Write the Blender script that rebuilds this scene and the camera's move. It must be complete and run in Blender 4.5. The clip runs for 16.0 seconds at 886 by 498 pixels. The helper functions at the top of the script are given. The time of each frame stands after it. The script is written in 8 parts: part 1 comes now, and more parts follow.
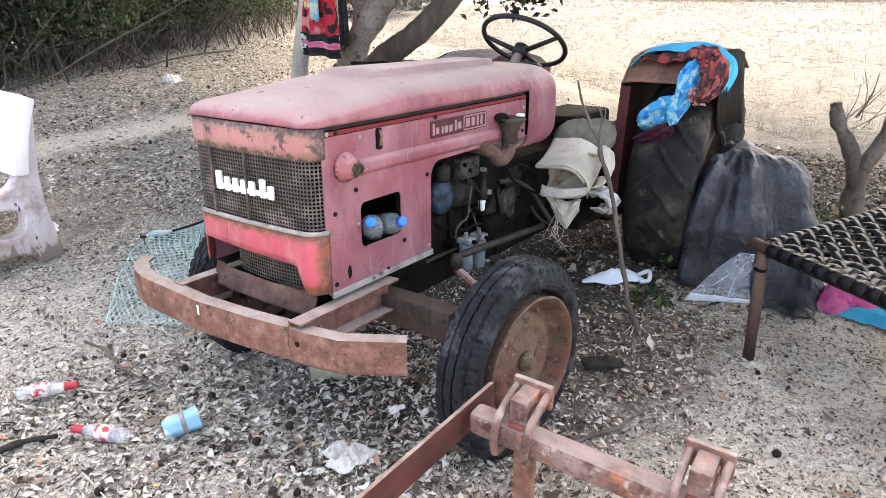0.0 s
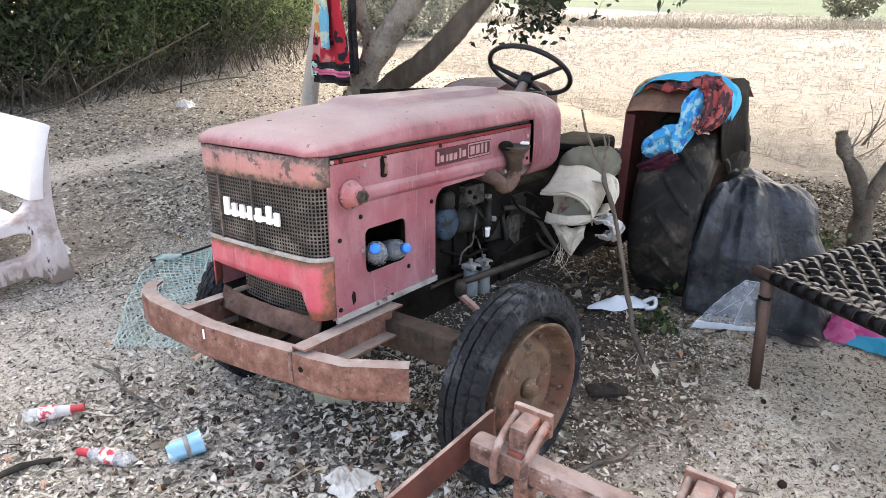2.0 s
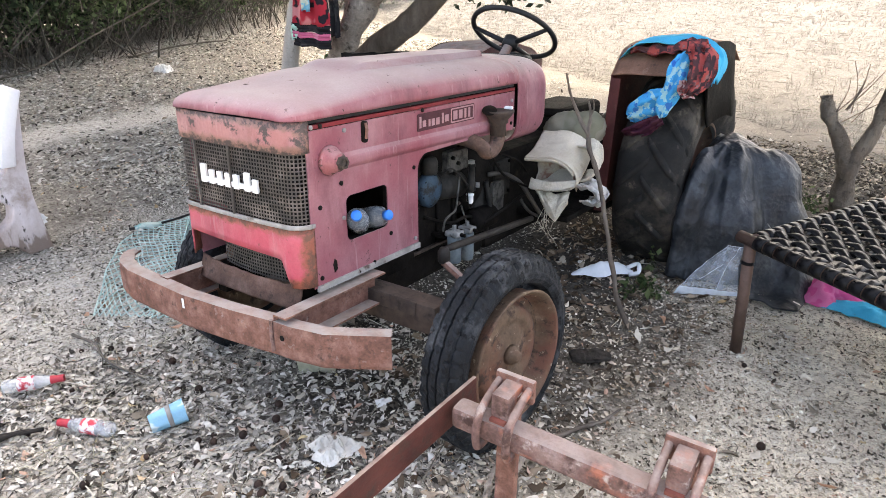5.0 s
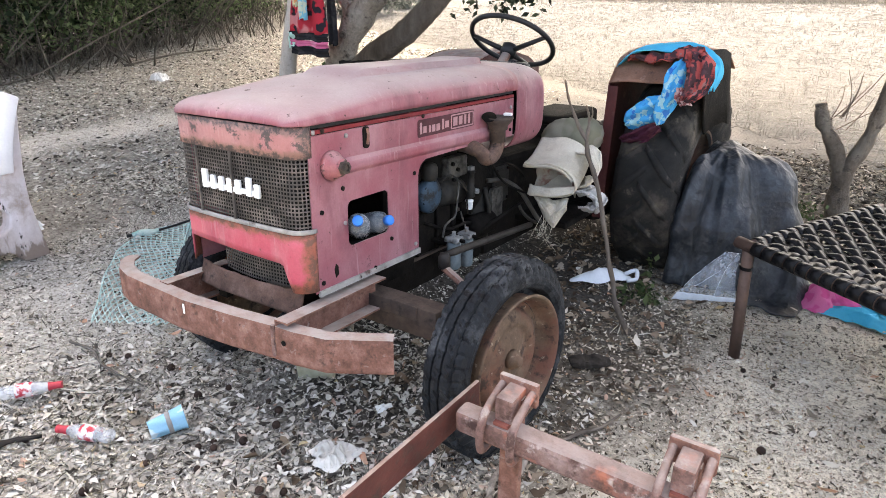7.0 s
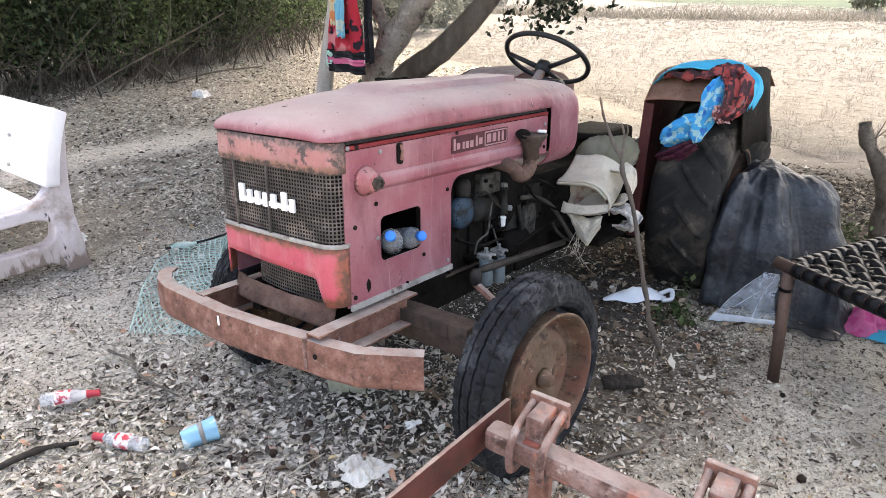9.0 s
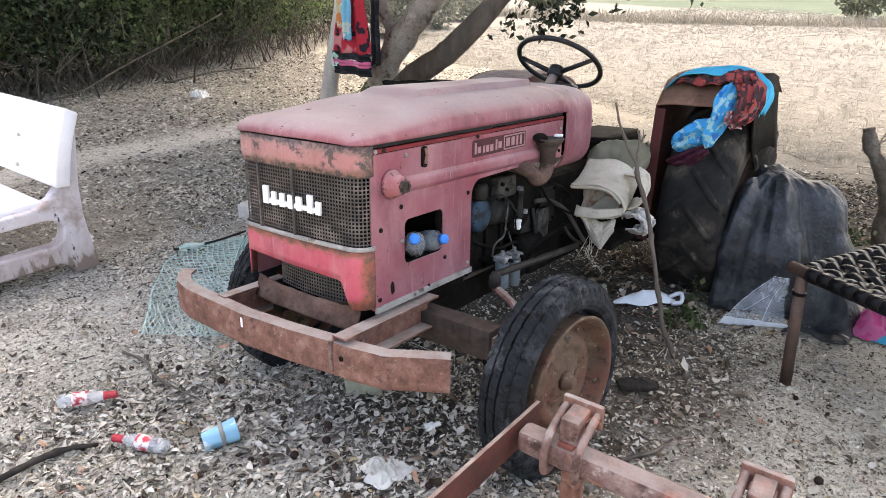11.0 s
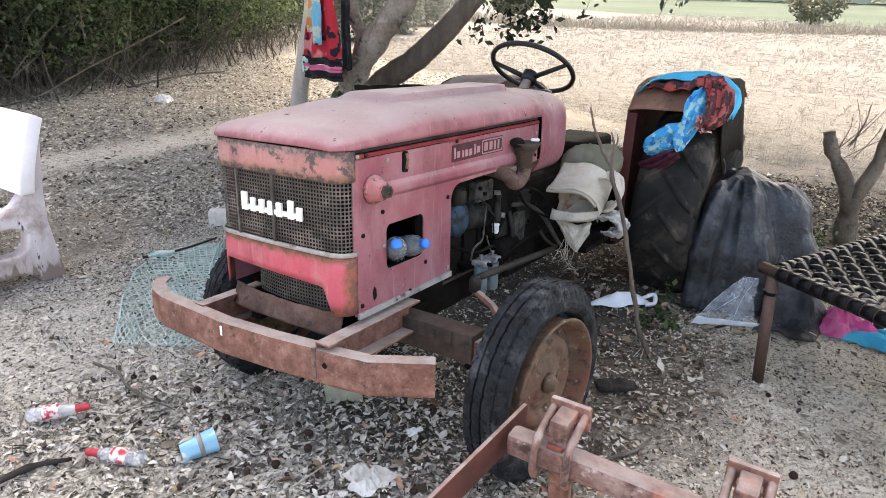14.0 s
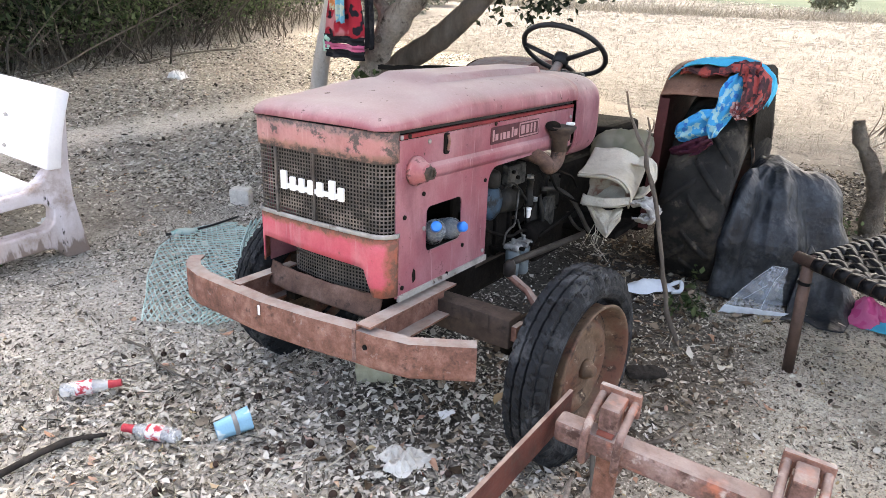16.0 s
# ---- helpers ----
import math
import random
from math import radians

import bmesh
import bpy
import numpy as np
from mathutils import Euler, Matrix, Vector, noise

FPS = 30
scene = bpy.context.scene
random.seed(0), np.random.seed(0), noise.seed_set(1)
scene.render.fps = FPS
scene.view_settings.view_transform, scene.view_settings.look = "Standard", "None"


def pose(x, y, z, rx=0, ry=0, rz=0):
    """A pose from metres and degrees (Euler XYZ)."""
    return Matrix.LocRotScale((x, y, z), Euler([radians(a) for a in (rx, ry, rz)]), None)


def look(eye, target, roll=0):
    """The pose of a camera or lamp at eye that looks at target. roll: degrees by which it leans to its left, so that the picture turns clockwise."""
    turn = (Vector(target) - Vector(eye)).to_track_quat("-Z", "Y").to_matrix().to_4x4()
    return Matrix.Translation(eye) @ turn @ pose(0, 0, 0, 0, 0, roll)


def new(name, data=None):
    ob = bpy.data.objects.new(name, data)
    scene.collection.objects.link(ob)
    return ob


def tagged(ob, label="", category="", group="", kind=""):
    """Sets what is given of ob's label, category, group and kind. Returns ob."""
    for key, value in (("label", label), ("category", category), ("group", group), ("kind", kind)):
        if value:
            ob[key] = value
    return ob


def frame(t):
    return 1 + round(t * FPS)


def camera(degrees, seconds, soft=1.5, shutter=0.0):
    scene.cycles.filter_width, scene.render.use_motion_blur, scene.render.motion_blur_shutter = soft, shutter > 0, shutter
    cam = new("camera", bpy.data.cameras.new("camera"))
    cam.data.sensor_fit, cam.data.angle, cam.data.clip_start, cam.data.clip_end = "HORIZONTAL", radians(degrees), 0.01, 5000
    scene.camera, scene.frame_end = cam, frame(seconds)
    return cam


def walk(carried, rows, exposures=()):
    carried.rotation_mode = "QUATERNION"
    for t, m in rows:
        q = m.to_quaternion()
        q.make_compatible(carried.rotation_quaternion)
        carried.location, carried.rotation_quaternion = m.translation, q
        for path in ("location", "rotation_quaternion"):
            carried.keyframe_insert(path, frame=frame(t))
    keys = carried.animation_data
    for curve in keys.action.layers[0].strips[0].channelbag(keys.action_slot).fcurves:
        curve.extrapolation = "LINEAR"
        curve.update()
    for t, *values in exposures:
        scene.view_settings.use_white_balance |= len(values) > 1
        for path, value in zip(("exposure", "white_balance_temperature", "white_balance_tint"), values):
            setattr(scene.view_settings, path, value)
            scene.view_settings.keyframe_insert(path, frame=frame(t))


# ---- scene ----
cam = camera(67.4, 16.0, 0.6)
PATH = [
    (0, (1.688, -1.382, 1.603), (0.611, 0.1, 0.799), -0.0),
    (0.5, (1.534, -1.185, 1.527), (0.435, 0.292, 0.747), 0.0),
    (1, (1.426, -1.042, 1.469), (0.321, 0.444, 0.715), 0.3),
    (1.5, (1.631, -1.286, 1.577), (0.512, 0.182, 0.806), -0.6),
    (2, (1.716, -1.382, 1.621), (0.599, 0.104, 0.883), 0.0),
    (2.5, (1.717, -1.38, 1.619), (0.622, 0.088, 0.815), -0.1),
    (3, (1.718, -1.384, 1.62), (0.617, 0.089, 0.834), -0.0),
    (3.5, (1.716, -1.378, 1.613), (0.612, 0.077, 0.798), -0.2),
    (4, (1.707, -1.379, 1.612), (0.588, 0.074, 0.814), 0.5),
    (4.5, (1.711, -1.375, 1.607), (0.597, 0.072, 0.789), 0.4),
    (5, (1.711, -1.356, 1.61), (0.651, 0.124, 0.781), 0.2),
    (5.2, (1.707, -1.367, 1.607), (0.661, 0.134, 0.799), 0.0),
    (7.3, (1.698, -1.378, 1.597), (0.642, 0.119, 0.794), 0.6),
    (7.5, (1.698, -1.376, 1.592), (0.631, 0.113, 0.79), 1.2),
    (8, (1.702, -1.376, 1.599), (0.552, 0.068, 0.829), -0.6),
    (8.5, (1.704, -1.378, 1.601), (0.555, 0.078, 0.853), -0.3),
    (9, (1.699, -1.376, 1.599), (0.557, 0.079, 0.84), 0.0),
    (9.2, (1.702, -1.375, 1.596), (0.561, 0.086, 0.846), 0.3),
    (11.3, (1.613, -1.458, 1.609), (0.492, 0.016, 0.854), 0.6),
    (11.5, (1.628, -1.442, 1.607), (0.498, 0.022, 0.846), 0.5),
    (12, (1.667, -1.407, 1.602), (0.486, 0.019, 0.847), 0.1),
    (12.5, (1.69, -1.386, 1.595), (0.487, 0.017, 0.83), -0.2),
    (13, (1.673, -1.397, 1.595), (0.527, 0.045, 0.817), 0.7),
    (13.5, (1.603, -1.459, 1.607), (0.531, 0.061, 0.871), 1.3),
    (14, (1.577, -1.484, 1.609), (0.533, 0.052, 0.868), 1.1),
    (14.5, (1.609, -1.442, 1.597), (0.545, 0.074, 0.842), 2.5),
    (15, (1.63, -1.391, 1.587), (0.445, 0.009, 0.789), 1.2),
    (15.5, (1.595, -1.411, 1.601), (0.415, 0.036, 0.884), 0.9),
    (16, (1.468, -1.541, 1.601), (0.427, -0.026, 0.811), 2.1),
]
EXPOSURES = [(0, 3.35, 7800, 8), (2, 3.22, 7800, 8), (5, 3.2, 7800, 8), (7.5, 3.22, 7800, 8), (9, 3.16, 7800, 8), (11.5, 3.0, 7800, 8), (12.5, 3.04, 7800, 8), (14, 3.08, 7800, 8), (16, 3.16, 7800, 8)]
walk(cam, [(t, look(eye, target, roll)) for t, eye, target, roll in PATH], EXPOSURES)

# ---- sky and sun ----
SUN_ELEV, SUN_AZ = radians(56), radians(-20)      # azimuth from +y, positive towards +x
world = bpy.data.worlds.new("sky")
scene.world = world
world.use_nodes = True
wn = world.node_tree
sky = wn.nodes.new("ShaderNodeTexSky")
sky.sky_type, sky.sun_disc = "NISHITA", False
sky.sun_elevation, sky.sun_rotation = SUN_ELEV, SUN_AZ
sky.air_density, sky.dust_density, sky.ozone_density = 0.7, 6.0, 0.6
back = wn.nodes["Background"]
back.inputs["Strength"].default_value = 0.15
wn.links.new(sky.outputs[0], back.inputs["Color"])
sun_data = bpy.data.lights.new("sun", "SUN")
sun_data.energy, sun_data.angle, sun_data.color = 0.3, radians(3.0), (1.0, 0.98, 0.95)
sun = new("sun", sun_data)
sun_way = Vector((math.sin(SUN_AZ) * math.cos(SUN_ELEV), math.cos(SUN_AZ) * math.cos(SUN_ELEV), math.sin(SUN_ELEV)))
sun.matrix_world = look(sun_way * 30, (0, 0, 0))

# ---- building tools ----
def part(name, bm, material, parent=None, label="", smooth=False, thick=0.0, bevel=0.0):
    """One mesh object from a bmesh, under parent."""
    me = bpy.data.meshes.new(name)
    bmesh.ops.recalc_face_normals(bm, faces=bm.faces[:])
    bm.to_mesh(me)
    bm.free()
    return hang(name, me, material, parent, label, smooth, thick, bevel)


def hang(name, me, material, parent=None, label="", smooth=False, thick=0.0, bevel=0.0):
    me.materials.append(material)
    if smooth:
        me.polygons.foreach_set("use_smooth", [True] * len(me.polygons))
    ob = new(name, me)
    ob.parent = parent
    if label:
        ob["label"] = label
    if thick:
        m = ob.modifiers.new("thickness", "SOLIDIFY")
        m.thickness, m.offset = thick, 0.0
    if bevel:
        m = ob.modifiers.new("bevel", "BEVEL")
        m.width, m.segments, m.limit_method = bevel, 2, "ANGLE"
    return ob


def thing(name, label, category, m=None, group="", kind=""):
    ob = new(name)
    ob.empty_display_size = 0.1
    if m is not None:
        ob.matrix_basis = m
    return tagged(ob, label, category, group, kind)


def raw(name, verts, faces):
    me = bpy.data.meshes.new(name)
    me.from_pydata([tuple(v) for v in verts], [], faces)
    me.update()
    return me


def box(bm, x0, x1, y0, y1, z0, z1, m=None):
    vs = [Vector((x, y, z)) for x in (x0, x1) for y in (y0, y1) for z in (z0, z1)]
    vs = [bm.verts.new(m @ v if m is not None else v) for v in vs]
    for f in ((0, 1, 3, 2), (4, 6, 7, 5), (0, 4, 5, 1), (2, 3, 7, 6), (0, 2, 6, 4), (1, 5, 7, 3)):
        bm.faces.new([vs[i] for i in f])
    return bm


def B():
    return bmesh.new()


def tube(bm, pts, r, segs=8, caps=True):
    """A round bar along points; r is one radius or one per point."""
    pts = [Vector(p) for p in pts]
    rs = r if isinstance(r, (list, tuple)) else [r] * len(pts)
    side = None
    rings = []
    for i, p in enumerate(pts):
        d = (pts[min(i + 1, len(pts) - 1)] - pts[max(i - 1, 0)]).normalized()
        if side is None:
            side = d.orthogonal().normalized()
        side = (side - d * side.dot(d)).normalized()
        up = d.cross(side)
        rings.append([bm.verts.new(p + (side * math.cos(a) + up * math.sin(a)) * rs[i]) for a in [2 * math.pi * k / segs for k in range(segs)]])
    for a, b in zip(rings, rings[1:]):
        for k in range(segs):
            bm.faces.new((a[k], a[(k + 1) % segs], b[(k + 1) % segs], b[k]))
    if caps:
        bm.faces.new(rings[0][::-1])
        bm.faces.new(rings[-1])
    return bm


def curve_pts(pts, n=6):
    """Catmull-Rom through points."""
    p = [Vector(q) for q in pts]
    p = [p[0] * 2 - p[1]] + p + [p[-1] * 2 - p[-2]]
    out = []
    for i in range(1, len(p) - 2):
        for k in range(n):
            t = k / n
            a, b, c, d = p[i - 1], p[i], p[i + 1], p[i + 2]
            out.append(0.5 * (2 * b + (c - a) * t + (2 * a - 5 * b + 4 * c - d) * t * t + (3 * b - a - 3 * c + d) * t ** 3))
    out.append(p[-2])
    return out


def lathe(bm, profile, segs=32, m=None, wob=None):
    """Turns (radius, height) pairs round z, then places by m."""
    rings = []
    for r, h in profile:
        ring = []
        for k in range(segs):
            a = 2 * math.pi * k / segs
            rr = r + (wob(a, r, h) if wob else 0)
            v = Vector((rr * math.cos(a), rr * math.sin(a), h))
            ring.append(bm.verts.new(m @ v if m is not None else v))
        rings.append(ring)
    for a, b in zip(rings, rings[1:]):
        for k in range(segs):
            bm.faces.new((a[k], a[(k + 1) % segs], b[(k + 1) % segs], b[k]))
    return bm


def cap_lathe(bm, profile, segs=32, m=None):
    lathe(bm, [(0.0004, profile[0][1])] + list(profile) + [(0.0004, profile[-1][1])], segs, m)
    return bm


def sheet(bm, f, nu, nv, closed_u=False):
    """A grid surface from f(u, v), u and v from 0 to 1."""
    g = [[bm.verts.new(f(i / nu, j / nv)) for j in range(nv + 1)] for i in range(nu + (0 if closed_u else 1))]
    n = len(g)
    for i in range(nu):
        for j in range(nv):
            bm.faces.new((g[i][j], g[(i + 1) % n][j], g[(i + 1) % n][j + 1], g[i][j + 1]))
    return bm


def plate(bm, outline, holes=(), depth=0.004, m=None):
    """A flat plate in the xy plane with holes, thick along +z, placed by m."""
    edges = []
    for loop in (outline, *holes):
        vs = [bm.verts.new((a, b, 0)) for a, b in loop]
        edges += [bm.edges.new((vs[i], vs[(i + 1) % len(vs)])) for i in range(len(vs))]
    bmesh.ops.triangle_fill(bm, use_beauty=True, use_dissolve=False, edges=edges)
    made = bmesh.ops.extrude_face_region(bm, geom=bm.faces[:])
    bmesh.ops.translate(bm, verts=[v for v in made["geom"] if isinstance(v, bmesh.types.BMVert)], vec=(0, 0, depth))
    if m is not None:
        bmesh.ops.transform(bm, matrix=m, verts=bm.verts[:])
    return bm


def rounded(x0, y0, x1, y1, r, n=4):
    out = []
    for cx, cy, a0 in ((x1 - r, y1 - r, 0), (x0 + r, y1 - r, 90), (x0 + r, y0 + r, 180), (x1 - r, y0 + r, 270)):
        out += [(cx + r * math.cos(radians(a0 + 90 * k / n)), cy + r * math.sin(radians(a0 + 90 * k / n))) for k in range(n + 1)]
    return out


def wav(x, y, z=0.0, s=1.0):
    return noise.noise(Vector((x * s, y * s, z * s)))


def fbm(x, y, z=0.0, s=1.0, n=4):
    v, a = 0.0, 1.0
    for k in range(n):
        v += a * noise.noise(Vector((x * s, y * s, z * s + 7.3 * k)))
        s, a = s * 2.1, a * 0.5
    return v


def sstep(a, b, x):
    t = min(1.0, max(0.0, (x - a) / (b - a)))
    return t * t * (3 - 2 * t)


# ---- materials ----
class Nodes:
    def __init__(self, name):
        self.mat = bpy.data.materials.new(name)
        self.mat.use_nodes = True
        self.t = self.mat.node_tree
        self.p = self.t.nodes["Principled BSDF"]
        self.co = self.t.nodes.new("ShaderNodeTexCoord").outputs["Object"]

    def node(self, kind, **values):
        n = self.t.nodes.new(kind)
        for k, v in values.items():
            n.inputs[k].default_value = v
        return n

    def link(self, a, b):
        self.t.links.new(a, b)

    def noise(self, scale, detail=5.0, rough=0.6, stretch=None):
        n = self.node("ShaderNodeTexNoise", Scale=scale, Detail=detail, Roughness=rough)
        src = self.co
        if stretch:
            mp = self.node("ShaderNodeMapping")
            mp.inputs["Scale"].default_value = stretch
            self.link(src, mp.inputs["Vector"])
            src = mp.outputs[0]
        self.link(src, n.inputs["Vector"])
        return n.outputs["Fac"]

    def ramp(self, fac, stops):
        n = self.t.nodes.new("ShaderNodeValToRGB")
        e = n.color_ramp.elements
        while len(e) < len(stops):
            e.new(0.5)
        for el, (at, col) in zip(e, stops):
            el.position, el.color = at, (*col, 1.0)
        self.link(fac, n.inputs["Fac"])
        return n.outputs["Color"]

    def grade(self, fac, lo, hi, a=0.0, b=1.0):
        n = self.t.nodes.new("ShaderNodeMapRange")
        n.clamp = True
        for k, v in (("From Min", lo), ("From Max", hi), ("To Min", a), ("To Max", b)):
            n.inputs[k].default_value = v
        self.link(fac, n.inputs["Value"])
        return n.outputs["Result"]

    def mix(self, fac, a, b, blend="MIX"):
        n = self.t.nodes.new("ShaderNodeMix")
        n.data_type, n.blend_type = "RGBA", blend
        for sock, v in ((n.inputs["Factor"], fac), (n.inputs["A"], a), (n.inputs["B"], b)):
            if isinstance(v, (int, float)):
                sock.default_value = v
            elif isinstance(v, tuple):
                sock.default_value = (*v, 1.0)
            else:
                self.link(v, sock)
        return n.outputs["Result"]

    def math(self, op, a, b=0.0):
        n = self.t.nodes.new("ShaderNodeMath")
        n.operation = op
        for sock, v in zip(n.inputs, (a, b)):
            if isinstance(v, (int, float)):
                sock.default_value = v
            else:
                self.link(v, sock)
        return n.outputs[0]

    def bump(self, height, strength, dist=0.01):
        n = self.node("ShaderNodeBump", Strength=strength, Distance=dist)
        self.link(height, n.inputs["Height"])
        self.link(n.outputs[0], self.p.inputs["Normal"])

    def done(self, colour, rough=0.7, metal=0.0, spec=0.4):
        for sock, v in ((self.p.inputs["Base Color"], colour), (self.p.inputs["Roughness"], rough), (self.p.inputs["Metallic"], metal)):
            if isinstance(v, (int, float)):
                sock.default_value = v
            elif isinstance(v, tuple):
                sock.default_value = (*v, 1.0)
            else:
                self.link(v, sock)
        self.p.inputs["Specular IOR Level"].default_value = spec
        return self.mat


def worn(name, stops, scale=6.0, rough=0.75, spots=(), bump=0.3, bscale=90.0, bdist=0.004, metal=0.0, spec=0.22, vary=0.0, island=False, fine=0.25, stretch=None, dust=None):
    """A surface with two scales of colour, blotches and fine relief."""
    n = Nodes(name)
    c = n.ramp(n.noise(scale, 6, 0.62, stretch), stops)
    g = n.noise(bscale, 4, 0.7)
    c = n.mix(fine, c, n.ramp(g, [(0.3, (0.25, 0.25, 0.25)), (0.7, (1, 1, 1))]), "MULTIPLY")
    for colour, s, lo, hi in spots:
        c = n.mix(n.grade(n.noise(s, 7, 0.65), lo, hi), c, colour)
    if dust:
        sep = n.t.nodes.new("ShaderNodeSeparateXYZ")
        n.link(n.t.nodes.new("ShaderNodeNewGeometry").outputs["Normal"], sep.inputs[0])
        lie = n.math("MULTIPLY", n.grade(sep.outputs["Z"], 0.4, 0.95), n.grade(n.noise(12, 6, 0.65), 0.3, 0.6, 0.3, 0.85))
        c = n.mix(lie, c, dust)
    if vary:
        if island:
            r = n.t.nodes.new("ShaderNodeNewGeometry").outputs["Random Per Island"]
        else:
            r = n.t.nodes.new("ShaderNodeObjectInfo").outputs["Random"]
        c = n.mix(1.0, c, n.ramp(r, [(0.0, (1 - vary,) * 3), (1.0, (1, 1, 1))]), "MULTIPLY")
    n.bump(g, bump, bdist)
    return n.done(c, n.grade(g, 0.3, 0.7, rough - 0.08, min(1.0, rough + 0.1)), metal, spec)


def leafy(name, stops, rough=0.6, thin=0.25):
    """Leaves: a colour for each island, light passing through."""
    n = Nodes(name)
    r = n.t.nodes.new("ShaderNodeNewGeometry").outputs["Random Per Island"]
    c = n.mix(0.35, n.ramp(r, stops), n.ramp(n.noise(40, 3), [(0.3, (0.4, 0.4, 0.35)), (0.7, (1, 1, 1))]), "MULTIPLY")
    m = n.done(c, rough, 0.0, 0.1)
    if thin:
        tr = n.t.nodes.new("ShaderNodeBsdfTranslucent")
        n.link(c, tr.inputs["Color"])
        ms = n.node("ShaderNodeMixShader", Fac=thin)
        n.link(n.p.outputs[0], ms.inputs[1])
        n.link(tr.outputs[0], ms.inputs[2])
        n.link(ms.outputs[0], n.t.nodes["Material Output"].inputs["Surface"])
    return m


def dusty_paint(name, paint, faded, rust, dust, lo=0.62, hi=0.7, dust_amount=0.75, rough=0.55, edges=None, bare=(0.25, 0.14, 0.118)):
    """Faded red paint: bleached patches, rust chips, and dust lying on what faces up."""
    n = Nodes(name)
    c = n.mix(n.grade(n.noise(3.0, 6, 0.6), 0.35, 0.62), paint, faded)
    c = n.mix(n.math("MULTIPLY", n.grade(n.noise(9.0, 5, 0.6, (1, 1, 0.3)), 0.5, 0.7), 0.3), c, (0.5, 0.31, 0.32))
    grime = tuple(0.42 * q for q in paint)
    c = n.mix(n.math("MULTIPLY", n.grade(n.noise(5.5, 8, 0.7, (1, 1, 0.5)), 0.5, 0.68), 0.55), c, grime)
    c = n.mix(n.math("MULTIPLY", n.grade(n.noise(60.0, 3, 0.5, (1, 1, 0.06)), 0.62, 0.72), 0.3), c, (0.52, 0.36, 0.37))
    g = n.t.nodes.new("ShaderNodeNewGeometry")
    sep = n.t.nodes.new("ShaderNodeSeparateXYZ")
    n.link(g.outputs["Normal"], sep.inputs[0])
    up = n.grade(sep.outputs["Z"], 0.45, 1.0)
    d = n.math("MULTIPLY", up, n.grade(n.noise(3.0, 4, 0.5), 0.3, 0.65, 0.62 * dust_amount, dust_amount))
    c = n.mix(d, c, dust)
    fine = n.noise(140, 4, 0.7)
    c = n.mix(0.22, c, n.ramp(fine, [(0.3, (0.3, 0.3, 0.3)), (0.7, (1, 1, 1))]), "MULTIPLY")
    chip = n.math("MAXIMUM", n.grade(n.noise(14, 9, 0.72), lo, hi), n.grade(n.noise(45, 4, 0.6), 0.71, 0.74))
    if edges:
        low, high, wide = edges
        at = n.t.nodes.new("ShaderNodeSeparateXYZ")
        n.link(n.co, at.inputs[0])
        near = n.math("MINIMUM", n.math("SUBTRACT", at.outputs["Z"], low), n.math("SUBTRACT", high, at.outputs["Z"]))
        near = n.math("MINIMUM", near, n.math("SUBTRACT", 0.31, n.math("ABSOLUTE", at.outputs["X"])))
        eaten = n.grade(n.math("ADD", near, n.math("MULTIPLY", n.math("SUBTRACT", n.noise(26, 6, 0.7), 0.5), wide * 2.2)), wide * 0.3, wide, 1.0, 0.0)
        c = n.mix(n.grade(eaten, 0.0, 0.7), c, bare)
        chip = n.math("MAXIMUM", chip, n.math("MULTIPLY", n.grade(eaten, 0.5, 0.9), n.grade(n.noise(30, 5, 0.7), 0.42, 0.55)))
    c = n.mix(chip, c, rust)
    n.bump(n.math("ADD", n.math("MULTIPLY", fine, 0.4), n.math("MULTIPLY", chip, -0.5)), 0.25, 0.003)
    return n.done(c, n.grade(chip, 0, 1, rough, 0.9), 0.0, 0.35)


RED = dusty_paint("faded_red_paint", (0.238, 0.062, 0.082), (0.315, 0.138, 0.16), (0.06, 0.035, 0.03), (0.43, 0.36, 0.345), 0.63, 0.67, dust_amount=0.85)
RED_NOSE = dusty_paint("rusting_red_paint", (0.34, 0.115, 0.118), (0.42, 0.22, 0.205), (0.085, 0.07, 0.065), (0.42, 0.35, 0.32), 0.54, 0.6, 0.5, edges=(1.022, 1.118, 0.03))
RED_LOWER = dusty_paint("crimson_paint", (0.48, 0.04, 0.085), (0.5, 0.12, 0.15), (0.15, 0.075, 0.055), (0.46, 0.38, 0.34), 0.64, 0.7, 0.3, edges=(0.58, 0.781, 0.03), bare=(0.27, 0.085, 0.055))
RED_RAIL = worn("fresh_red_paint", [(0.3, (0.12, 0.012, 0.015)), (0.7, (0.22, 0.028, 0.033))], 5, 0.5, [((0.07, 0.04, 0.03), 12, 0.6, 0.68)])
RUST = worn("rusty_steel", [(0.25, (0.1, 0.049, 0.037)), (0.5, (0.245, 0.122, 0.092)), (0.75, (0.37, 0.215, 0.175))], 18, 0.85,
            [((0.3, 0.22, 0.2), 38, 0.6, 0.72), ((0.06, 0.036, 0.03), 24, 0.58, 0.7)], 0.6, 130, fine=0.5, dust=(0.36, 0.325, 0.3))
RUST_RED = worn("rusty_red_oxide", [(0.3, (0.13, 0.04, 0.032)), (0.6, (0.25, 0.085, 0.065)), (0.8, (0.34, 0.17, 0.14))], 6, 0.8,
                [((0.32, 0.22, 0.2), 5, 0.55, 0.72), ((0.06, 0.035, 0.03), 20, 0.6, 0.7)], 0.4, 110)
DUST = (0.27, 0.22, 0.2)
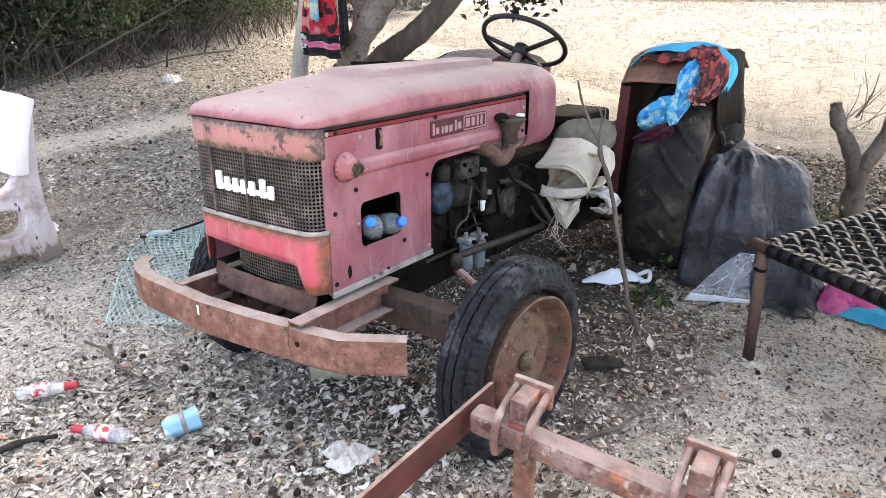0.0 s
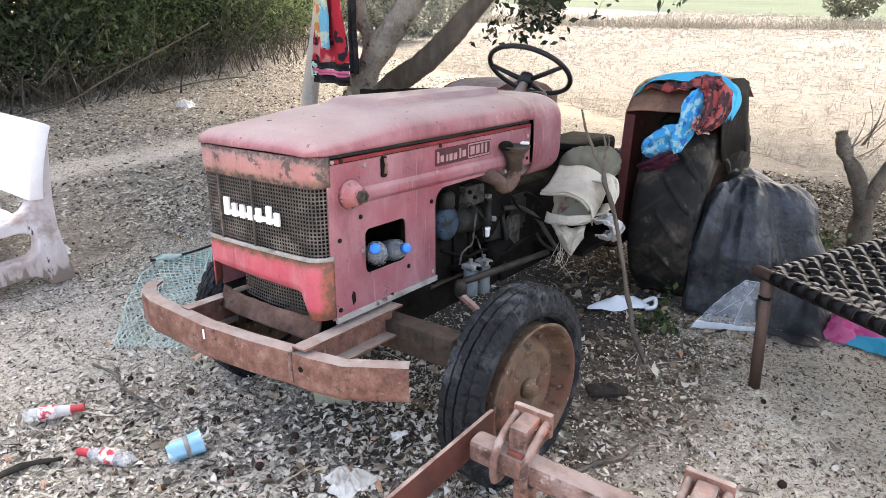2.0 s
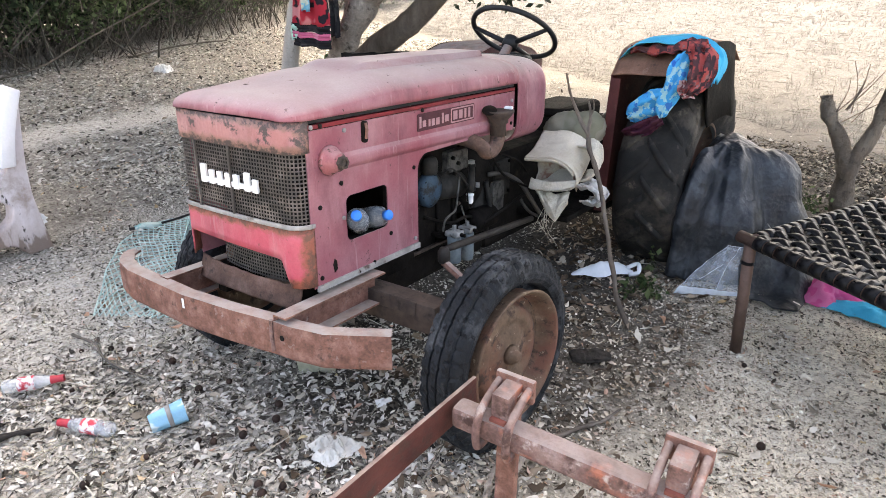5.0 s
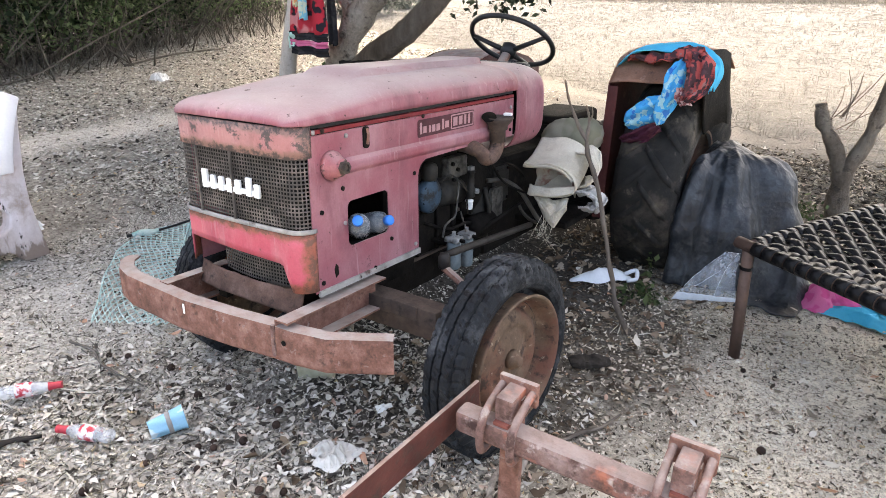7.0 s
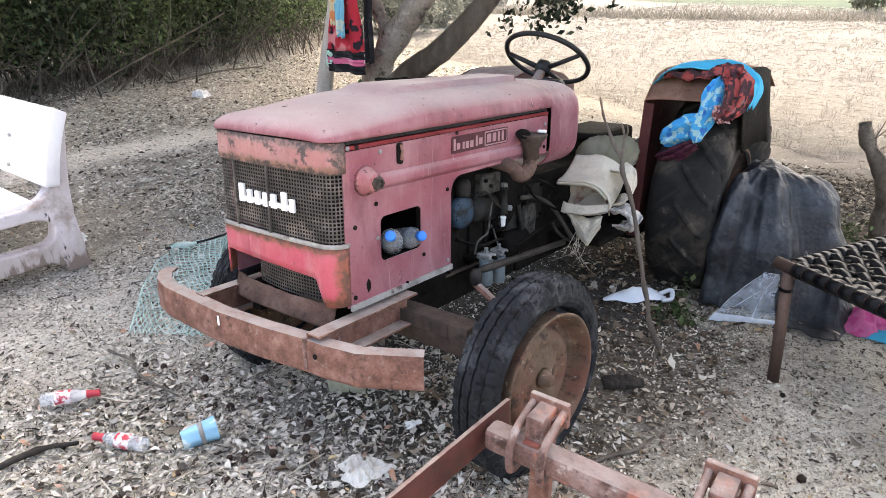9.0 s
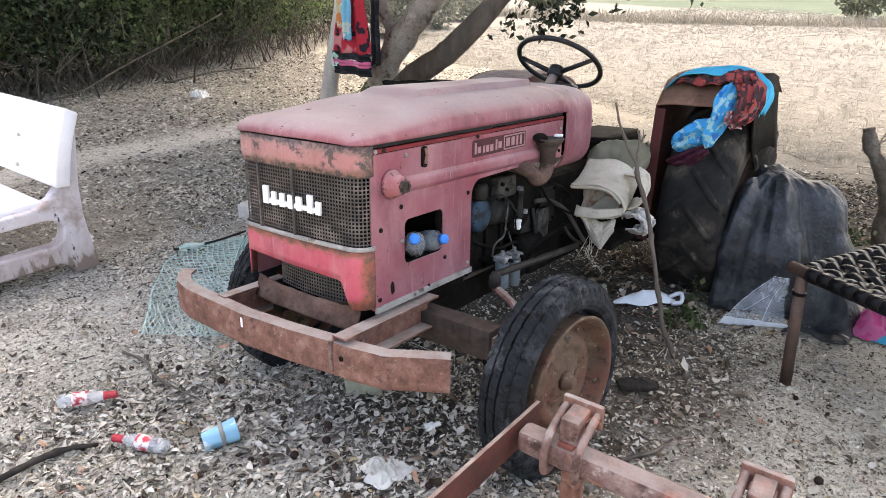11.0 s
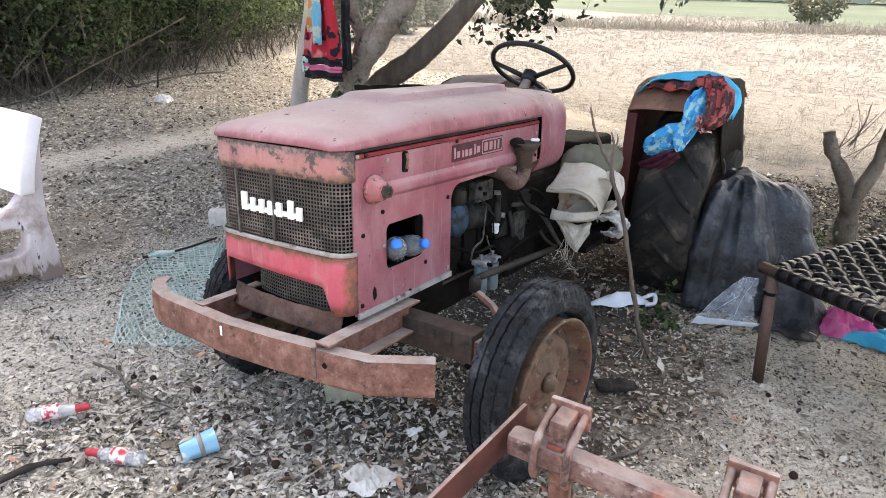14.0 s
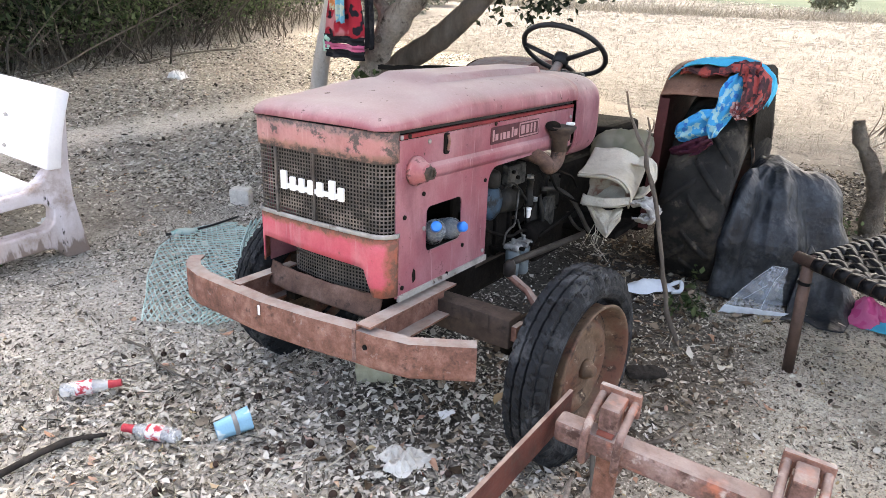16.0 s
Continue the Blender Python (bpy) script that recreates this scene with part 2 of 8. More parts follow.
RUST_PALE = worn("dusty_pink_rust", [(0.25, (0.1, 0.056, 0.047)), (0.5, (0.235, 0.14, 0.12)), (0.75, (0.38, 0.285, 0.265))], 12, 0.88,
                 [((0.34, 0.13, 0.085), 11, 0.54, 0.66), ((0.42, 0.36, 0.33), 24, 0.58, 0.7), ((0.08, 0.046, 0.038), 18, 0.53, 0.64)], 0.9, 90, fine=0.55, dust=DUST)
FENDER_BROWN = worn("brown_rusted_sheet", [(0.25, (0.1, 0.052, 0.036)), (0.5, (0.2, 0.105, 0.072)), (0.75, (0.3, 0.17, 0.12))], 7, 0.75, [((0.34, 0.24, 0.2), 6, 0.58, 0.72), ((0.07, 0.04, 0.03), 16, 0.6, 0.7)], 0.4, 110, fine=0.4)
RUST_DIM = worn("dark_rusty_iron", [(0.3, (0.035, 0.027, 0.023)), (0.7, (0.1, 0.075, 0.062))], 12, 0.85, [((0.03, 0.026, 0.022), 20, 0.52, 0.66)], 0.5, 90)
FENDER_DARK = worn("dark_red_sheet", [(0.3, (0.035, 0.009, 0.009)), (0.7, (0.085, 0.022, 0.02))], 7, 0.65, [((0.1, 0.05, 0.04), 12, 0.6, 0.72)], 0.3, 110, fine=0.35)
HOSE_DARK = worn("oily_steel", [(0.3, (0.012, 0.01, 0.009)), (0.7, (0.045, 0.038, 0.033))], 14, 0.6, (), 0.4, 80)
HOSE = worn("perished_rubber_hose", [(0.3, (0.03, 0.027, 0.024)), (0.7, (0.085, 0.077, 0.068))], 14, 0.8, (), 0.4, 80)
PALE_DIM = worn("scuffed_grey_alloy", [(0.3, (0.045, 0.042, 0.038)), (0.7, (0.14, 0.132, 0.12))], 18, 0.65, [((0.02, 0.018, 0.016), 22, 0.5, 0.62)], 0.4, 90)
PALE_ALLOY = worn("chipped_pale_alloy", [(0.3, (0.14, 0.14, 0.135)), (0.7, (0.38, 0.38, 0.37))], 22, 0.6, [((0.04, 0.036, 0.032), 30, 0.54, 0.64)], 0.4, 90)
EXHAUST = worn("scaly_exhaust_rust", [(0.25, (0.045, 0.032, 0.028)), (0.5, (0.12, 0.075, 0.06)), (0.75, (0.25, 0.155, 0.12))], 14, 0.85, [((0.3, 0.13, 0.07), 12, 0.58, 0.7), ((0.03, 0.025, 0.022), 24, 0.56, 0.66)], 0.6, 100, fine=0.5)
BAR_MAROON = worn("flat_maroon_bar", [(0.3, (0.05, 0.016, 0.014)), (0.6, (0.1, 0.034, 0.028)), (0.85, (0.16, 0.07, 0.055))], 8, 0.65, [((0.04, 0.027, 0.023), 12, 0.52, 0.66), ((0.3, 0.2, 0.18), 40, 0.7, 0.76)], 0.3, 110, fine=0.35, dust=(0.3, 0.24, 0.21))
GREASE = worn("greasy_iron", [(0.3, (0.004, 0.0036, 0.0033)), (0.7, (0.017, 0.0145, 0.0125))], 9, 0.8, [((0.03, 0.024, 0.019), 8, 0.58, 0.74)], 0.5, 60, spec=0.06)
ALLOY = worn("dull_alloy", [(0.3, (0.012, 0.011, 0.01)), (0.7, (0.05, 0.046, 0.041))], 14, 0.65, [((0.03, 0.028, 0.025), 20, 0.5, 0.65)], 0.4, 80, metal=0.3)
ZINC = worn("chipped_grey_strip", [(0.3, (0.2, 0.19, 0.18)), (0.7, (0.42, 0.4, 0.38))], 12, 0.7, [((0.1, 0.07, 0.06), 20, 0.58, 0.68)], 0.3)
BLUE_IRON = worn("blue_painted_iron", [(0.3, (0.018, 0.034, 0.055)), (0.7, (0.05, 0.088, 0.125))], 12, 0.6, [((0.018, 0.018, 0.018), 16, 0.46, 0.56), ((0.3, 0.33, 0.34), 26, 0.68, 0.72)], 0.4, 70)
BLUE_PALE = worn("pale_blue_filter", [(0.3, (0.1, 0.135, 0.155)), (0.7, (0.22, 0.265, 0.285))], 14, 0.6, [((0.05, 0.05, 0.05), 14, 0.55, 0.68)], 0.3, 70)
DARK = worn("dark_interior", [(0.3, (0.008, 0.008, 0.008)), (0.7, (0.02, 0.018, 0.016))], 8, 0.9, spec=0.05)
BLACK = worn("black_plastic", [(0.3, (0.012, 0.012, 0.013)), (0.7, (0.03, 0.03, 0.032))], 10, 0.45, bump=0.15)
TYRE = worn("weathered_rubber", [(0.25, (0.006, 0.007, 0.009)), (0.6, (0.016, 0.019, 0.023)), (0.85, (0.045, 0.05, 0.056))], 14, 0.78,
            [((0.11, 0.115, 0.122), 7, 0.52, 0.8), ((0.004, 0.004, 0.005), 30, 0.54, 0.6)], 0.7, 110, fine=0.5)
TYRE_OLD = worn("dusty_cracked_rubber", [(0.25, (0.009, 0.0085, 0.008)), (0.6, (0.024, 0.0225, 0.021)), (0.85, (0.055, 0.05, 0.044))], 9, 0.85,
                [((0.1, 0.084, 0.066), 4, 0.5, 0.72), ((0.16, 0.135, 0.105), 9, 0.6, 0.75)], 0.6, 110, fine=0.4)
RIM = worn("tan_rusty_rim", [(0.25, (0.065, 0.043, 0.031)), (0.55, (0.15, 0.103, 0.071)), (0.85, (0.26, 0.19, 0.135))], 14, 0.8,
           [((0.12, 0.055, 0.038), 5, 0.46, 0.62), ((0.045, 0.03, 0.023), 18, 0.54, 0.64), ((0.3, 0.25, 0.19), 30, 0.62, 0.7)], 0.5, 120, fine=0.4)
WHITE = worn("white_paint", [(0.3, (0.72, 0.72, 0.72)), (0.7, (0.85, 0.85, 0.85))], 8, 0.6, bump=0.1, fine=0.08)
CREAM = worn("cream_print", [(0.3, (0.3, 0.16, 0.17)), (0.7, (0.4, 0.24, 0.25))], 30, 0.6, bump=0.1, fine=0.1)
MAROON = worn("dark_maroon_print", [(0.3, (0.05, 0.014, 0.02)), (0.7, (0.09, 0.03, 0.035))], 20, 0.6, bump=0.1)
MESH_WIRE = worn("dirty_grille_steel", [(0.3, (0.045, 0.04, 0.036)), (0.7, (0.12, 0.105, 0.095))], 14, 0.7, [((0.2, 0.17, 0.15), 7, 0.56, 0.7)], 0.3, 60)
BENCH_WHITE = worn("whitewashed_cement", [(0.3, (0.76, 0.74, 0.78)), (0.7, (0.86, 0.85, 0.87))], 5, 0.8, [((0.5, 0.47, 0.47), 16, 0.68, 0.75)], 0.2, 90, fine=0.1)


def make_bench_paint():
    """Peeling pinkish wash, splashed and stained dark along the foot."""
    n = Nodes("stained_pink_cement")
    c = n.ramp(n.noise(5, 6, 0.62), [(0.3, (0.56, 0.5, 0.51)), (0.7, (0.72, 0.67, 0.7))])
    c = n.mix(n.grade(n.noise(4, 7, 0.65), 0.54, 0.68), c, (0.32, 0.24, 0.2))
    at = n.t.nodes.new("ShaderNodeSeparateXYZ")
    n.link(n.co, at.inputs[0])
    drip = n.math("ADD", at.outputs["Z"], n.math("MULTIPLY", n.math("SUBTRACT", n.noise(16, 4, 0.6, (1, 1, 0.25)), 0.5), 0.55))
    c = n.mix(n.grade(drip, 0.06, 0.1, 0.9, 0.0), c, (0.1, 0.08, 0.072))
    c = n.mix(n.math("MULTIPLY", n.grade(drip, 0.1, 0.3, 1.0, 0.0), 0.5), c, (0.36, 0.27, 0.22))
    c = n.mix(n.grade(n.noise(13, 7, 0.65, (1, 1, 0.4)), 0.62, 0.65), c, (0.07, 0.058, 0.056))
    g = n.noise(90, 4, 0.7)
    c = n.mix(0.15, c, n.ramp(g, [(0.3, (0.3, 0.3, 0.3)), (0.7, (1, 1, 1))]), "MULTIPLY")
    n.bump(g, 0.3, 0.004)
    return n.done(c, 0.85, 0.0, 0.2)


BENCH_PINK = make_bench_paint()
BARK = worn("grey_bark", [(0.2, (0.17, 0.134, 0.11)), (0.5, (0.38, 0.325, 0.275)), (0.8, (0.54, 0.48, 0.42))], 9, 0.9,
            [((0.06, 0.048, 0.038), 13, 0.54, 0.68), ((0.62, 0.57, 0.51), 5, 0.56, 0.72)], 1.0, 38, 0.03, stretch=(1, 1, 0.3), fine=0.5)
BARK_DARK = worn("dark_bark", [(0.2, (0.06, 0.048, 0.04)), (0.5, (0.14, 0.115, 0.095)), (0.8, (0.24, 0.2, 0.17))], 9, 0.9, (), 0.9, 45, 0.02, stretch=(1, 1, 0.3))
POLE_WOOD = worn("bleached_pole", [(0.25, (0.34, 0.295, 0.255)), (0.7, (0.56, 0.515, 0.46))], 6, 0.85, [((0.12, 0.1, 0.08), 14, 0.58, 0.7)], 0.5, 60, stretch=(1, 1, 0.2))

# ---- ground ----
def ground_z(x, y):
    near = math.exp(-((x + 0.5) ** 2 + (y - 1) ** 2) / 60)
    z = 0.05 * fbm(x, y, 0, 0.35, 2) * (0.3 + 0.7 * (1 - near)) + near * 0.018 * fbm(x, y, 3, 2.2, 3)
    return z + near * 0.01 * wav(x, y, 9, 11)


def lines(near0, near1, step, far):
    out = list(np.arange(near0, near1 + step / 2, step))
    s, hi, lo = step, near1, near0
    while hi < far:
        s *= 1.22
        hi, lo = hi + s, lo - s
        out = [lo] + out + [hi]
    return out


def make_ground_material():
    n = Nodes("dry_ground")
    geo = n.t.nodes.new("ShaderNodeNewGeometry")
    sep = n.t.nodes.new("ShaderNodeSeparateXYZ")
    n.link(geo.outputs["Position"], sep.inputs[0])
    d = n.math("ADD", n.math("MULTIPLY", sep.outputs["X"], 0.487), n.math("MULTIPLY", sep.outputs["Y"], 0.87))
    d = n.math("SUBTRACT", d, 5.22)
    wob = n.math("MULTIPLY", n.math("SUBTRACT", n.noise(1.1, 4), 0.5), 2.6)
    inside = n.grade(n.math("ADD", d, n.math("MULTIPLY", wob, 0.6)), -0.3, 0.5)
    fine, mid = n.noise(55, 8, 0.75), n.noise(2.2, 7, 0.65)
    soil = n.ramp(mid, [(0.25, (0.4, 0.37, 0.328)), (0.5, (0.62, 0.585, 0.528)), (0.75, (0.76, 0.725, 0.665))])
    tan = n.grade(n.math("ADD", sep.outputs["X"], n.math("MULTIPLY", wob, 0.3)), 0.5, 1.3)
    soil = n.mix(tan, soil, n.ramp(mid, [(0.25, (0.56, 0.49, 0.39)), (0.5, (0.78, 0.705, 0.585)), (0.75, (0.84, 0.775, 0.665))]))
    # long dark patch puts the tractor's shade into the soil colour
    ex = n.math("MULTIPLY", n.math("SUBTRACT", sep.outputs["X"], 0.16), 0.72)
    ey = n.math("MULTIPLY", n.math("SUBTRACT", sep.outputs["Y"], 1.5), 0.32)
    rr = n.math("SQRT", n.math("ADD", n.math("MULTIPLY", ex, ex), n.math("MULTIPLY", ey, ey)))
    shade_and_oil = n.grade(n.math("ADD", rr, n.math("MULTIPLY", wob, 0.35)), 0.35, 0.8, 0.9, 0.0)
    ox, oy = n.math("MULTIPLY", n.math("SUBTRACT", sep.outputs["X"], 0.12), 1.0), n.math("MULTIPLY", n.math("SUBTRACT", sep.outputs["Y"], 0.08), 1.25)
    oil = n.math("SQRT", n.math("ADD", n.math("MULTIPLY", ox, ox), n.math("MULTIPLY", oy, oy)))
    shade_and_oil = n.math("MAXIMUM", shade_and_oil, n.grade(n.math("ADD", oil, n.math("MULTIPLY", wob, 0.3)), 0.2, 0.62, 0.3, 0.0))
    soil = n.mix(shade_and_oil, soil, (0.045, 0.039, 0.035))
    # mottled darker soil beside and behind the front wheel
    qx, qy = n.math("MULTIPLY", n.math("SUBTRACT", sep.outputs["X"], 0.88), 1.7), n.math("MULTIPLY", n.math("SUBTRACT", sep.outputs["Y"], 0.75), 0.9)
    dark_earth = n.math("SQRT", n.math("ADD", n.math("MULTIPLY", qx, qx), n.math("MULTIPLY", qy, qy)))
    dark_earth = n.math("MULTIPLY", n.grade(n.math("ADD", dark_earth, n.math("MULTIPLY", wob, 0.3)), 0.25, 0.85, 0.95, 0.0), n.grade(n.noise(9, 5, 0.6), 0.3, 0.52))
    soil = n.mix(dark_earth, soil, (0.15, 0.125, 0.1))
    soil = n.mix(n.grade(n.math("ADD", sep.outputs["X"], n.math("MULTIPLY", wob, 0.4)), -2.6, -1.5, 0.75, 0.0), soil, n.ramp(n.noise(7, 6, 0.7), [(0.35, (0.13, 0.122, 0.112)), (0.65, (0.36, 0.342, 0.315))]))
    trod = n.math("ABSOLUTE", n.math("ADD", sep.outputs["X"], n.math("ADD", 4.75, n.math("MULTIPLY", wob, 0.35))))
    soil = n.mix(n.grade(trod, 0.2, 0.55, 0.85, 0.0), soil, n.ramp(n.noise(9, 5, 0.6), [(0.3, (0.52, 0.5, 0.47)), (0.7, (0.7, 0.68, 0.645))]))
    soil = n.mix(0.9, soil, n.ramp(fine, [(0.38, (0.34, 0.32, 0.3)), (0.52, (1, 1, 1))]), "MULTIPLY")
    # dark mulch near the stump, with tree shade put into its colour
    px, py = n.math("MULTIPLY", n.math("SUBTRACT", sep.outputs["X"], 1.15), 0.75), n.math("SUBTRACT", sep.outputs["Y"], 4.2)
    mulch_shade = n.math("SQRT", n.math("ADD", n.math("MULTIPLY", px, px), n.math("MULTIPLY", py, py)))
    soil = n.mix(n.grade(n.math("ADD", mulch_shade, n.math("MULTIPLY", wob, 0.4)), 0.75, 1.6, 0.9, 0.0), soil, (0.075, 0.063, 0.052))
    straw = n.ramp(n.noise(5, 8, 0.7, (1, 1, 1)), [(0.3, (0.148, 0.146, 0.142)), (0.5, (0.184, 0.182, 0.178)), (0.75, (0.216, 0.214, 0.21))])
    straw = n.mix(0.6, straw, n.ramp(n.noise(34, 6, 0.75), [(0.36, (0.34, 0.31, 0.27)), (0.58, (1, 1, 1))]), "MULTIPLY")
    # soil colour lowered towards the field edge for shade and litter
    soil = n.mix(n.grade(n.math("ADD", d, n.math("MULTIPLY", wob, 0.4)), -1.7, -0.7, 0.0, 0.7), soil, (0.19, 0.182, 0.17))
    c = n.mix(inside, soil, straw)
    far = n.grade(n.math("ADD", d, n.math("MULTIPLY", wob, 1.0)), 25.0, 27.0)
    c = n.mix(far, c, n.ramp(n.noise(0.1, 4), [(0.3, (0.072, 0.09, 0.075)), (0.7, (0.1, 0.12, 0.1))]))
    n.bump(n.math("ADD", fine, n.math("MULTIPLY", n.noise(16, 6, 0.7), 1.5)), 0.8, 0.03)
    return n.done(c, 1.0, 0.0, 0.0)


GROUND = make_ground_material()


GRID = {}


def make_ground():
    xs, ys = lines(-3.4, 2.8, 0.05, 900), lines(-1.6, 4.4, 0.05, 900)
    verts = [(x, y, ground_z(x, y)) for x in xs for y in ys]
    k = len(ys)
    GRID.update(x=np.array(xs), y=np.array(ys), z=np.array([v[2] for v in verts]).reshape(len(xs), k))
    faces = [(i * k + j, (i + 1) * k + j, (i + 1) * k + j + 1, i * k + j + 1) for i in range(len(xs) - 1) for j in range(k - 1)]
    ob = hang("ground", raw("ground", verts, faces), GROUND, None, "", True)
    return tagged(ob, "dry grey-brown soil running into a pale stubble field", "ground", kind="structure")


make_ground()

# ---- the tractor: x across, y towards its rear, z up ----
tractor = thing("tractor", "old faded red tractor, rusty and dusty, standing on dirt", "tractor", pose(-0.03, -0.052, 0, -3.43, -2.5, 0))
HW, HOOD_Z = 0.302, 1.122


def corner(d, r):
    """How far a rounded corner has come out at depth d behind the front."""
    return 0.0 if d >= r else r - math.sqrt(max(0.0, r * r - (r - d) ** 2))


def skew(x, y):
    """The nose was knocked slightly askew."""
    return NOSE_SKEW * (x - 0.302) * sstep(0.7, 0.0, y)


NOSE_SKEW = 0.015


def hood_top(y):
    return 0.052 + 0.052 * sstep(-0.075, 0.45, y)


def hood_point(u, v):
    y = -0.07 + 1.34 * v ** 1.6
    d = y + 0.07
    hw = HW + 0.008 - corner(d, 0.07)
    h = 0.002 + hood_top(y) * math.sqrt(max(0.0, 1 - (1 - min(1.0, d / 0.075)) ** 2))
    a = math.pi * u
    n = 3.2
    cx, sx = math.cos(a), math.sin(a)
    x = hw * math.copysign(abs(cx) ** (2 / n), cx)
    z = HOOD_Z + h * abs(sx) ** (2 / n)
    edge = 0.105 + 0.03 * (1 - sstep(0.3, 0.9, y))
    z += 0.024 * sstep(edge + 0.006, edge - 0.006, abs(x)) * sstep(0.36, 0.47, y)
    z += 0.0015 * wav(x, y, 0, 6)
    return Vector((x, y + skew(x, y), z))


part("hood", sheet(B(), hood_point, 96, 48), RED, tractor, "dusty pink-red hood with rounded nose", True, 0.005)


def front_line(inset=0.0, n=28, half=HW, back=-0.014, bow=0.012):
    """The plan of the rounded nose from one flank to the other."""
    r, y0 = 0.055, -0.056
    pts = [(-half + inset, back)]
    for k in range(7):
        a = math.pi + math.pi / 2 * k / 6
        pts.append((-half + r + (r - inset) * math.cos(a), y0 + r + (r - inset) * math.sin(a)))
    m = []
    for k in range(1, n):
        x = -half + r + (2 * half - 2 * r) * k / n
        m.append((x, y0 + inset))
    pts += m
    for k in range(7):
        a = -math.pi / 2 + math.pi / 2 * k / 6
        pts.append((half - r + (r - inset) * math.cos(a), y0 + r + (r - inset) * math.sin(a)))
    pts.append((half - inset, back))
    return [(x, y - bow * (1 - (x / half) ** 2) + skew(x, y)) for x, y in pts]


def wrap(z_low, z_high, inset=0.0, lo=0, hi=None, back=-0.014, rows=3):
    """A band that follows the nose; z_low and z_high are functions of x."""
    pts = front_line(inset, back=back)
    pts = pts[lo:hi]

    def f(u, v):
        i = u * (len(pts) - 1)
        k = min(int(i), len(pts) - 2)
        x = pts[k][0] + (pts[k + 1][0] - pts[k][0]) * (i - k)
        y = pts[k][1] + (pts[k + 1][1] - pts[k][1]) * (i - k)
        a, b = z_low(x), z_high(x)
        return Vector((x, y, a + (b - a) * v))
    return sheet(B(), f, len(pts) - 1, rows)


G_LOW, G_HIGH = 0.795, 1.022
part("header_band", wrap(lambda x: G_HIGH, lambda x: 1.118), RED_NOSE, tractor, "rust-scarred header band over the grille", True, 0.006)
part("grille_trim", wrap(lambda x: G_LOW - 0.014, lambda x: G_LOW, -0.004), ZINC, tractor, "", True, 0.008)
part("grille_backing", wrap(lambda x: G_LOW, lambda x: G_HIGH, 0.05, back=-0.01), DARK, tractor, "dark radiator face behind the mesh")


def lower_edge(x):
    return 0.68 - 0.01 * (x / HW) if x < 0.2 else 0.674 - 0.095 * sstep(0.205, 0.25, x)


part("lower_band", wrap(lambda x: lower_edge(x) if -0.27 < x else 0.585, lambda x: G_LOW - 0.014, rows=4), RED_LOWER, tractor, "brighter rust-edged red band under the grille", True, 0.006)


def mesh_strips(z0, z1, x0, x1, pitch, wide, inset, curve=None):
    """Woven-looking grille: flat strips both ways along the nose."""
    bm = B()
    pts = front_line(inset)
    cum = [0.0]
    for a, b in zip(pts, pts[1:]):
        cum.append(cum[-1] + math.dist(a, b))

    def at(s):
        for k in range(len(pts) - 1):
            if cum[k + 1] >= s or k == len(pts) - 2:
                t = (s - cum[k]) / max(1e-6, cum[k + 1] - cum[k])
                return Vector((pts[k][0] + (pts[k + 1][0] - pts[k][0]) * t, pts[k][1] + (pts[k + 1][1] - pts[k][1]) * t, 0))

    s = 0.004
    xs = []
    while s < cum[-1] - 0.004:
        p = at(s)
        if x0 <= p.x <= x1:
            xs.append(s)
        s += pitch
    for s in xs:
        a, b = at(s - wide / 2), at(s + wide / 2)
        if curve:
            a, b = curve(a), curve(b)
        jog = 0.0012 * wav(s * 40, 0, 1)
        bm.faces.new([bm.verts.new(v) for v in ((a.x, a.y + jog, z0), (b.x, b.y + jog, z0), (b.x, b.y + jog, z1), (a.x, a.y + jog, z1))])
    z = z0 + pitch * 0.5
    while z < z1:
        prev = None
        for s in xs[::1]:
            p = at(s)
            if curve:
                p = curve(p)
            cur = (bm.verts.new((p.x, p.y - 0.0012, z - wide / 2)), bm.verts.new((p.x, p.y - 0.0012, z + wide / 2)))
            if prev:
                bm.faces.new((prev[0], cur[0], cur[1], prev[1]))
            prev = cur
        z += pitch
    return bm


part("grille_mesh", mesh_strips(G_LOW, G_HIGH, -0.4, 0.4, 0.0128, 0.0046, 0.006), MESH_WIRE, tractor, "dirty square-holed steel grille mesh", False, 0.0012)
for x in (-0.165, 0.01):
    part("grille_bar", box(B(), x - 0.004, x + 0.004, -0.078 + NOSE_SKEW * (x - 0.3), -0.07 + NOSE_SKEW * (x - 0.3), G_LOW, G_HIGH), MESH_WIRE, tractor)
part("lower_mesh", mesh_strips(0.56, 0.71, -0.17, 0.245, 0.0128, 0.0046, 0.006, lambda p: Vector((p.x, p.y + 0.045 + 0.5 * (p.x - 0.03) ** 2, 0))), MESH_WIRE, tractor, "small rusty mesh under the nose", False, 0.0012)
bm = B()
box(bm, -0.27, 0.27, 0.1, 0.16, 0.5, 1.08)
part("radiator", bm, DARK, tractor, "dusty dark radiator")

# the emblem on the mesh: plain white blocks on a strip
EM = pose(0, 0, 0, 0, 0, math.degrees(NOSE_SKEW))
emblem = part("emblem", box(B(), -0.143, 0.141, -0.082, -0.074, 0.888, 0.905, EM), WHITE, tractor, "white plain-shaped metal emblem", bevel=0.002)
for x0, x1, z1 in ((-0.143, -0.116, 0.947), (-0.1, -0.076, 0.931), (-0.058, -0.034, 0.931), (-0.017, 0.007, 0.931), (0.024, 0.05, 0.931), (0.078, 0.103, 0.945), (0.117, 0.141, 0.928)):
    part("emblem_block", box(B(), x0, x1, -0.085, -0.075, 0.884, z1, EM), WHITE, emblem, bevel=0.002)


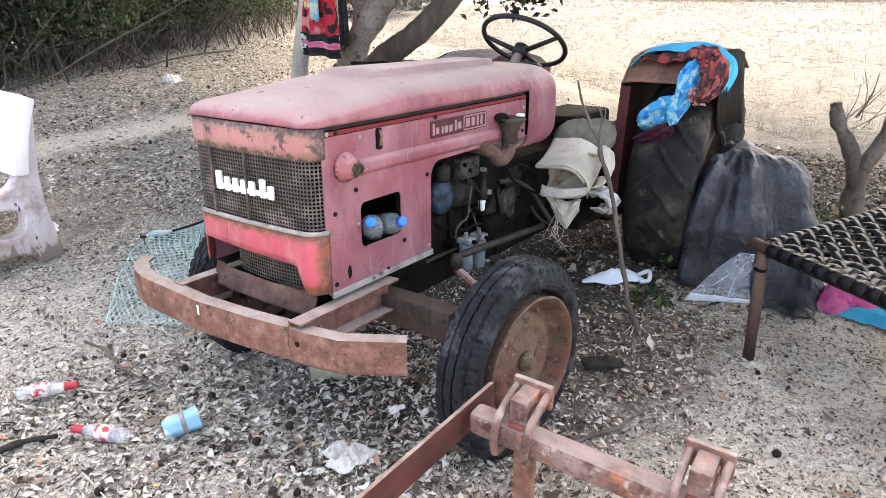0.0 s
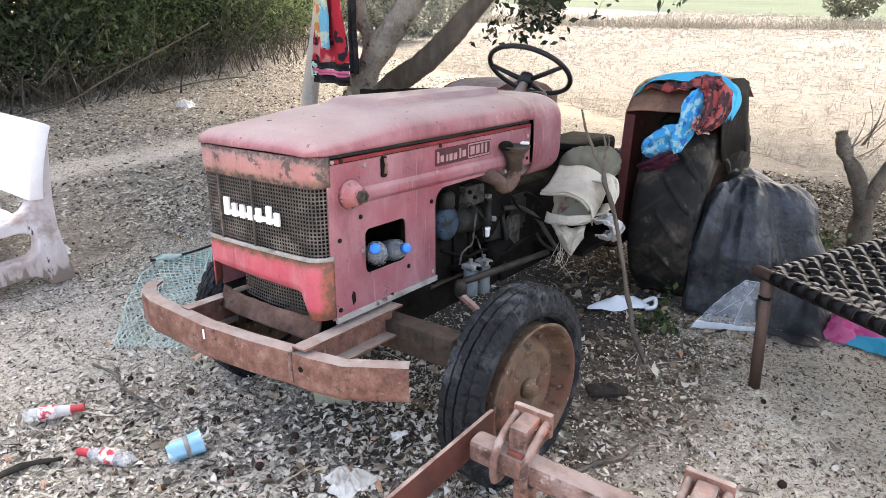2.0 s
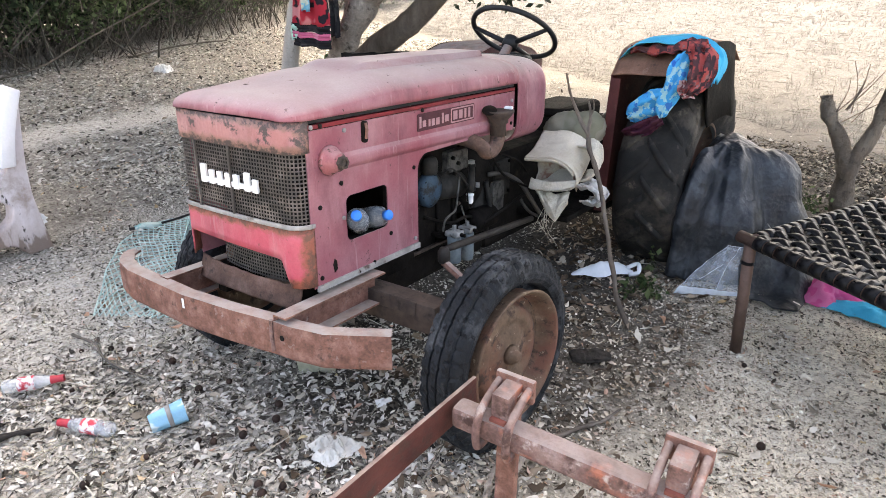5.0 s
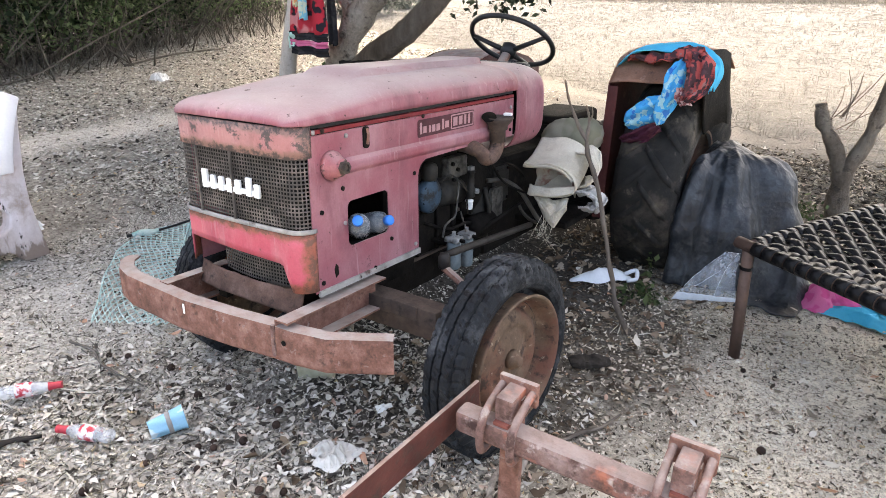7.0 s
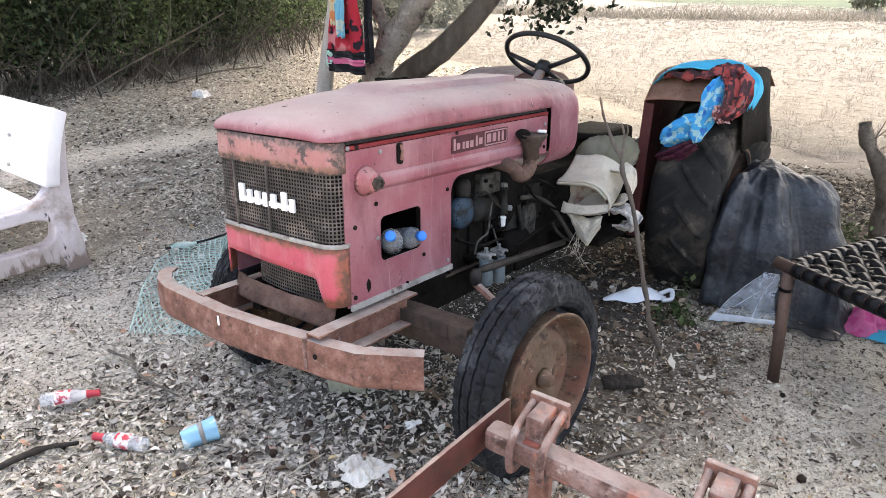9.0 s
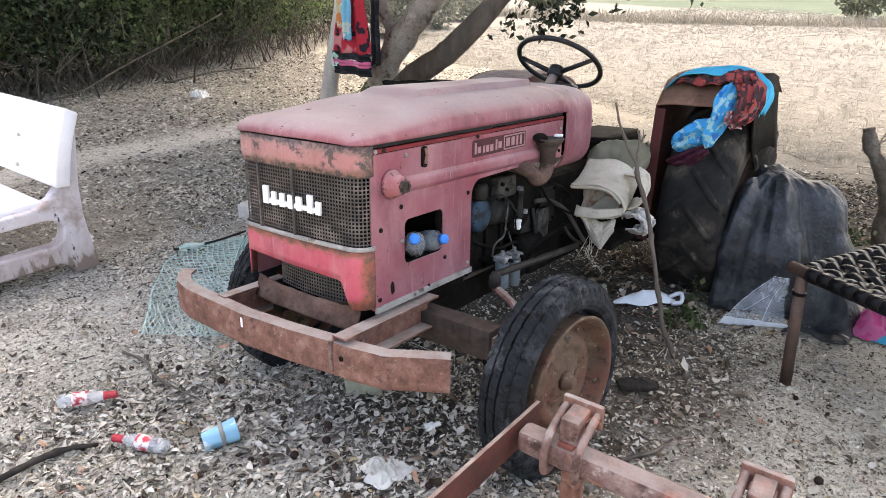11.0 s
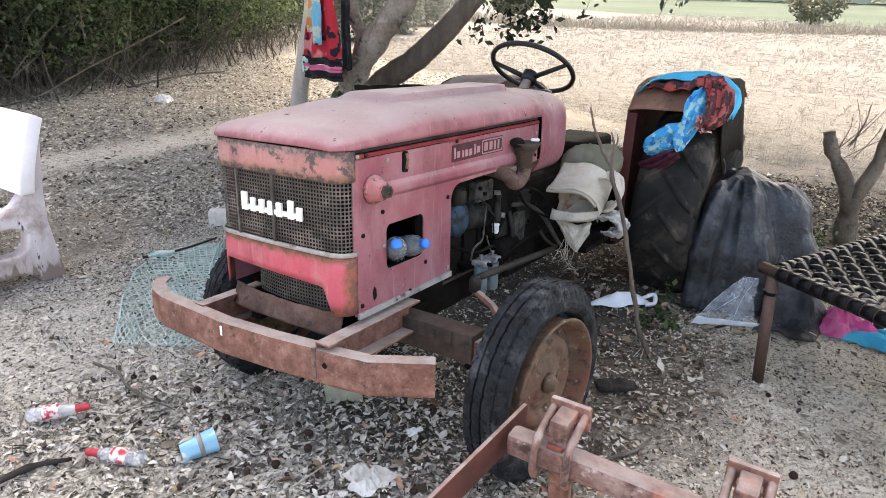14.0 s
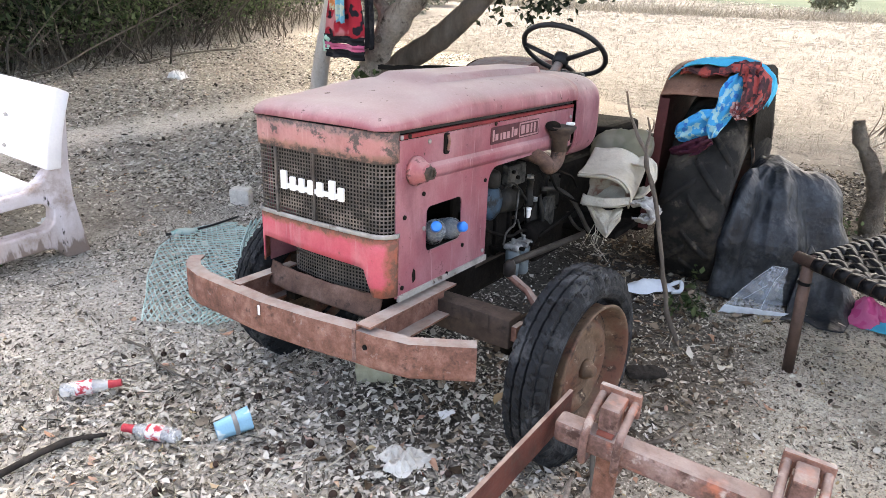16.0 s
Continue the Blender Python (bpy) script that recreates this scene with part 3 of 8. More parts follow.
def flank(side):
    """A side panel with its bottle window, raised crease and cut-out for the engine."""
    out = [(-0.012, 0.57), (0.54, 0.58)]
    out += [(0.54, 0.84)] + [(0.54 + 0.06 * (1 - math.cos(a)), 0.86 + 0.062 * math.sin(a)) for a in [math.pi / 2 * k / 6 for k in range(7)]]
    out += [(0.78, 0.924), (0.9, 0.925), (1.0, 0.925), (1.12, 0.922), (1.25, 0.918), (1.25, 1.088), (-0.012, 1.088)]
    hole = rounded(0.15, 0.692, 0.362, 0.85, 0.022)
    m = Matrix(((0, 0, 1, HW - 0.004 if side > 0 else -HW), (1, 0, 0, 0), (0, 1, 0, 0), (0, 0, 0, 1)))
    return plate(B(), out, [hole] if side > 0 else (), 0.004, m)


side_panel = part("side_panel", flank(1), RED, tractor, "pink-red side panel with a square opening and rust spots")
part("side_panel", flank(-1), RED, tractor)
bm = B()


def crease(u, v):
    y = 0.1 + 0.92 * u
    z = 0.985 - 0.012 * u
    prof = ((0.0, -0.01), (0.011, 0.004), (0.011, 0.026), (0.0, 0.044))
    i = min(2, int(v * 3))
    t = v * 3 - i
    dx = prof[i][0] + (prof[i + 1][0] - prof[i][0]) * t
    dz = prof[i][1] + (prof[i + 1][1] - prof[i][1]) * t
    k = sstep(0, 0.05, u)
    return Vector((HW + 0.001 + dx * k, y, z - 0.03 + dz))


part("crease", sheet(bm, crease, 20, 9), RED, side_panel, "", True)
part("upper_rail", box(B(), HW - 0.012, HW + 0.001, 0.0, 1.25, 1.091, 1.104), RED_RAIL, tractor, "bright unfaded red strip under the hood edge")
part("upper_rail", box(B(), -HW, -HW + 0.012, 0.0, 1.25, 1.091, 1.104), RED_RAIL, tractor)
part("hood_seal", box(B(), -HW + 0.015, HW - 0.006, -0.03, 1.25, 1.108, 1.121), BLACK, tractor)
part("lower_strip", box(B(), HW - 0.004, HW + 0.006, 0.0, 0.545, 0.556, 0.577), ZINC, tractor, "chipped grey metal strip")
# badge: cream bars on a dark plate
badge = part("badge", plate(B(), rounded(0.538, 1.008, 0.92, 1.073, 0.008), (), 0.002, Matrix(((0, 0, 1, HW), (1, 0, 0, 0), (0, 1, 0, 0), (0, 0, 0, 1)))), MAROON, side_panel, "dark maroon badge with cream bars")
for y0, y1, z0, z1 in ((0.55, 0.562, 1.02, 1.062), (0.57, 0.59, 1.022, 1.046), (0.606, 0.618, 1.02, 1.046), (0.626, 0.646, 1.02, 1.046), (0.654, 0.676, 1.02, 1.046), (0.692, 0.704, 1.02, 1.06), (0.712, 0.736, 1.024, 1.05),
                       (0.768, 0.796, 1.024, 1.058), (0.808, 0.832, 1.024, 1.058), (0.846, 0.86, 1.022, 1.06), (0.874, 0.888, 1.022, 1.06)):
    part("badge_block", box(B(), HW + 0.002, HW + 0.0032, y0, y1, z0, z1), CREAM, badge)
part("badge_frame", plate(B(), rounded(0.752, 1.012, 0.914, 1.069, 0.006), [rounded(0.757, 1.017, 0.909, 1.064, 0.004)], 0.0014, Matrix(((0, 0, 1, HW + 0.002), (1, 0, 0, 0), (0, 1, 0, 0), (0, 0, 0, 1)))), CREAM, badge)
# lamp boss, latch, bolts
BOSS_RED = dusty_paint("chipped_boss_paint", (0.28, 0.05, 0.07), (0.4, 0.2, 0.2), (0.07, 0.045, 0.04), (0.46, 0.38, 0.36), 0.48, 0.54, 0.5)
X_OUT = Matrix(((0, 0, 1, HW), (1, 0, 0, 0), (0, 1, 0, 0), (0, 0, 0, 1)))
boss = part("lamp_boss", cap_lathe(B(), [(0.048, 0.0), (0.048, 0.01), (0.042, 0.02), (0.034, 0.034), (0.03, 0.048), (0.026, 0.052)], 28, X_OUT @ pose(0.082, 0.985, 0)), BOSS_RED, tractor, "chipped red lamp bracket boss", True)
part("nut", cap_lathe(B(), [(0.021, 0.05), (0.021, 0.07), (0.013, 0.071), (0.012, 0.064)], 6, X_OUT @ pose(0.082, 0.985, 0)), RUST_DIM, boss, "rusty hexagon nut end")
latch = part("latch", plate(B(), rounded(0.236, 1.016, 0.262, 1.088, 0.01), (), 0.008, X_OUT), GREASE, tractor, "rusty spring latch")
part("latch_pin", tube(B(), [(HW + 0.01, 0.249, 1.03), (HW + 0.016, 0.249, 1.06), (HW + 0.01, 0.249, 1.082)], 0.005), RUST, latch)
for i, (y, z) in enumerate(((0.155, 1.07), (0.13, 0.90), (0.02, 0.6), (0.52, 0.6), (0.03, 0.84), (0.515, 0.88), (0.01, 1.098), (0.05, 1.098), (0.28, 0.575), (0.5, 0.566), (0.2, 0.566), (0.57, 1.085), (1.225, 1.05), (1.225, 0.95), (0.375, 0.66), (0.135, 0.78))):
    part("bolt", cap_lathe(B(), [(0.008, 0), (0.008, 0.004), (0.004, 0.006)], 8, X_OUT @ pose(y, z, 0)), GREASE if i % 3 else ZINC, side_panel)
part("flake", plate(B(), [(0.02, 0.6), (0.034, 0.61), (0.032, 0.64), (0.022, 0.65), (0.014, 0.63)], (), 0.0015, X_OUT @ pose(0.06, 0.0, 0)), GREASE, side_panel)


# rear cowl in front of the driver
def cowl_point(u, v):
    y = 1.272 + 0.33 * v
    k = 1 - 0.22 * sstep(0.72, 1.0, v) ** 2
    a = 2 * math.pi * u
    n = 4.0
    cx, sx = math.cos(a), math.sin(a)
    zc, hz = 1.025, 0.195
    x = (HW + 0.006) * k * math.copysign(abs(cx) ** (2 / n), cx)
    z = zc + hz * (1 - 0.12 * sstep(0.7, 1, v)) * math.copysign(abs(sx) ** (2 / n), sx)
    return Vector((x, y, z))


part("cowl", sheet(B(), cowl_point, 56, 16, True), RED, tractor, "rounded red cowl ahead of the steering column", True, 0.005)
part("cowl_bulkhead", box(B(), -0.24, 0.24, 1.5, 1.53, 0.9, 1.2), DARK, tractor)

# nose undershell, crossmember and bumper
def chin(u, v):
    """A plate under the small mesh, its upper edge torn."""
    x = -0.262 + 0.53 * u
    y = -0.07 + 0.022 * v + 0.014 * (2 * u - 1) ** 4 + 0.006 * wav(u * 5, v * 2, 3)
    torn = 0.008 * sstep(0.7, 1.0, v) * max(0.0, fbm(u * 9, 0.5, 2, 1.5, 2))
    return Vector((x, y, 0.5 + 0.085 * v - 0.012 * math.sin(math.pi * u) * v + 0.004 * wav(u * 7, v, 8) - torn))


part("chin_plate", sheet(B(), chin, 48, 10), worn("brown_chin_rust", [(0.3, (0.06, 0.033, 0.025)), (0.55, (0.135, 0.078, 0.06)), (0.8, (0.24, 0.155, 0.125))], 10, 0.85, [((0.03, 0.022, 0.018), 16, 0.54, 0.66)], 0.7, 110, fine=0.5), tractor, "bent rusty chin plate", True, 0.006)
part("chassis_rail", box(B(), 0.17, 0.215, -0.02, 0.62, 0.44, 0.55), GREASE, tractor)
part("chassis_rail", box(B(), -0.215, -0.17, -0.02, 0.62, 0.44, 0.55), GREASE, tractor)
bumper_line = [(-0.622, -0.128), (-0.59, -0.176), (-0.53, -0.216), (-0.44, -0.238), (-0.11, -0.24), (0.10, -0.21), (0.275, -0.178), (0.35, -0.168), (0.46, -0.14), (0.545, -0.08), (0.63, -0.02)]


def bumper_point(u, v):
    def at(w):
        i = min(max(w, 0.0), 1.0) * (len(bumper_line) - 1)
        k = min(int(i), len(bumper_line) - 2)
        return Vector(bumper_line[k]).lerp(Vector(bumper_line[k + 1]), i - k)
    (x, y), run = at(u), at(u + 0.07) - at(u - 0.07)
    nx, ny = Vector((-run.y, run.x)).normalized()
    top = 0.520 - 0.02 * x / 0.6 + 0.002 * wav(u * 9, 0, 3)
    low = top - 0.112
    if v < 0.34:
        w = 0.05 * (1 - v / 0.34)
        return Vector((x + nx * w, y + ny * w, top))
    if v < 0.7:
        return Vector((x, y, top + (low - top) * (v - 0.34) / 0.36))
    w = 0.05 * (v - 0.7) / 0.3
    return Vector((x + nx * w, y + ny * w, low))


bumper = part("bumper", sheet(B(), bumper_point, 60, 18), RUST, tractor, "bent rusty channel-steel front bumper", False, 0.007)
part("weld_seam", tube(B(), [(0.276, -0.183, 0.52), (0.274, -0.184, 0.47), (0.277, -0.184, 0.412)], 0.007, 6), RUST_PALE, bumper)
part("bolt_hole", cap_lathe(B(), [(0.009, 0), (0.009, 0.003)], 12, pose(0.315, -0.177, 0.465, 90, 0, 0)), DARK, bumper)
part("bolt_hole", cap_lathe(B(), [(0.007, 0), (0.007, 0.003)], 12, pose(-0.55, -0.205, 0.465, 90, 0, -40)), DARK, bumper)
part("paint_mark", plate(B(), rounded(0, 0, 0.011, 0.036, 0.003), (), 0.001, pose(-0.105, -0.2445, 0.48, 90, 0, 0)), WHITE, bumper)
for x0, x1, y0, y1 in ((0.275, 0.335, -0.175, 0.3), (-0.3, -0.25, -0.2, 0.08)):
    bm = B()
    line = [(x1, 0.534), (x0 + 0.004, 0.534), (x0 + 0.004, 0.427), (x1, 0.427)]
    sheet(bm, lambda u, v: Vector((line[round(3 * v)][0], y0 + (y1 - y0) * u, line[round(3 * v)][1])), 6, 3)
    part("bumper_bracket", bm, RUST, tractor, "rusty channel bracket", False, 0.007)

# ---- wheels, axle, engine, fenders, steering ----
def front_wheel(mx, my, mz, side, turn):
    """Ribbed tyre on a dished rim; its axis points outwards."""
    m = pose(mx, my, mz, 0, 90 * side, turn)
    hub = new("front_wheel")
    hub.parent, hub.matrix_basis = tractor, m
    R = 0.352
    prof = [(0.215, -0.06), (0.245, -0.085), (0.285, -0.09), (0.322, -0.078), (0.338, -0.064)]
    for c in (-0.04, 0.0, 0.04):
        prof += [(R - 0.015, c - 0.0175), (R, c - 0.0155), (R + 0.001, c), (R, c + 0.0155), (R - 0.015, c + 0.0175)]
    prof += [(0.338, 0.064), (0.322, 0.078), (0.3, 0.086), (0.297, 0.089), (0.29, 0.092), (0.275, 0.09), (0.26, 0.08), (0.252, 0.06), (0.246, 0.03), (0.2, 0.02)]

    prof = [(r, h * 0.86) for r, h in prof]

    def nick(a, r, h):
        return -0.007 * (abs(h) > 0.043 and r > 0.32 and math.sin(a * 46) > 0.25) - 0.005 * (r > 0.34 and math.sin(a * 31 + 60 * h) > 0.86) - 0.003 * abs(wav(math.cos(a) * 4, math.sin(a) * 4, h * 9))
    part("tyre", lathe(B(), prof, 184, None, nick), TYRE, hub, "cracked ribbed front tyre")
    rim = [(0.235, -0.05), (0.226, 0.03), (0.228, 0.062), (0.236, 0.078), (0.239, 0.086), (0.235, 0.091), (0.227, 0.086), (0.216, 0.06), (0.209, 0.032), (0.2, 0.016), (0.182, 0.012), (0.172, 0.02), (0.165, 0.036),
           (0.15, 0.044), (0.124, 0.045), (0.116, 0.036), (0.1, 0.033), (0.082, 0.04), (0.07, 0.044), (0.03, 0.044)]
    part("rim", lathe(B(), rim, 64), RIM, hub, "rusty tan pressed-steel rim", True)
    part("hub_cap", cap_lathe(B(), [(0.036, 0.045), (0.034, 0.062), (0.024, 0.07), (0.02, 0.082), (0.014, 0.086)], 12), RIM, hub, "", True)
    return hub


front_wheel(0.785, 0.365, 0.335, 1, -5)
front_wheel(-0.49, 0.36, 0.325, -1, -8)
bm = B()
box(bm, -0.42, 0.58, 0.27, 0.36, 0.36, 0.47)
box(bm, -0.5, 0.5, 0.262, 0.27, 0.42, 0.475)
part("front_axle", bm, RUST_DIM, tractor, "greasy box-section front axle", bevel=0.006)
for s in (1, -1):
    bm = B()
    k = 0.55 if s > 0 else 0.33
    tube(bm, [(k * s, 0.335, 0.32), (k * s, 0.335, 0.45)], 0.032, 12)
    tube(bm, [(k * s, 0.335, 0.37), ((k + 0.22) * s, 0.335, 0.362)], 0.026, 12)
    part("spindle", bm, GREASE, tractor, smooth=True)
    part("axle_arm", box(B(), min(0.3 * s, 0.45 * s if s < 0 else 0.6), max(0.3 * s, 0.45 * s if s < 0 else 0.6), 0.285, 0.345, 0.39, 0.445), RUST, tractor, "rusty inner axle arm")

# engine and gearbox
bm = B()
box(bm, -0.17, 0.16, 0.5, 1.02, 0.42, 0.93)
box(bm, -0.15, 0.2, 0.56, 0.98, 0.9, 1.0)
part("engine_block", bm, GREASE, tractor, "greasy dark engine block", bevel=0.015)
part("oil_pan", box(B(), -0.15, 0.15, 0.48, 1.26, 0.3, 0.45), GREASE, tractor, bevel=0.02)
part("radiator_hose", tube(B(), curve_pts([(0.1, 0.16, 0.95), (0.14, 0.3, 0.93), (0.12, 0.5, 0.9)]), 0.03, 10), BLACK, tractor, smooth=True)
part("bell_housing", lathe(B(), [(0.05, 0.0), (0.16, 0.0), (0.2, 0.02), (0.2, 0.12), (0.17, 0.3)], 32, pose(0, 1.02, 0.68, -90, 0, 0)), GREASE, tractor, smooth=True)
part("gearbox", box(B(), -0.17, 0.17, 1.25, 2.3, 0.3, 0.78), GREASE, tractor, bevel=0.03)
pump = part("injection_pump", cap_lathe(B(), [(0.07, -0.02), (0.074, 0.0), (0.074, 0.02), (0.062, 0.03), (0.04, 0.034), (0.02, 0.036)], 28, pose(0.170, 0.775, 0.717, 0, 90, 0)), BLUE_IRON, tractor, "chipped dark blue pump housing", True)
for k in range(6):
    a = k * math.pi / 3 + 0.3
    part("bolt", cap_lathe(B(), [(0.007, 0), (0.007, 0.011)], 6, pose(0.188, 0.775 + 0.06 * math.cos(a), 0.717 + 0.06 * math.sin(a), 0, 90, 0)), GREASE, pump)
part("pump_barrel", tube(B(), [(0.150, 0.838, 0.716), (0.150, 1.021, 0.686)], [0.066, 0.06], 20), ALLOY, tractor, "grimy pump barrel", True)
part("breather", cap_lathe(B(), [(0.03, -0.03), (0.036, -0.02), (0.036, 0.02), (0.03, 0.036), (0.014, 0.044)], 18, pose(0.18, 0.776, 0.816)), ALLOY, tractor, smooth=True)
part("pump_bracket", box(B(), 0.15, 0.200, 0.892, 1.041, 0.762, 0.858), PALE_DIM, tractor, "scuffed grey alloy bracket", bevel=0.012)
for dy, dz in ((0.02, 0.02), (0.06, -0.01), (0.03, -0.05)):
    part("bolt", cap_lathe(B(), [(0.009, 0), (0.009, 0.012)], 6, pose(0.200, 0.892 + dy, 0.812 + dz, 0, 90, 0)), GREASE, tractor)
lift = part("lift_pump", cap_lathe(B(), [(0.012, -0.09), (0.02, -0.085), (0.022, -0.05), (0.016, -0.04), (0.015, 0.02), (0.019, 0.024), (0.019, 0.034), (0.012, 0.036)], 14, pose(0.24, 1.004, 0.76)), ALLOY, tractor, "fuel lift pump with a white bowl", True)
part("cap_nut", cap_lathe(B(), [(0.017, 0), (0.017, 0.014), (0.012, 0.016)], 6, pose(0.240, 1.004, 0.796)), PALE_ALLOY, lift)
part("side_union", cap_lathe(B(), [(0.012, 0), (0.012, 0.022)], 6, pose(0.252, 1.014, 0.700, 0, 90, 20)), PALE_ALLOY, lift)
part("bowl", cap_lathe(B(), [(0.011, 0), (0.015, 0.008), (0.015, 0.034), (0.018, 0.037), (0.018, 0.044)], 14, pose(0.25, 0.981, 0.622)), WHITE, lift, "white plastic filter bowl", True)
BX, BY, BZ = 0.250, 0.981, 0.622
part("bail_wire", tube(B(), curve_pts([(BX, BY - 0.024, BZ + 0.07), (BX + 0.005, BY - 0.023, BZ + 0.01), (BX + 0.005, BY - 0.014, BZ - 0.016), (BX + 0.005, BY, BZ - 0.02), (BX + 0.005, BY + 0.014, BZ - 0.016), (BX + 0.005, BY + 0.023, BZ + 0.01), (BX, BY + 0.024, BZ + 0.07)]), 0.0035, 6), GREASE, lift)
for low, top in (((0.27, 0.827, 0.394), (0.27, 0.832, 0.51)), ((0.25, 0.967, 0.364), (0.25, 0.962, 0.492))):
    y, h = top[1], top[2] - low[2]
    f = part("fuel_filter", cap_lathe(B(), [(0.026, 0), (0.031, 0.008), (0.031, h), (0.027, h + 0.006)], 18, pose(low[0], y, low[2])), BLUE_PALE, tractor, "pale blue fuel filter canister", True)
    part("filter_head", box(B(), low[0] - 0.034, low[0] + 0.034, y - 0.03, y + 0.03, top[2] + 0.004, top[2] + 0.03), PALE_ALLOY, f, "chipped grey-white filter head", bevel=0.008)
    part("filter_bolt", cap_lathe(B(), [(0.01, 0), (0.01, 0.022)], 6, pose(low[0], y, top[2] + 0.03)), PALE_ALLOY, f)
    part("outlet_union", cap_lathe(B(), [(0.009, 0), (0.009, 0.02)], 6, pose(low[0] + 0.034, y, top[2] + 0.016, 0, 90, 0)), GREASE, f)
part("filter_bracket", box(B(), 0.13, 0.25, 0.832 - 0.02, 0.962 + 0.03, 0.492 + 0.006, 0.492 + 0.02), GREASE, tractor)
part("fuel_pipe", tube(B(), curve_pts([(0.22, 0.944, 0.756), (0.235, 0.909, 0.694), (0.25, 0.869, 0.621), (0.26, 0.812, 0.611), (0.265, 0.771, 0.598), (0.265, 0.755, 0.552)]), 0.0045, 8), PALE_DIM, tractor, "bent steel fuel pipe", True)
part("fuel_pipe", tube(B(), curve_pts([(0.21, 0.971, 0.607), (0.22, 0.98, 0.562), (0.23, 0.989, 0.526)]), 0.004, 8), PALE_DIM, tractor, smooth=True)
part("fuel_pipe", tube(B(), curve_pts([(0.2, 0.825, 0.767), (0.235, 0.865, 0.797), (0.240, 0.984, 0.700)]), 0.004, 8), ALLOY, tractor, smooth=True)
part("clutch_hose", tube(B(), curve_pts([(0.2, 1.207, 0.702), (0.24, 1.297, 0.691), (0.28, 1.378, 0.635), (0.31, 1.426, 0.56), (0.32, 1.499, 0.476), (0.32, 1.574, 0.422)]), 0.0115, 10), HOSE, tractor, "thick grey rubber hose", True)
part("clutch_hose", tube(B(), curve_pts([(0.22, 1.485, 0.537), (0.24, 1.492, 0.494), (0.27, 1.511, 0.454), (0.3, 1.561, 0.422)]), 0.008, 8), HOSE, tractor, smooth=True)
part("drag_link", tube(B(), [(0.4, 0.574, 0.557), (0.4, 0.64, 0.551), (0.4, 0.921, 0.529), (0.39, 1.302, 0.496)], [0.011, 0.0155, 0.0155, 0.014], 12), HOSE_DARK, tractor, "greasy steering drag link", True)
part("ball_joint", cap_lathe(B(), [(0.02, -0.032), (0.025, -0.026), (0.025, 0.012), (0.02, 0.02), (0.016, 0.03)], 16, pose(0.4, 0.575, 0.535)), HOSE_DARK, tractor, "", True)
part("steering_arm", tube(B(), [(0.400, 0.575, 0.505), (0.5, 0.545, 0.475), (0.6, 0.475, 0.435)], [0.016, 0.015, 0.02], 8), RUST, tractor, "rusty steering arm")
part("housing_casting", sheet(B(), lambda u, v: Vector((0.12 + 0.07 * math.sin(math.pi * min(1.0, 0.15 + u)), 1.190 - 0.04 + 0.17 * u, 0.423 + (0.670 - 0.423) * v * (1 - 0.15 * abs(2 * u - 1)))), 14, 8), ALLOY, tractor, "rounded grimy housing casting", True, 0.01)
part("casting_rib", tube(B(), curve_pts([(0.2, 1.202, 0.423), (0.215, 1.206, 0.548), (0.2, 1.190, 0.670)]), 0.012, 8), ALLOY, tractor, smooth=True)
part("cover_ear", plate(B(), rounded(1.242, 0.504, 1.343, 0.653, 0.018), (), 0.02, Matrix(((0, 0, 1, 0.19), (1, 0, 0, 0), (0, 1, 0, 0), (0, 0, 0, 1)))), PALE_DIM, tractor, "scuffed oval cover", bevel=0.006)
part("starter", cap_lathe(B(), [(0.05, 0), (0.055, 0.02), (0.055, 0.18), (0.035, 0.2)], 20, pose(0.2, 1.05, 0.5, -90, 0, 0)), GREASE, tractor, smooth=True)
part("linkage", tube(B(), [(0.25, 1.1, 0.5), (0.28, 1.35, 0.56), (0.3, 1.52, 0.6)], 0.009, 8), GREASE, tractor)
# housing details: ribs, cover plate, bolts, levers and cables
for k in range(14):
    a = 2 * math.pi * k / 14
    part("housing_bolt", cap_lathe(B(), [(0.009, 0), (0.009, 0.014)], 6, pose(0.185 * math.cos(a), 1.02, 0.68 + 0.185 * math.sin(a), 90, 0, 0)), RUST_DIM, tractor)
for k in range(6):
    a = radians(-60 + 30 * k)
    part("housing_rib", box(B(), 0.15, 0.19, 1.05, 1.3, -0.008, 0.008, pose(0, 0, 0.68, 0, math.degrees(-a), 0)), GREASE, tractor, bevel=0.004)
plate_ob = part("inspection_plate", plate(B(), rounded(1.3, 0.56, 1.44, 0.74, 0.02), (), 0.012, Matrix(((0, 0, 1, 0.172), (1, 0, 0, 0), (0, 1, 0, 0), (0, 0, 0, 1)))), ALLOY, tractor, "grimy bolted cover plate")
for y, z in ((1.315, 0.575), (1.425, 0.575), (1.315, 0.725), (1.425, 0.725)):
    part("bolt", cap_lathe(B(), [(0.008, 0), (0.008, 0.01)], 6, pose(0.184, y, z, 0, 90, 0)), GREASE, plate_ob)
for pts, r in (([(0.2, 1.0, 0.92), (0.27, 1.1, 0.83), (0.26, 1.25, 0.7), (0.3, 1.4, 0.62), (0.3, 1.52, 0.6)], 0.006), ([(0.17, 0.75, 0.6), (0.23, 0.85, 0.56), (0.22, 1.0, 0.55), (0.2, 1.15, 0.5)], 0.008), ([(0.18, 1.25, 0.8), (0.28, 1.33, 0.76), (0.27, 1.45, 0.68)], 0.005)):
    part("cable", tube(B(), curve_pts(pts), r, 6), GREASE, tractor, smooth=True)
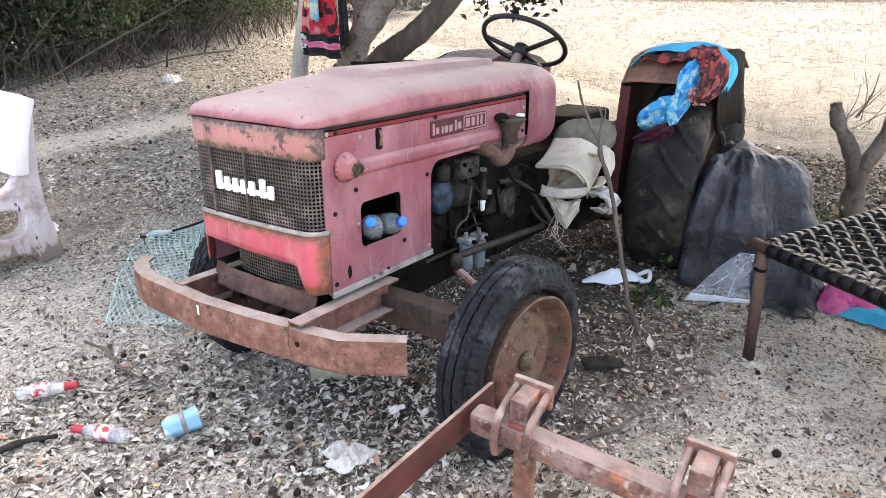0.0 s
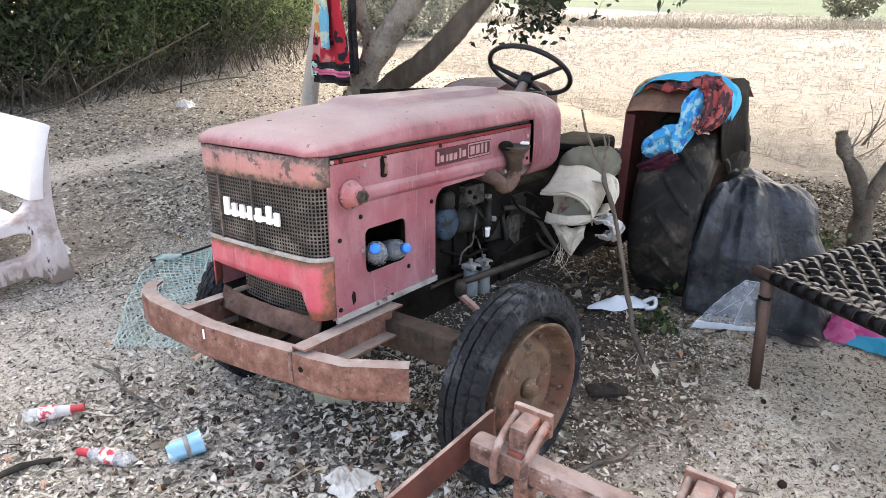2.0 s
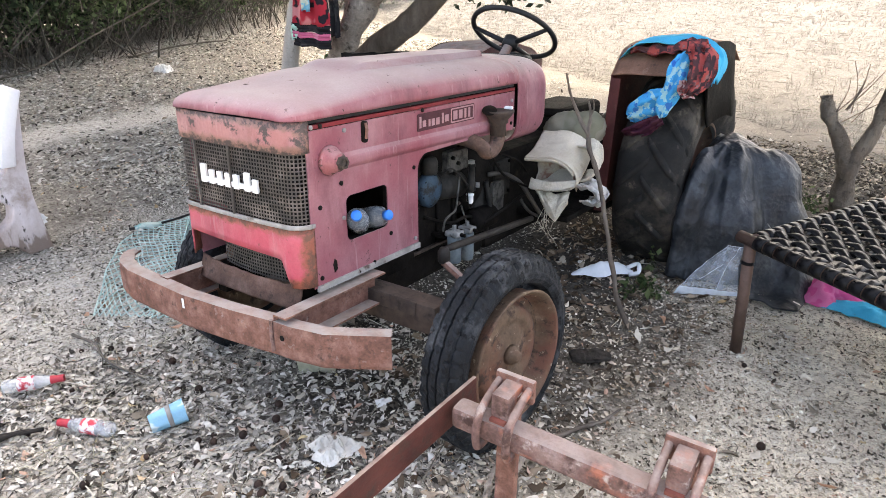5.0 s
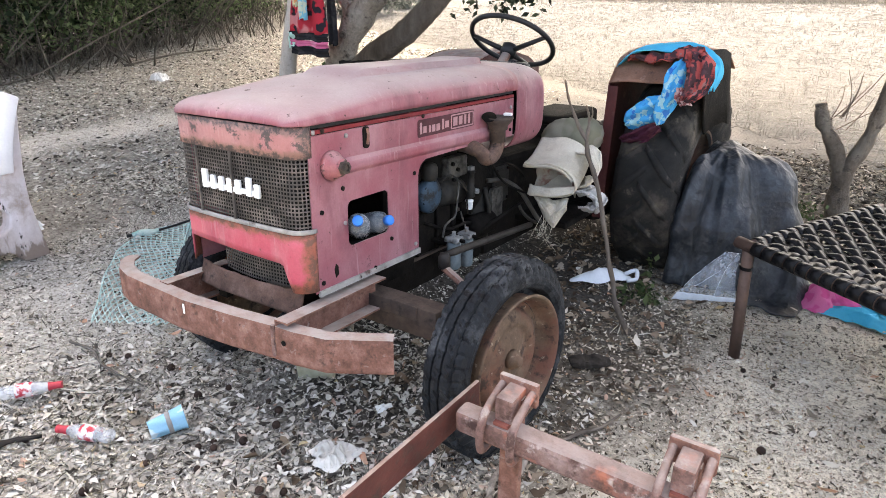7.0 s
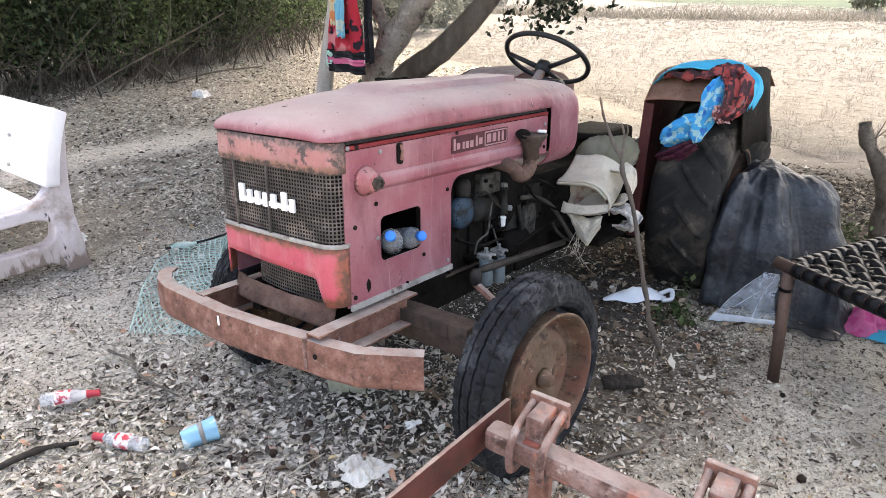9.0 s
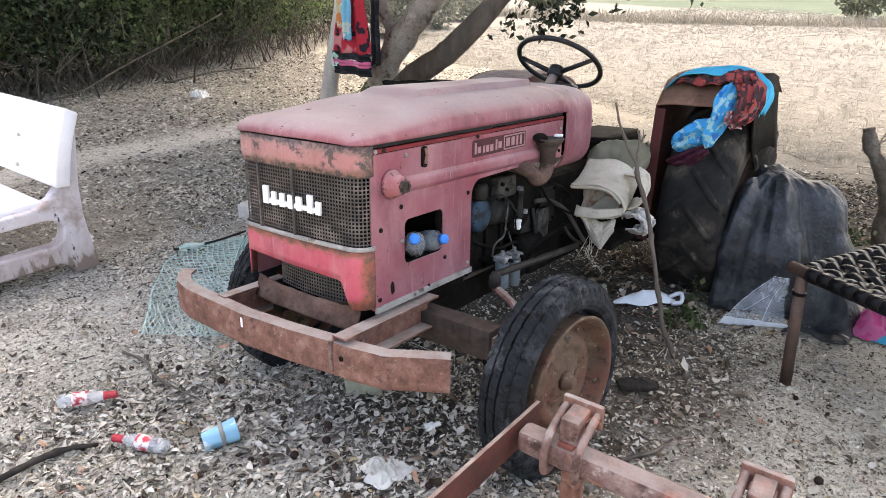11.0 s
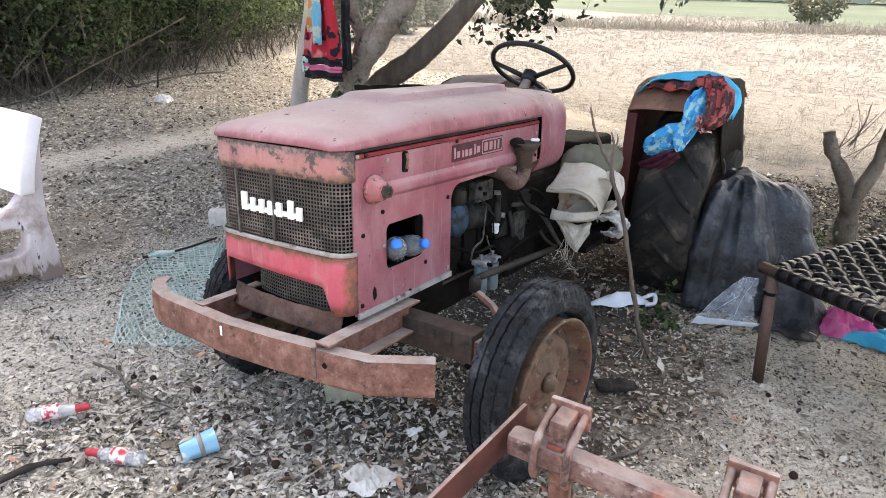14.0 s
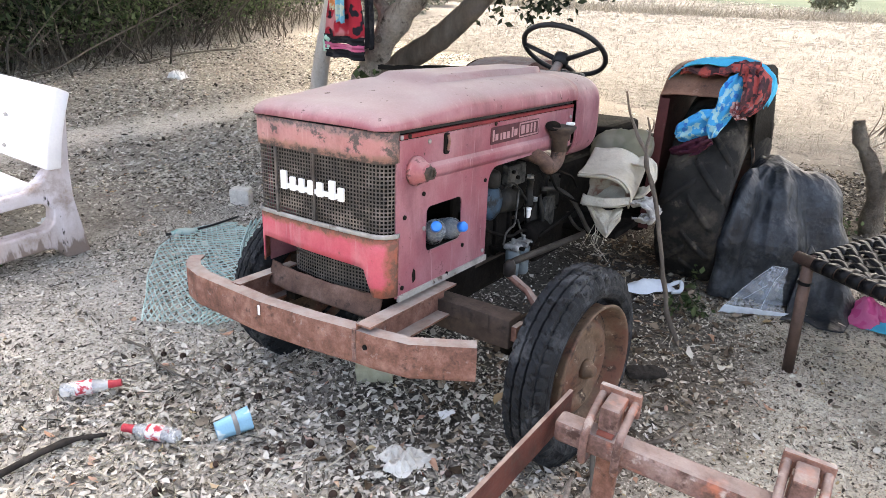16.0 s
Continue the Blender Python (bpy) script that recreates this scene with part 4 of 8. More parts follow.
for y in (0.56, 0.7, 0.84, 0.96):
    part("block_rib", box(B(), 0.15, 0.175, y, y + 0.016, 0.46, 0.72), GREASE, tractor, bevel=0.004)
part("pan_flange", box(B(), -0.17, 0.175, 0.47, 1.25, 0.445, 0.458), RUST_DIM, tractor, bevel=0.003)
# exhaust elbow and flared cap
pipe = curve_pts([(0.2, 0.9, 0.93), (0.29, 0.905, 0.92), (0.335, 0.925, 0.9), (0.345, 0.95, 0.87), (0.345, 1.0, 0.868), (0.345, 1.034, 0.892), (0.345, 1.043, 0.92), (0.345, 1.045, 0.955)], 5)
elbow = part("exhaust_elbow", tube(B(), pipe, 0.031, 16), EXHAUST, tractor, "rusty brown exhaust elbow", True)
part("collar", cap_lathe(B(), [(0.034, 0), (0.034, 0.05), (0.042, 0.055), (0.042, 0.07), (0.05, 0.078), (0.066, 0.1), (0.066, 0.107), (0.05, 0.108)], 24, pose(0.345, 1.046, 0.925)), RUST_DIM, elbow, "flared rusty pipe collar", True)
part("cap_flap", plate(B(), [(0.03 * math.cos(a) * 1.1, 0.022 * math.sin(a)) for a in [2 * math.pi * k / 16 for k in range(16)]], (), 0.006, pose(0.335, 0.99, 1.035, 60, 0, 10)), GREASE, elbow)
part("cap_spot", box(B(), -0.018, 0.018, -0.012, 0.012, 0, 0.012, pose(0.37, 1.085, 1.034, 0, 0, 15)), WHITE, elbow, "pale chipped flap edge", bevel=0.004)


# footboard and housings added as dark masses filling the shaded gap
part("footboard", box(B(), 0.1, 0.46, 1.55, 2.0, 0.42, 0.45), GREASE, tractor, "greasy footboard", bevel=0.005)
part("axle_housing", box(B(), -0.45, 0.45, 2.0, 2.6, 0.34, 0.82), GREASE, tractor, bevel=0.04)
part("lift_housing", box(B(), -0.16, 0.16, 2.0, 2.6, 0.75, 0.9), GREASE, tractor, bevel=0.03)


# rear wheels with lugs, drooping on flat tyres
def rear_wheel(side):
    cx, cy, cz = 0.705 * side, 2.46, 0.57 if side > 0 else 0.56
    hub = new("rear_wheel")
    hub.parent, hub.matrix_basis = tractor, pose(cx, cy, cz, 0, 92.5 * side, 0)
    W, R = 0.175, 0.575
    prof = [(0.25, -0.12), (0.32, -0.155), (0.4, -0.17), (0.48, -0.175), (0.545, -0.16), (0.57, -0.12), (R, -0.06), (R + 0.004, 0), (R, 0.06), (0.57, 0.12), (0.545, 0.16), (0.48, 0.175), (0.4, 0.17), (0.32, 0.155), (0.25, 0.12)]
    part("tyre", lathe(B(), prof, 96, None, lambda a, r, h: 0.006 * wav(math.cos(a) * 3, math.sin(a) * 3, h * 5)), TYRE_OLD, hub, "dusty worn rear tyre", True)
    n = 19
    for k in range(n):
        for half in (1, -1):
            bm = B()
            a0 = 2 * math.pi * (k + (0.5 if half < 0 else 0)) / n
            rows = []
            for j in range(7):
                t = j / 6
                h = half * (-0.012 + 0.185 * t)
                a = a0 + side * 0.33 * t
                base = R - 0.018 - 0.062 * sstep(0.62, 1.0, t) if t > 0.6 else R - 0.01
                top = R + 0.014 - 0.07 * sstep(0.7, 1.0, t)
                w = 0.05 + 0.012 * t
                row = []
                for da, rr in ((-w, base), (-w * 0.55, top), (w * 0.55, top), (w, base)):
                    row.append(bm.verts.new((rr * math.cos(a + da), rr * math.sin(a + da), h)))
                rows.append(row)
            for p, q in zip(rows, rows[1:]):
                for i in range(3):
                    bm.faces.new((p[i], p[i + 1], q[i + 1], q[i]))
            bm.faces.new(rows[0])
            bm.faces.new(rows[-1][::-1])
            part("lug", bm, TYRE_OLD, hub, smooth=True)
    part("rim", lathe(B(), [(0.26, -0.12), (0.25, -0.1), (0.24, 0), (0.25, 0.1), (0.27, 0.125), (0.275, 0.135), (0.262, 0.125), (0.24, 0.09), (0.2, 0.06), (0.1, 0.05), (0.02, 0.05)], 64), RIM, hub, "rusty rear rim", True)
    return hub


rear_wheel(1)
rear_wheel(-1)
part("rear_axle", tube(B(), [(-0.6, 2.45, 0.6), (0.6, 2.45, 0.6)], 0.075, 16), GREASE, tractor, smooth=True)


FENDER_LINE = [(1.93, 1.115), (1.99, 1.18), (2.06, 1.232), (2.16, 1.258), (2.3, 1.272), (2.5, 1.27), (2.7, 1.23), (2.86, 1.15)]


def fender(side):
    x0, x1 = (0.475, 0.872) if side > 0 else (-0.872, -0.475)

    drop, shift = (0.0, 0.0) if side > 0 else (0.06, 0.12)

    def arc(v):
        i = v * (len(FENDER_LINE) - 1)
        k = min(int(i), len(FENDER_LINE) - 2)
        (ya, za), (yb, zb) = FENDER_LINE[k], FENDER_LINE[k + 1]
        return ya + (yb - ya) * (i - k) + shift, za + (zb - za) * (i - k) - drop

    def top(u, v):
        y, z = arc(v)
        sag = 0.012 * math.sin(math.pi * u) + 0.005 * wav(u * 3, v * 6)
        return Vector((x0 + (x1 - x0) * u, y, z + sag))
    ob = part("fender", sheet(B(), top, 14, 27), FENDER_BROWN if side > 0 else RUST_PALE, tractor, "rusty brown rear fender", True, 0.006)
    xi = x0 if side > 0 else x1

    def inner(u, v):
        y, z = arc(u)
        low = 0.42
        yl = 1.85 + 1.05 * u
        return Vector((xi + 0.004 * wav(u * 5, v * 3), y + (yl - y) * v, z + (low - z) * v))
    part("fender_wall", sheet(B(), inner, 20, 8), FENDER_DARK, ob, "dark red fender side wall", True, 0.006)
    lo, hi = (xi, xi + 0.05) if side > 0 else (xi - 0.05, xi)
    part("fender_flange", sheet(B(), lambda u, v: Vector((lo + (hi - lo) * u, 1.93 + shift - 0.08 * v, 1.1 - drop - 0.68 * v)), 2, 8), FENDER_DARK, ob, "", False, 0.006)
    xo = x1 if side > 0 else x0

    def skirt(u, v):
        y, z = arc(0.12 + 0.7 * u)
        z += 0.004
        return Vector((xo + (0.012 + 0.035 * v) * side, y + 0.02 * v, z - v * (0.06 + 0.33 * sstep(0.12, 0.36, u))))
    part("fender_skirt", sheet(B(), skirt, 16, 3), GREASE, ob, "dark hanging fender edge", True, 0.006)
    return ob


fender(1)
fender(-1)
# seat, column and wheel
part("seat", sheet(B(), lambda u, v: Vector((-0.24 + 0.48 * u, 2.15 + 0.38 * v, 0.72 + 0.05 * (2 * u - 1) ** 4 + 0.06 * sstep(0.7, 1, v))), 12, 12), BLACK, tractor, "black pan seat", True, 0.03)
part("dash", box(B(), -0.2, 0.2, 1.53, 1.6, 1.05, 1.22), BLACK, tractor, bevel=0.02)
part("steering_column", tube(B(), [(-0.01, 1.55, 1.1), (-0.01, 1.715, 1.25)], [0.028, 0.024], 12), RUST, tractor, smooth=True)
ring_m = pose(-0.01, 1.765, 1.31, -35, 0, 0)
bm = B()
R, N = 0.222, 56
for i in range(N):
    for j in range(10):
        a, b = 2 * math.pi * i / N, 2 * math.pi * j / 10
        bm.verts.new(ring_m @ Vector(((R + 0.0135 * math.cos(b)) * math.cos(a), (R + 0.0135 * math.cos(b)) * math.sin(a), 0.0135 * math.sin(b))))
bm.verts.ensure_lookup_table()
for i in range(N):
    for j in range(10):
        bm.faces.new([bm.verts[(i % N) * 10 + j], bm.verts[((i + 1) % N) * 10 + j], bm.verts[((i + 1) % N) * 10 + (j + 1) % 10], bm.verts[(i % N) * 10 + (j + 1) % 10]])
wheel = part("steering_wheel", bm, BLACK, tractor, "thin black three-spoke steering wheel", True)
for a in (-12, 192, 90):
    a = radians(a)
    part("spoke", tube(B(), [ring_m @ Vector((0.03 * math.cos(a), 0.03 * math.sin(a), -0.055)), ring_m @ Vector((R * math.cos(a), R * math.sin(a), 0))], [0.014, 0.011], 10), BLACK, wheel, smooth=True)
part("wheel_hub", cap_lathe(B(), [(0.04, -0.085), (0.042, -0.06), (0.04, -0.03), (0.03, -0.025)], 24, ring_m), BLACK, wheel, smooth=True)

# ---- implement frame in the foreground ----
implement = thing("implement_frame", "rusty cultivator tool frame with clamped tine shanks", "farm implement")
A0, A1 = Vector((0.928, -0.2, 0.515)), Vector((1.60, -0.172, 0.51))
bway = (A1 - A0).normalized()
bside = Vector((-bway.y, bway.x, 0))


def on_beam(s, w, z):
    return A0 + bway * s + bside * w + Vector((0, 0, z))


def bar_box(s0, s1, w0, w1, z0, z1):
    bm = B()
    vs = [bm.verts.new(on_beam(s, w, z)) for s in (s0, s1) for w in (w0, w1) for z in (z0, z1)]
    for f in ((0, 1, 3, 2), (4, 6, 7, 5), (0, 4, 5, 1), (2, 3, 7, 6), (0, 2, 6, 4), (1, 5, 7, 3)):
        bm.faces.new([vs[i] for i in f])
    return bm


part("cross_beam", bar_box(0.0, 1.4, -0.03, 0.03, -0.035, 0.03), RUST_PALE, implement, "dusty pink-brown square beam", bevel=0.013)
bm = B()
C0, C1 = Vector((0.91, -0.085, 0.53)), Vector((0.90, -0.95, 0.53))
cw = (C1 - C0).normalized()
cs = Vector((-cw.y, cw.x, 0))
vs = [bm.verts.new(C0 + cw * s + cs * w + Vector((0, 0, z))) for s in (0, 0.86) for w in (-0.006, 0.006) for z in (-0.075, 0.018)]
for f in ((0, 1, 3, 2), (4, 6, 7, 5), (0, 4, 5, 1), (2, 3, 7, 6), (0, 2, 6, 4), (1, 5, 7, 3)):
    bm.faces.new([vs[i] for i in f])
part("side_bar", bm, BAR_MAROON, implement, "flat dark red rusty side bar", bevel=0.002)
for s in (0.13, 0.56):
    shank = part("tine_shank", bar_box(s - 0.028, s + 0.028, 0.034, 0.062, -0.5, 0.085), RUST, implement, "rusty upright tine shank", bevel=0.004)
    block = part("clamp_block", bar_box(s - 0.024, s + 0.024, -0.012, 0.075, 0.036, 0.105), RUST_PALE, implement, "rusty clamp block", bevel=0.005)
    part("clamp_plate", bar_box(s - 0.054, s + 0.054, 0.064, 0.082, 0.05, 0.118), RUST, block, bevel=0.005)
    part("shim", bar_box(s - 0.02, s + 0.02, -0.024, 0.0, 0.031, 0.04), RUST_RED, block)
    for d in (-0.042, 0.042):
        pts = [on_beam(s + d, 0.075, 0.095), on_beam(s + d, 0.03, 0.083), on_beam(s + d, -0.026, 0.058), on_beam(s + d, -0.048, 0.02), on_beam(s + d, -0.048, -0.03), on_beam(s + d, -0.03, -0.05), on_beam(s + d, 0.05, -0.05)]
        part("u_bolt", tube(B(), curve_pts(pts, 5), 0.0105, 10), RUST_PALE, implement, "rusty bent clamp rod", True)
    part("shank_foot", bar_box(s - 0.026, s + 0.026, 0.03, 0.07, -0.51, -0.3), RUST, shank, bevel=0.004)

# ---- bench ----
bench = thing("garden_bench", "whitewashed cement garden bench with peeling pinkish legs", "bench", pose(-0.06, -0.04, 0))


def bench_seat(u, v):
    x = -2.2 - 1.5 * u
    over = 0.02 * sstep(0.1, 0.0, v)
    y = -0.47 + 0.49 * v
    return Vector((x + 0.07 * sstep(0.35, 0.0, v) * (1 if u < 0.5 else -1), y, 0.435 - 0.012 * sstep(0.2, 0.8, v) - over ))


part("seat", sheet(B(), bench_seat, 12, 24), BENCH_WHITE, bench, "white slab seat", True, 0.05, 0.01)


def bench_back(u, v):
    x = -2.06 - 1.66 * u
    bulge = 0.03 * math.sin(math.pi * v)
    return Vector((x + 0.03 * math.sin(math.pi * v) * (1 if u < 0.5 else -1), 0.09 + 0.12 * v - bulge, 0.535 + 0.4 * v))


part("backrest", sheet(B(), bench_back, 12, 14), BENCH_WHITE, bench, "white slab backrest", True, 0.078, 0.01)
end_out = [(-0.51, 0), (-0.40, 0), (-0.38, 0.07), (0.04, 0.075), (0.09, 0.03), (0.1, 0), (0.245, 0), (0.225, 0.15), (0.205, 0.33), (0.21, 0.5), (0.235, 0.7), (0.262, 0.9),
           (0.21, 0.92), (0.16, 0.72), (0.13, 0.56), (0.1, 0.505), (0.05, 0.455), (-0.03, 0.42), (-0.42, 0.40), (-0.45, 0.3), (-0.47, 0.12)]
end_hole = [(-0.37, 0.185), (0.03, 0.19), (0.07, 0.22), (0.085, 0.29), (0.05, 0.33), (0.0, 0.345), (-0.37, 0.335)]
for x in (-2.25, -3.5):
    m = Matrix(((0, 0, 1, x), (1, 0, 0, 0), (0, 1, 0, 0), (0, 0, 0, 1)))
    part("end_frame", plate(B(), end_out, [end_hole], 0.1, m), BENCH_PINK, bench, "peeling pinkish cement end frame with black stains", bevel=0.012)
for x, y, z in ((-2.42, 0.12, 0.78), (-2.42, 0.08, 0.62), (-3.4, 0.12, 0.78)):
    part("bolt", cap_lathe(B(), [(0.011, 0), (0.009, 0.012)], 10, pose(x, y - 0.055, z, 100, 0, 0)), ZINC, bench)

# ---- string bed ----
bed = thing("string_bed", "pipe-framed string bed woven with black plastic strapping", "bed")
K = Vector((1.287, 1.408, 0.515))
e1 = Vector((0.878, -0.478, 0)).normalized()
e2 = Vector((0.43, 0.903, 0)).normalized()
PIPE = worn("rusty_brown_pipe", [(0.3, (0.06, 0.037, 0.029)), (0.7, (0.14, 0.09, 0.072))], 9, 0.6, [((0.05, 0.03, 0.025), 15, 0.58, 0.7)], 0.3)
STRAP = worn("black_plastic_strap", [(0.3, (0.004, 0.004, 0.0045)), (0.7, (0.011, 0.011, 0.012))], 30, 0.32, bump=0.1, spec=0.1)


def onbed(a, b, z=0.0):
    return K + e1 * a + e2 * b + Vector((0, 0, z))


BL, BW = 1.85, 0.95
for a0, b0, a1, b1 in ((-0.06, 0, BL, 0), (0, -0.0, 0, BW), (BL, 0, BL, BW), (0, BW, BL, BW)):
    part("rail", tube(B(), [onbed(a0, b0), onbed(a1, b1)], 0.024, 14, False), PIPE, bed, "brown steel pipe rail", True, 0.003)
for a, b in ((0.0, 0.0), (BL, 0), (0, BW), (BL, BW)):
    part("leg", tube(B(), [onbed(a, b, -0.517) + e1 * (0.035 if a == 0 else 0), onbed(a, b, -0.02)], 0.024, 14), PIPE, bed, "brown steel pipe leg", True)
part("leg_tie", tube(B(), [onbed(0.002, 0, -0.1), onbed(0.003, 0, -0.085)], 0.028, 14), STRAP, bed)

# ---- trees, thicket, field ----
def raw_np(name, V, F):
    """A mesh from arrays: V (n, 3), F (m, 3 or 4)."""
    me = bpy.data.meshes.new(name)
    m, k = F.shape
    me.vertices.add(len(V))
    me.vertices.foreach_set("co", np.ascontiguousarray(V, dtype=np.float32).ravel())
    me.loops.add(m * k)
    me.loops.foreach_set("vertex_index", np.ascontiguousarray(F, dtype=np.int32).ravel())
    me.polygons.add(m)
    me.polygons.foreach_set("loop_start", np.arange(0, m * k, k, dtype=np.int32))
    me.update(calc_edges=True)
    return me


def leaf_mesh(name, P, size, rng, flat=0.0, long=2.0, curl=0.25, aim=None):
    """Folded pointed leaves at points P: four corners and a raised midrib each."""
    n = len(P)
    d = rng.normal(size=(n, 3))
    if aim is not None:
        d = d * 0.6 + np.asarray(aim)
    d[:, 2] *= (1 - flat)
    d /= np.linalg.norm(d, axis=1)[:, None]
    w = rng.normal(size=(n, 3))
    w[:, 2] *= (1 - flat)
    w -= d * (w * d).sum(1)[:, None]
    w /= np.linalg.norm(w, axis=1)[:, None]
    nrm = np.cross(d, w)
    s = (size * np.exp(rng.normal(0, 0.35, n)))[:, None]
    c = curl * rng.uniform(-1, 1, (n, 1))
    a, b = P - d * s * 0.5, P + d * s * 0.5 + nrm * s * c * 0.6
    mid = P + nrm * s * c * 0.4
    l, r = P - d * s * 0.05 - w * s * 0.5 / long, P - d * s * 0.05 + w * s * 0.5 / long
    V = np.stack([a, l, mid, r, b], 1).reshape(-1, 3)
    o = (np.arange(n) * 5)[:, None]
    F = np.concatenate([o + np.array([[0, 1, 2]]), o + np.array([[1, 4, 2]]), o + np.array([[0, 2, 3]]), o + np.array([[2, 4, 3]])], 0)
    return raw_np(name, V, F)


def blades(name, P, way, width, rng):
    """Thin upright or lying straws: a tapered triangle pair each."""
    n = len(P)
    side = np.cross(way, rng.normal(size=(n, 3)))
    side /= np.linalg.norm(side, axis=1)[:, None] + 1e-9
    w = np.asarray(width).reshape(-1, 1) * np.ones((n, 1))
    V = np.stack([P - side * w, P + side * w, P + way + side * w * 0.6, P + way - side * w * 0.6], 1).reshape(-1, 3)
    F = (np.arange(n) * 4)[:, None] + np.array([[0, 1, 2, 3]])
    return raw_np(name, V, F)


def stuff(name, me, material, label, category):
    return tagged(hang(name, me, material), label, category, kind="stuff")


LEAF_DARK = leafy("thicket_leaves", [(0.0, (0.008, 0.013, 0.008)), (0.3, (0.035, 0.056, 0.03)), (0.65, (0.095, 0.135, 0.072)), (1.0, (0.17, 0.205, 0.125))], 0.65, 0.35)
LEAF_GREEN = leafy("fresh_leaves", [(0.0, (0.012, 0.022, 0.01)), (0.3, (0.055, 0.09, 0.042)), (1.0, (0.22, 0.29, 0.15))], 0.6, 0.45)
LEAF_FAR = leafy("far_scrub_leaves", [(0.0, (0.08, 0.088, 0.06)), (0.5, (0.13, 0.14, 0.1)), (1.0, (0.2, 0.2, 0.15))])
TWIG = worn("dry_twigs", [(0.2, (0.05, 0.045, 0.038)), (0.6, (0.16, 0.142, 0.122)), (0.9, (0.36, 0.325, 0.285))], 5, 0.9, (), 0.4, 60, vary=0.5, island=True)
rng = np.random.default_rng(5)


def limb(pts, radii, segs=12, rough=0.12):
    """A gnarled limb with knots."""
    pp = curve_pts(pts, 8)
    n = len(pp)
    rr = []
    for i in range(n):
        t = i / (n - 1) * (len(radii) - 1)
        k = min(int(t), len(radii) - 2)
        r = radii[k] + (radii[k + 1] - radii[k]) * (t - k)
        rr.append(r * (1 + rough * wav(i * 0.45, r * 30, pts[0][0])))
    bm = tube(B(), pp, rr, segs)
    for v in bm.verts:
        v.co += v.co.normalized() * 0.012 * fbm(v.co.x, v.co.y, v.co.z, 5, 2)
    return bm


shade_tree = thing("shade_tree", "leaning grey-barked tree with forked limbs and a unseen added leaf canopy shading the thicket", "tree")
trunk = part("trunk", limb([(-2.5, 2.8, -0.05), (-2.38, 2.74, 0.45), (-2.25, 2.72, 0.81), (-2.11, 2.72, 1.02), (-1.93, 2.72, 1.23), (-1.76, 2.73, 1.41), (-1.4, 2.9, 2.0), (-1.2, 3.2, 3.0)], [0.15, 0.135, 0.105, 0.11, 0.105, 0.1, 0.09, 0.06], 24, 0.26), BARK, shade_tree, "knotted grey trunk", True)
part("knot", lathe(B(), [(0.03, 0), (0.026, 0.012), (0.012, 0.008), (0.004, -0.01)], 12, look((-2.06, 2.6, 1.04), (-1.2, 1.2, 1.1)) @ pose(0, 0, -0.02, 180, 0, 0)), BARK_DARK, trunk, smooth=True)
part("limb", limb([(-2.12, 2.73, 1.1), (-2.1, 2.72, 1.24), (-2.19, 2.72, 1.41), (-2.35, 2.8, 2.1), (-2.6, 3.0, 3.2)], [0.06, 0.055, 0.05, 0.045, 0.03]), BARK, shade_tree, smooth=True)
part("limb", limb([(-2.6, 3.15, 0.55), (-2.24, 3.1, 0.79), (-1.87, 3.1, 1.01), (-1.58, 3.1, 1.24), (-1.4, 3.1, 1.41), (-0.8, 3.3, 2.1), (-0.2, 3.8, 3.2)], [0.11, 0.1, 0.1, 0.085, 0.08, 0.07, 0.04]), BARK_DARK, shade_tree, "darker leaning limb", True)
part("limb", limb([(-2.5, 3.0, -0.05), (-2.6, 3.1, 0.3), (-2.5, 3.14, 0.62)], [0.15, 0.13, 0.1]), BARK_DARK, shade_tree, smooth=True)
for a, b, c in (((-1.2, 3.2, 3.0), (-0.2, 2.2, 3.8), (1.4, 0.8, 4.2)), ((-1.2, 3.2, 3.0), (-1.6, 4.4, 3.6), (-2.0, 5.6, 3.9)), ((-0.2, 3.8, 3.2), (0.8, 4.3, 3.7), (2.2, 4.8, 4.0)), ((-2.6, 3.0, 3.2), (-3.6, 2.2, 3.9), (-4.6, 1.2, 4.2))):
    part("bough", limb([a, b, c], [0.06, 0.045, 0.02], 8), BARK, shade_tree, smooth=True)
n = 40000
P = np.stack([rng.uniform(-6.8, 5.6, n), rng.uniform(0.2, 9.2, n), rng.uniform(3.2, 5.6, n)], 1)
keep = ((P[:, 0] + 1.4) / 5.2) ** 2 + ((P[:, 1] - 4.7) / 4.5) ** 2 + ((P[:, 2] - 4.3) / 1.5) ** 2 < 1 + 0.25 * np.sin(P[:, 0] * 2.1) * np.sin(P[:, 1] * 1.7)
P = P[keep]
hang("crown", leaf_mesh("crown", P, 0.27, rng, 0.4, 1.7), LEAF_GREEN, shade_tree, "dense green leafy crown")

# unseen leaf canopy added overhead to keep sun off the thicket
n = 17000
P = np.stack([rng.uniform(-14, -3.5, n), rng.uniform(-4, 12, n), rng.uniform(4.2, 6.4, n)], 1)
keep = ((P[:, 0] + 9.8) / 4.2) ** 2 + ((P[:, 1] - 4.8) / 7.0) ** 2 + ((P[:, 2] - 5.2) / 1.2) ** 2 < 1 + 0.25 * np.sin(P[:, 0] * 1.9) * np.sin(P[:, 1] * 1.5)
SHADE_CANOPY = P[keep]


# darker leaf copy: backlit shade of the hanging twigs is in the colour
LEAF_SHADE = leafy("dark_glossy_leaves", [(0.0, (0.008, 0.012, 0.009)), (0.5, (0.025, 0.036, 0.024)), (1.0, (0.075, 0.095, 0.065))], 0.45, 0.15)


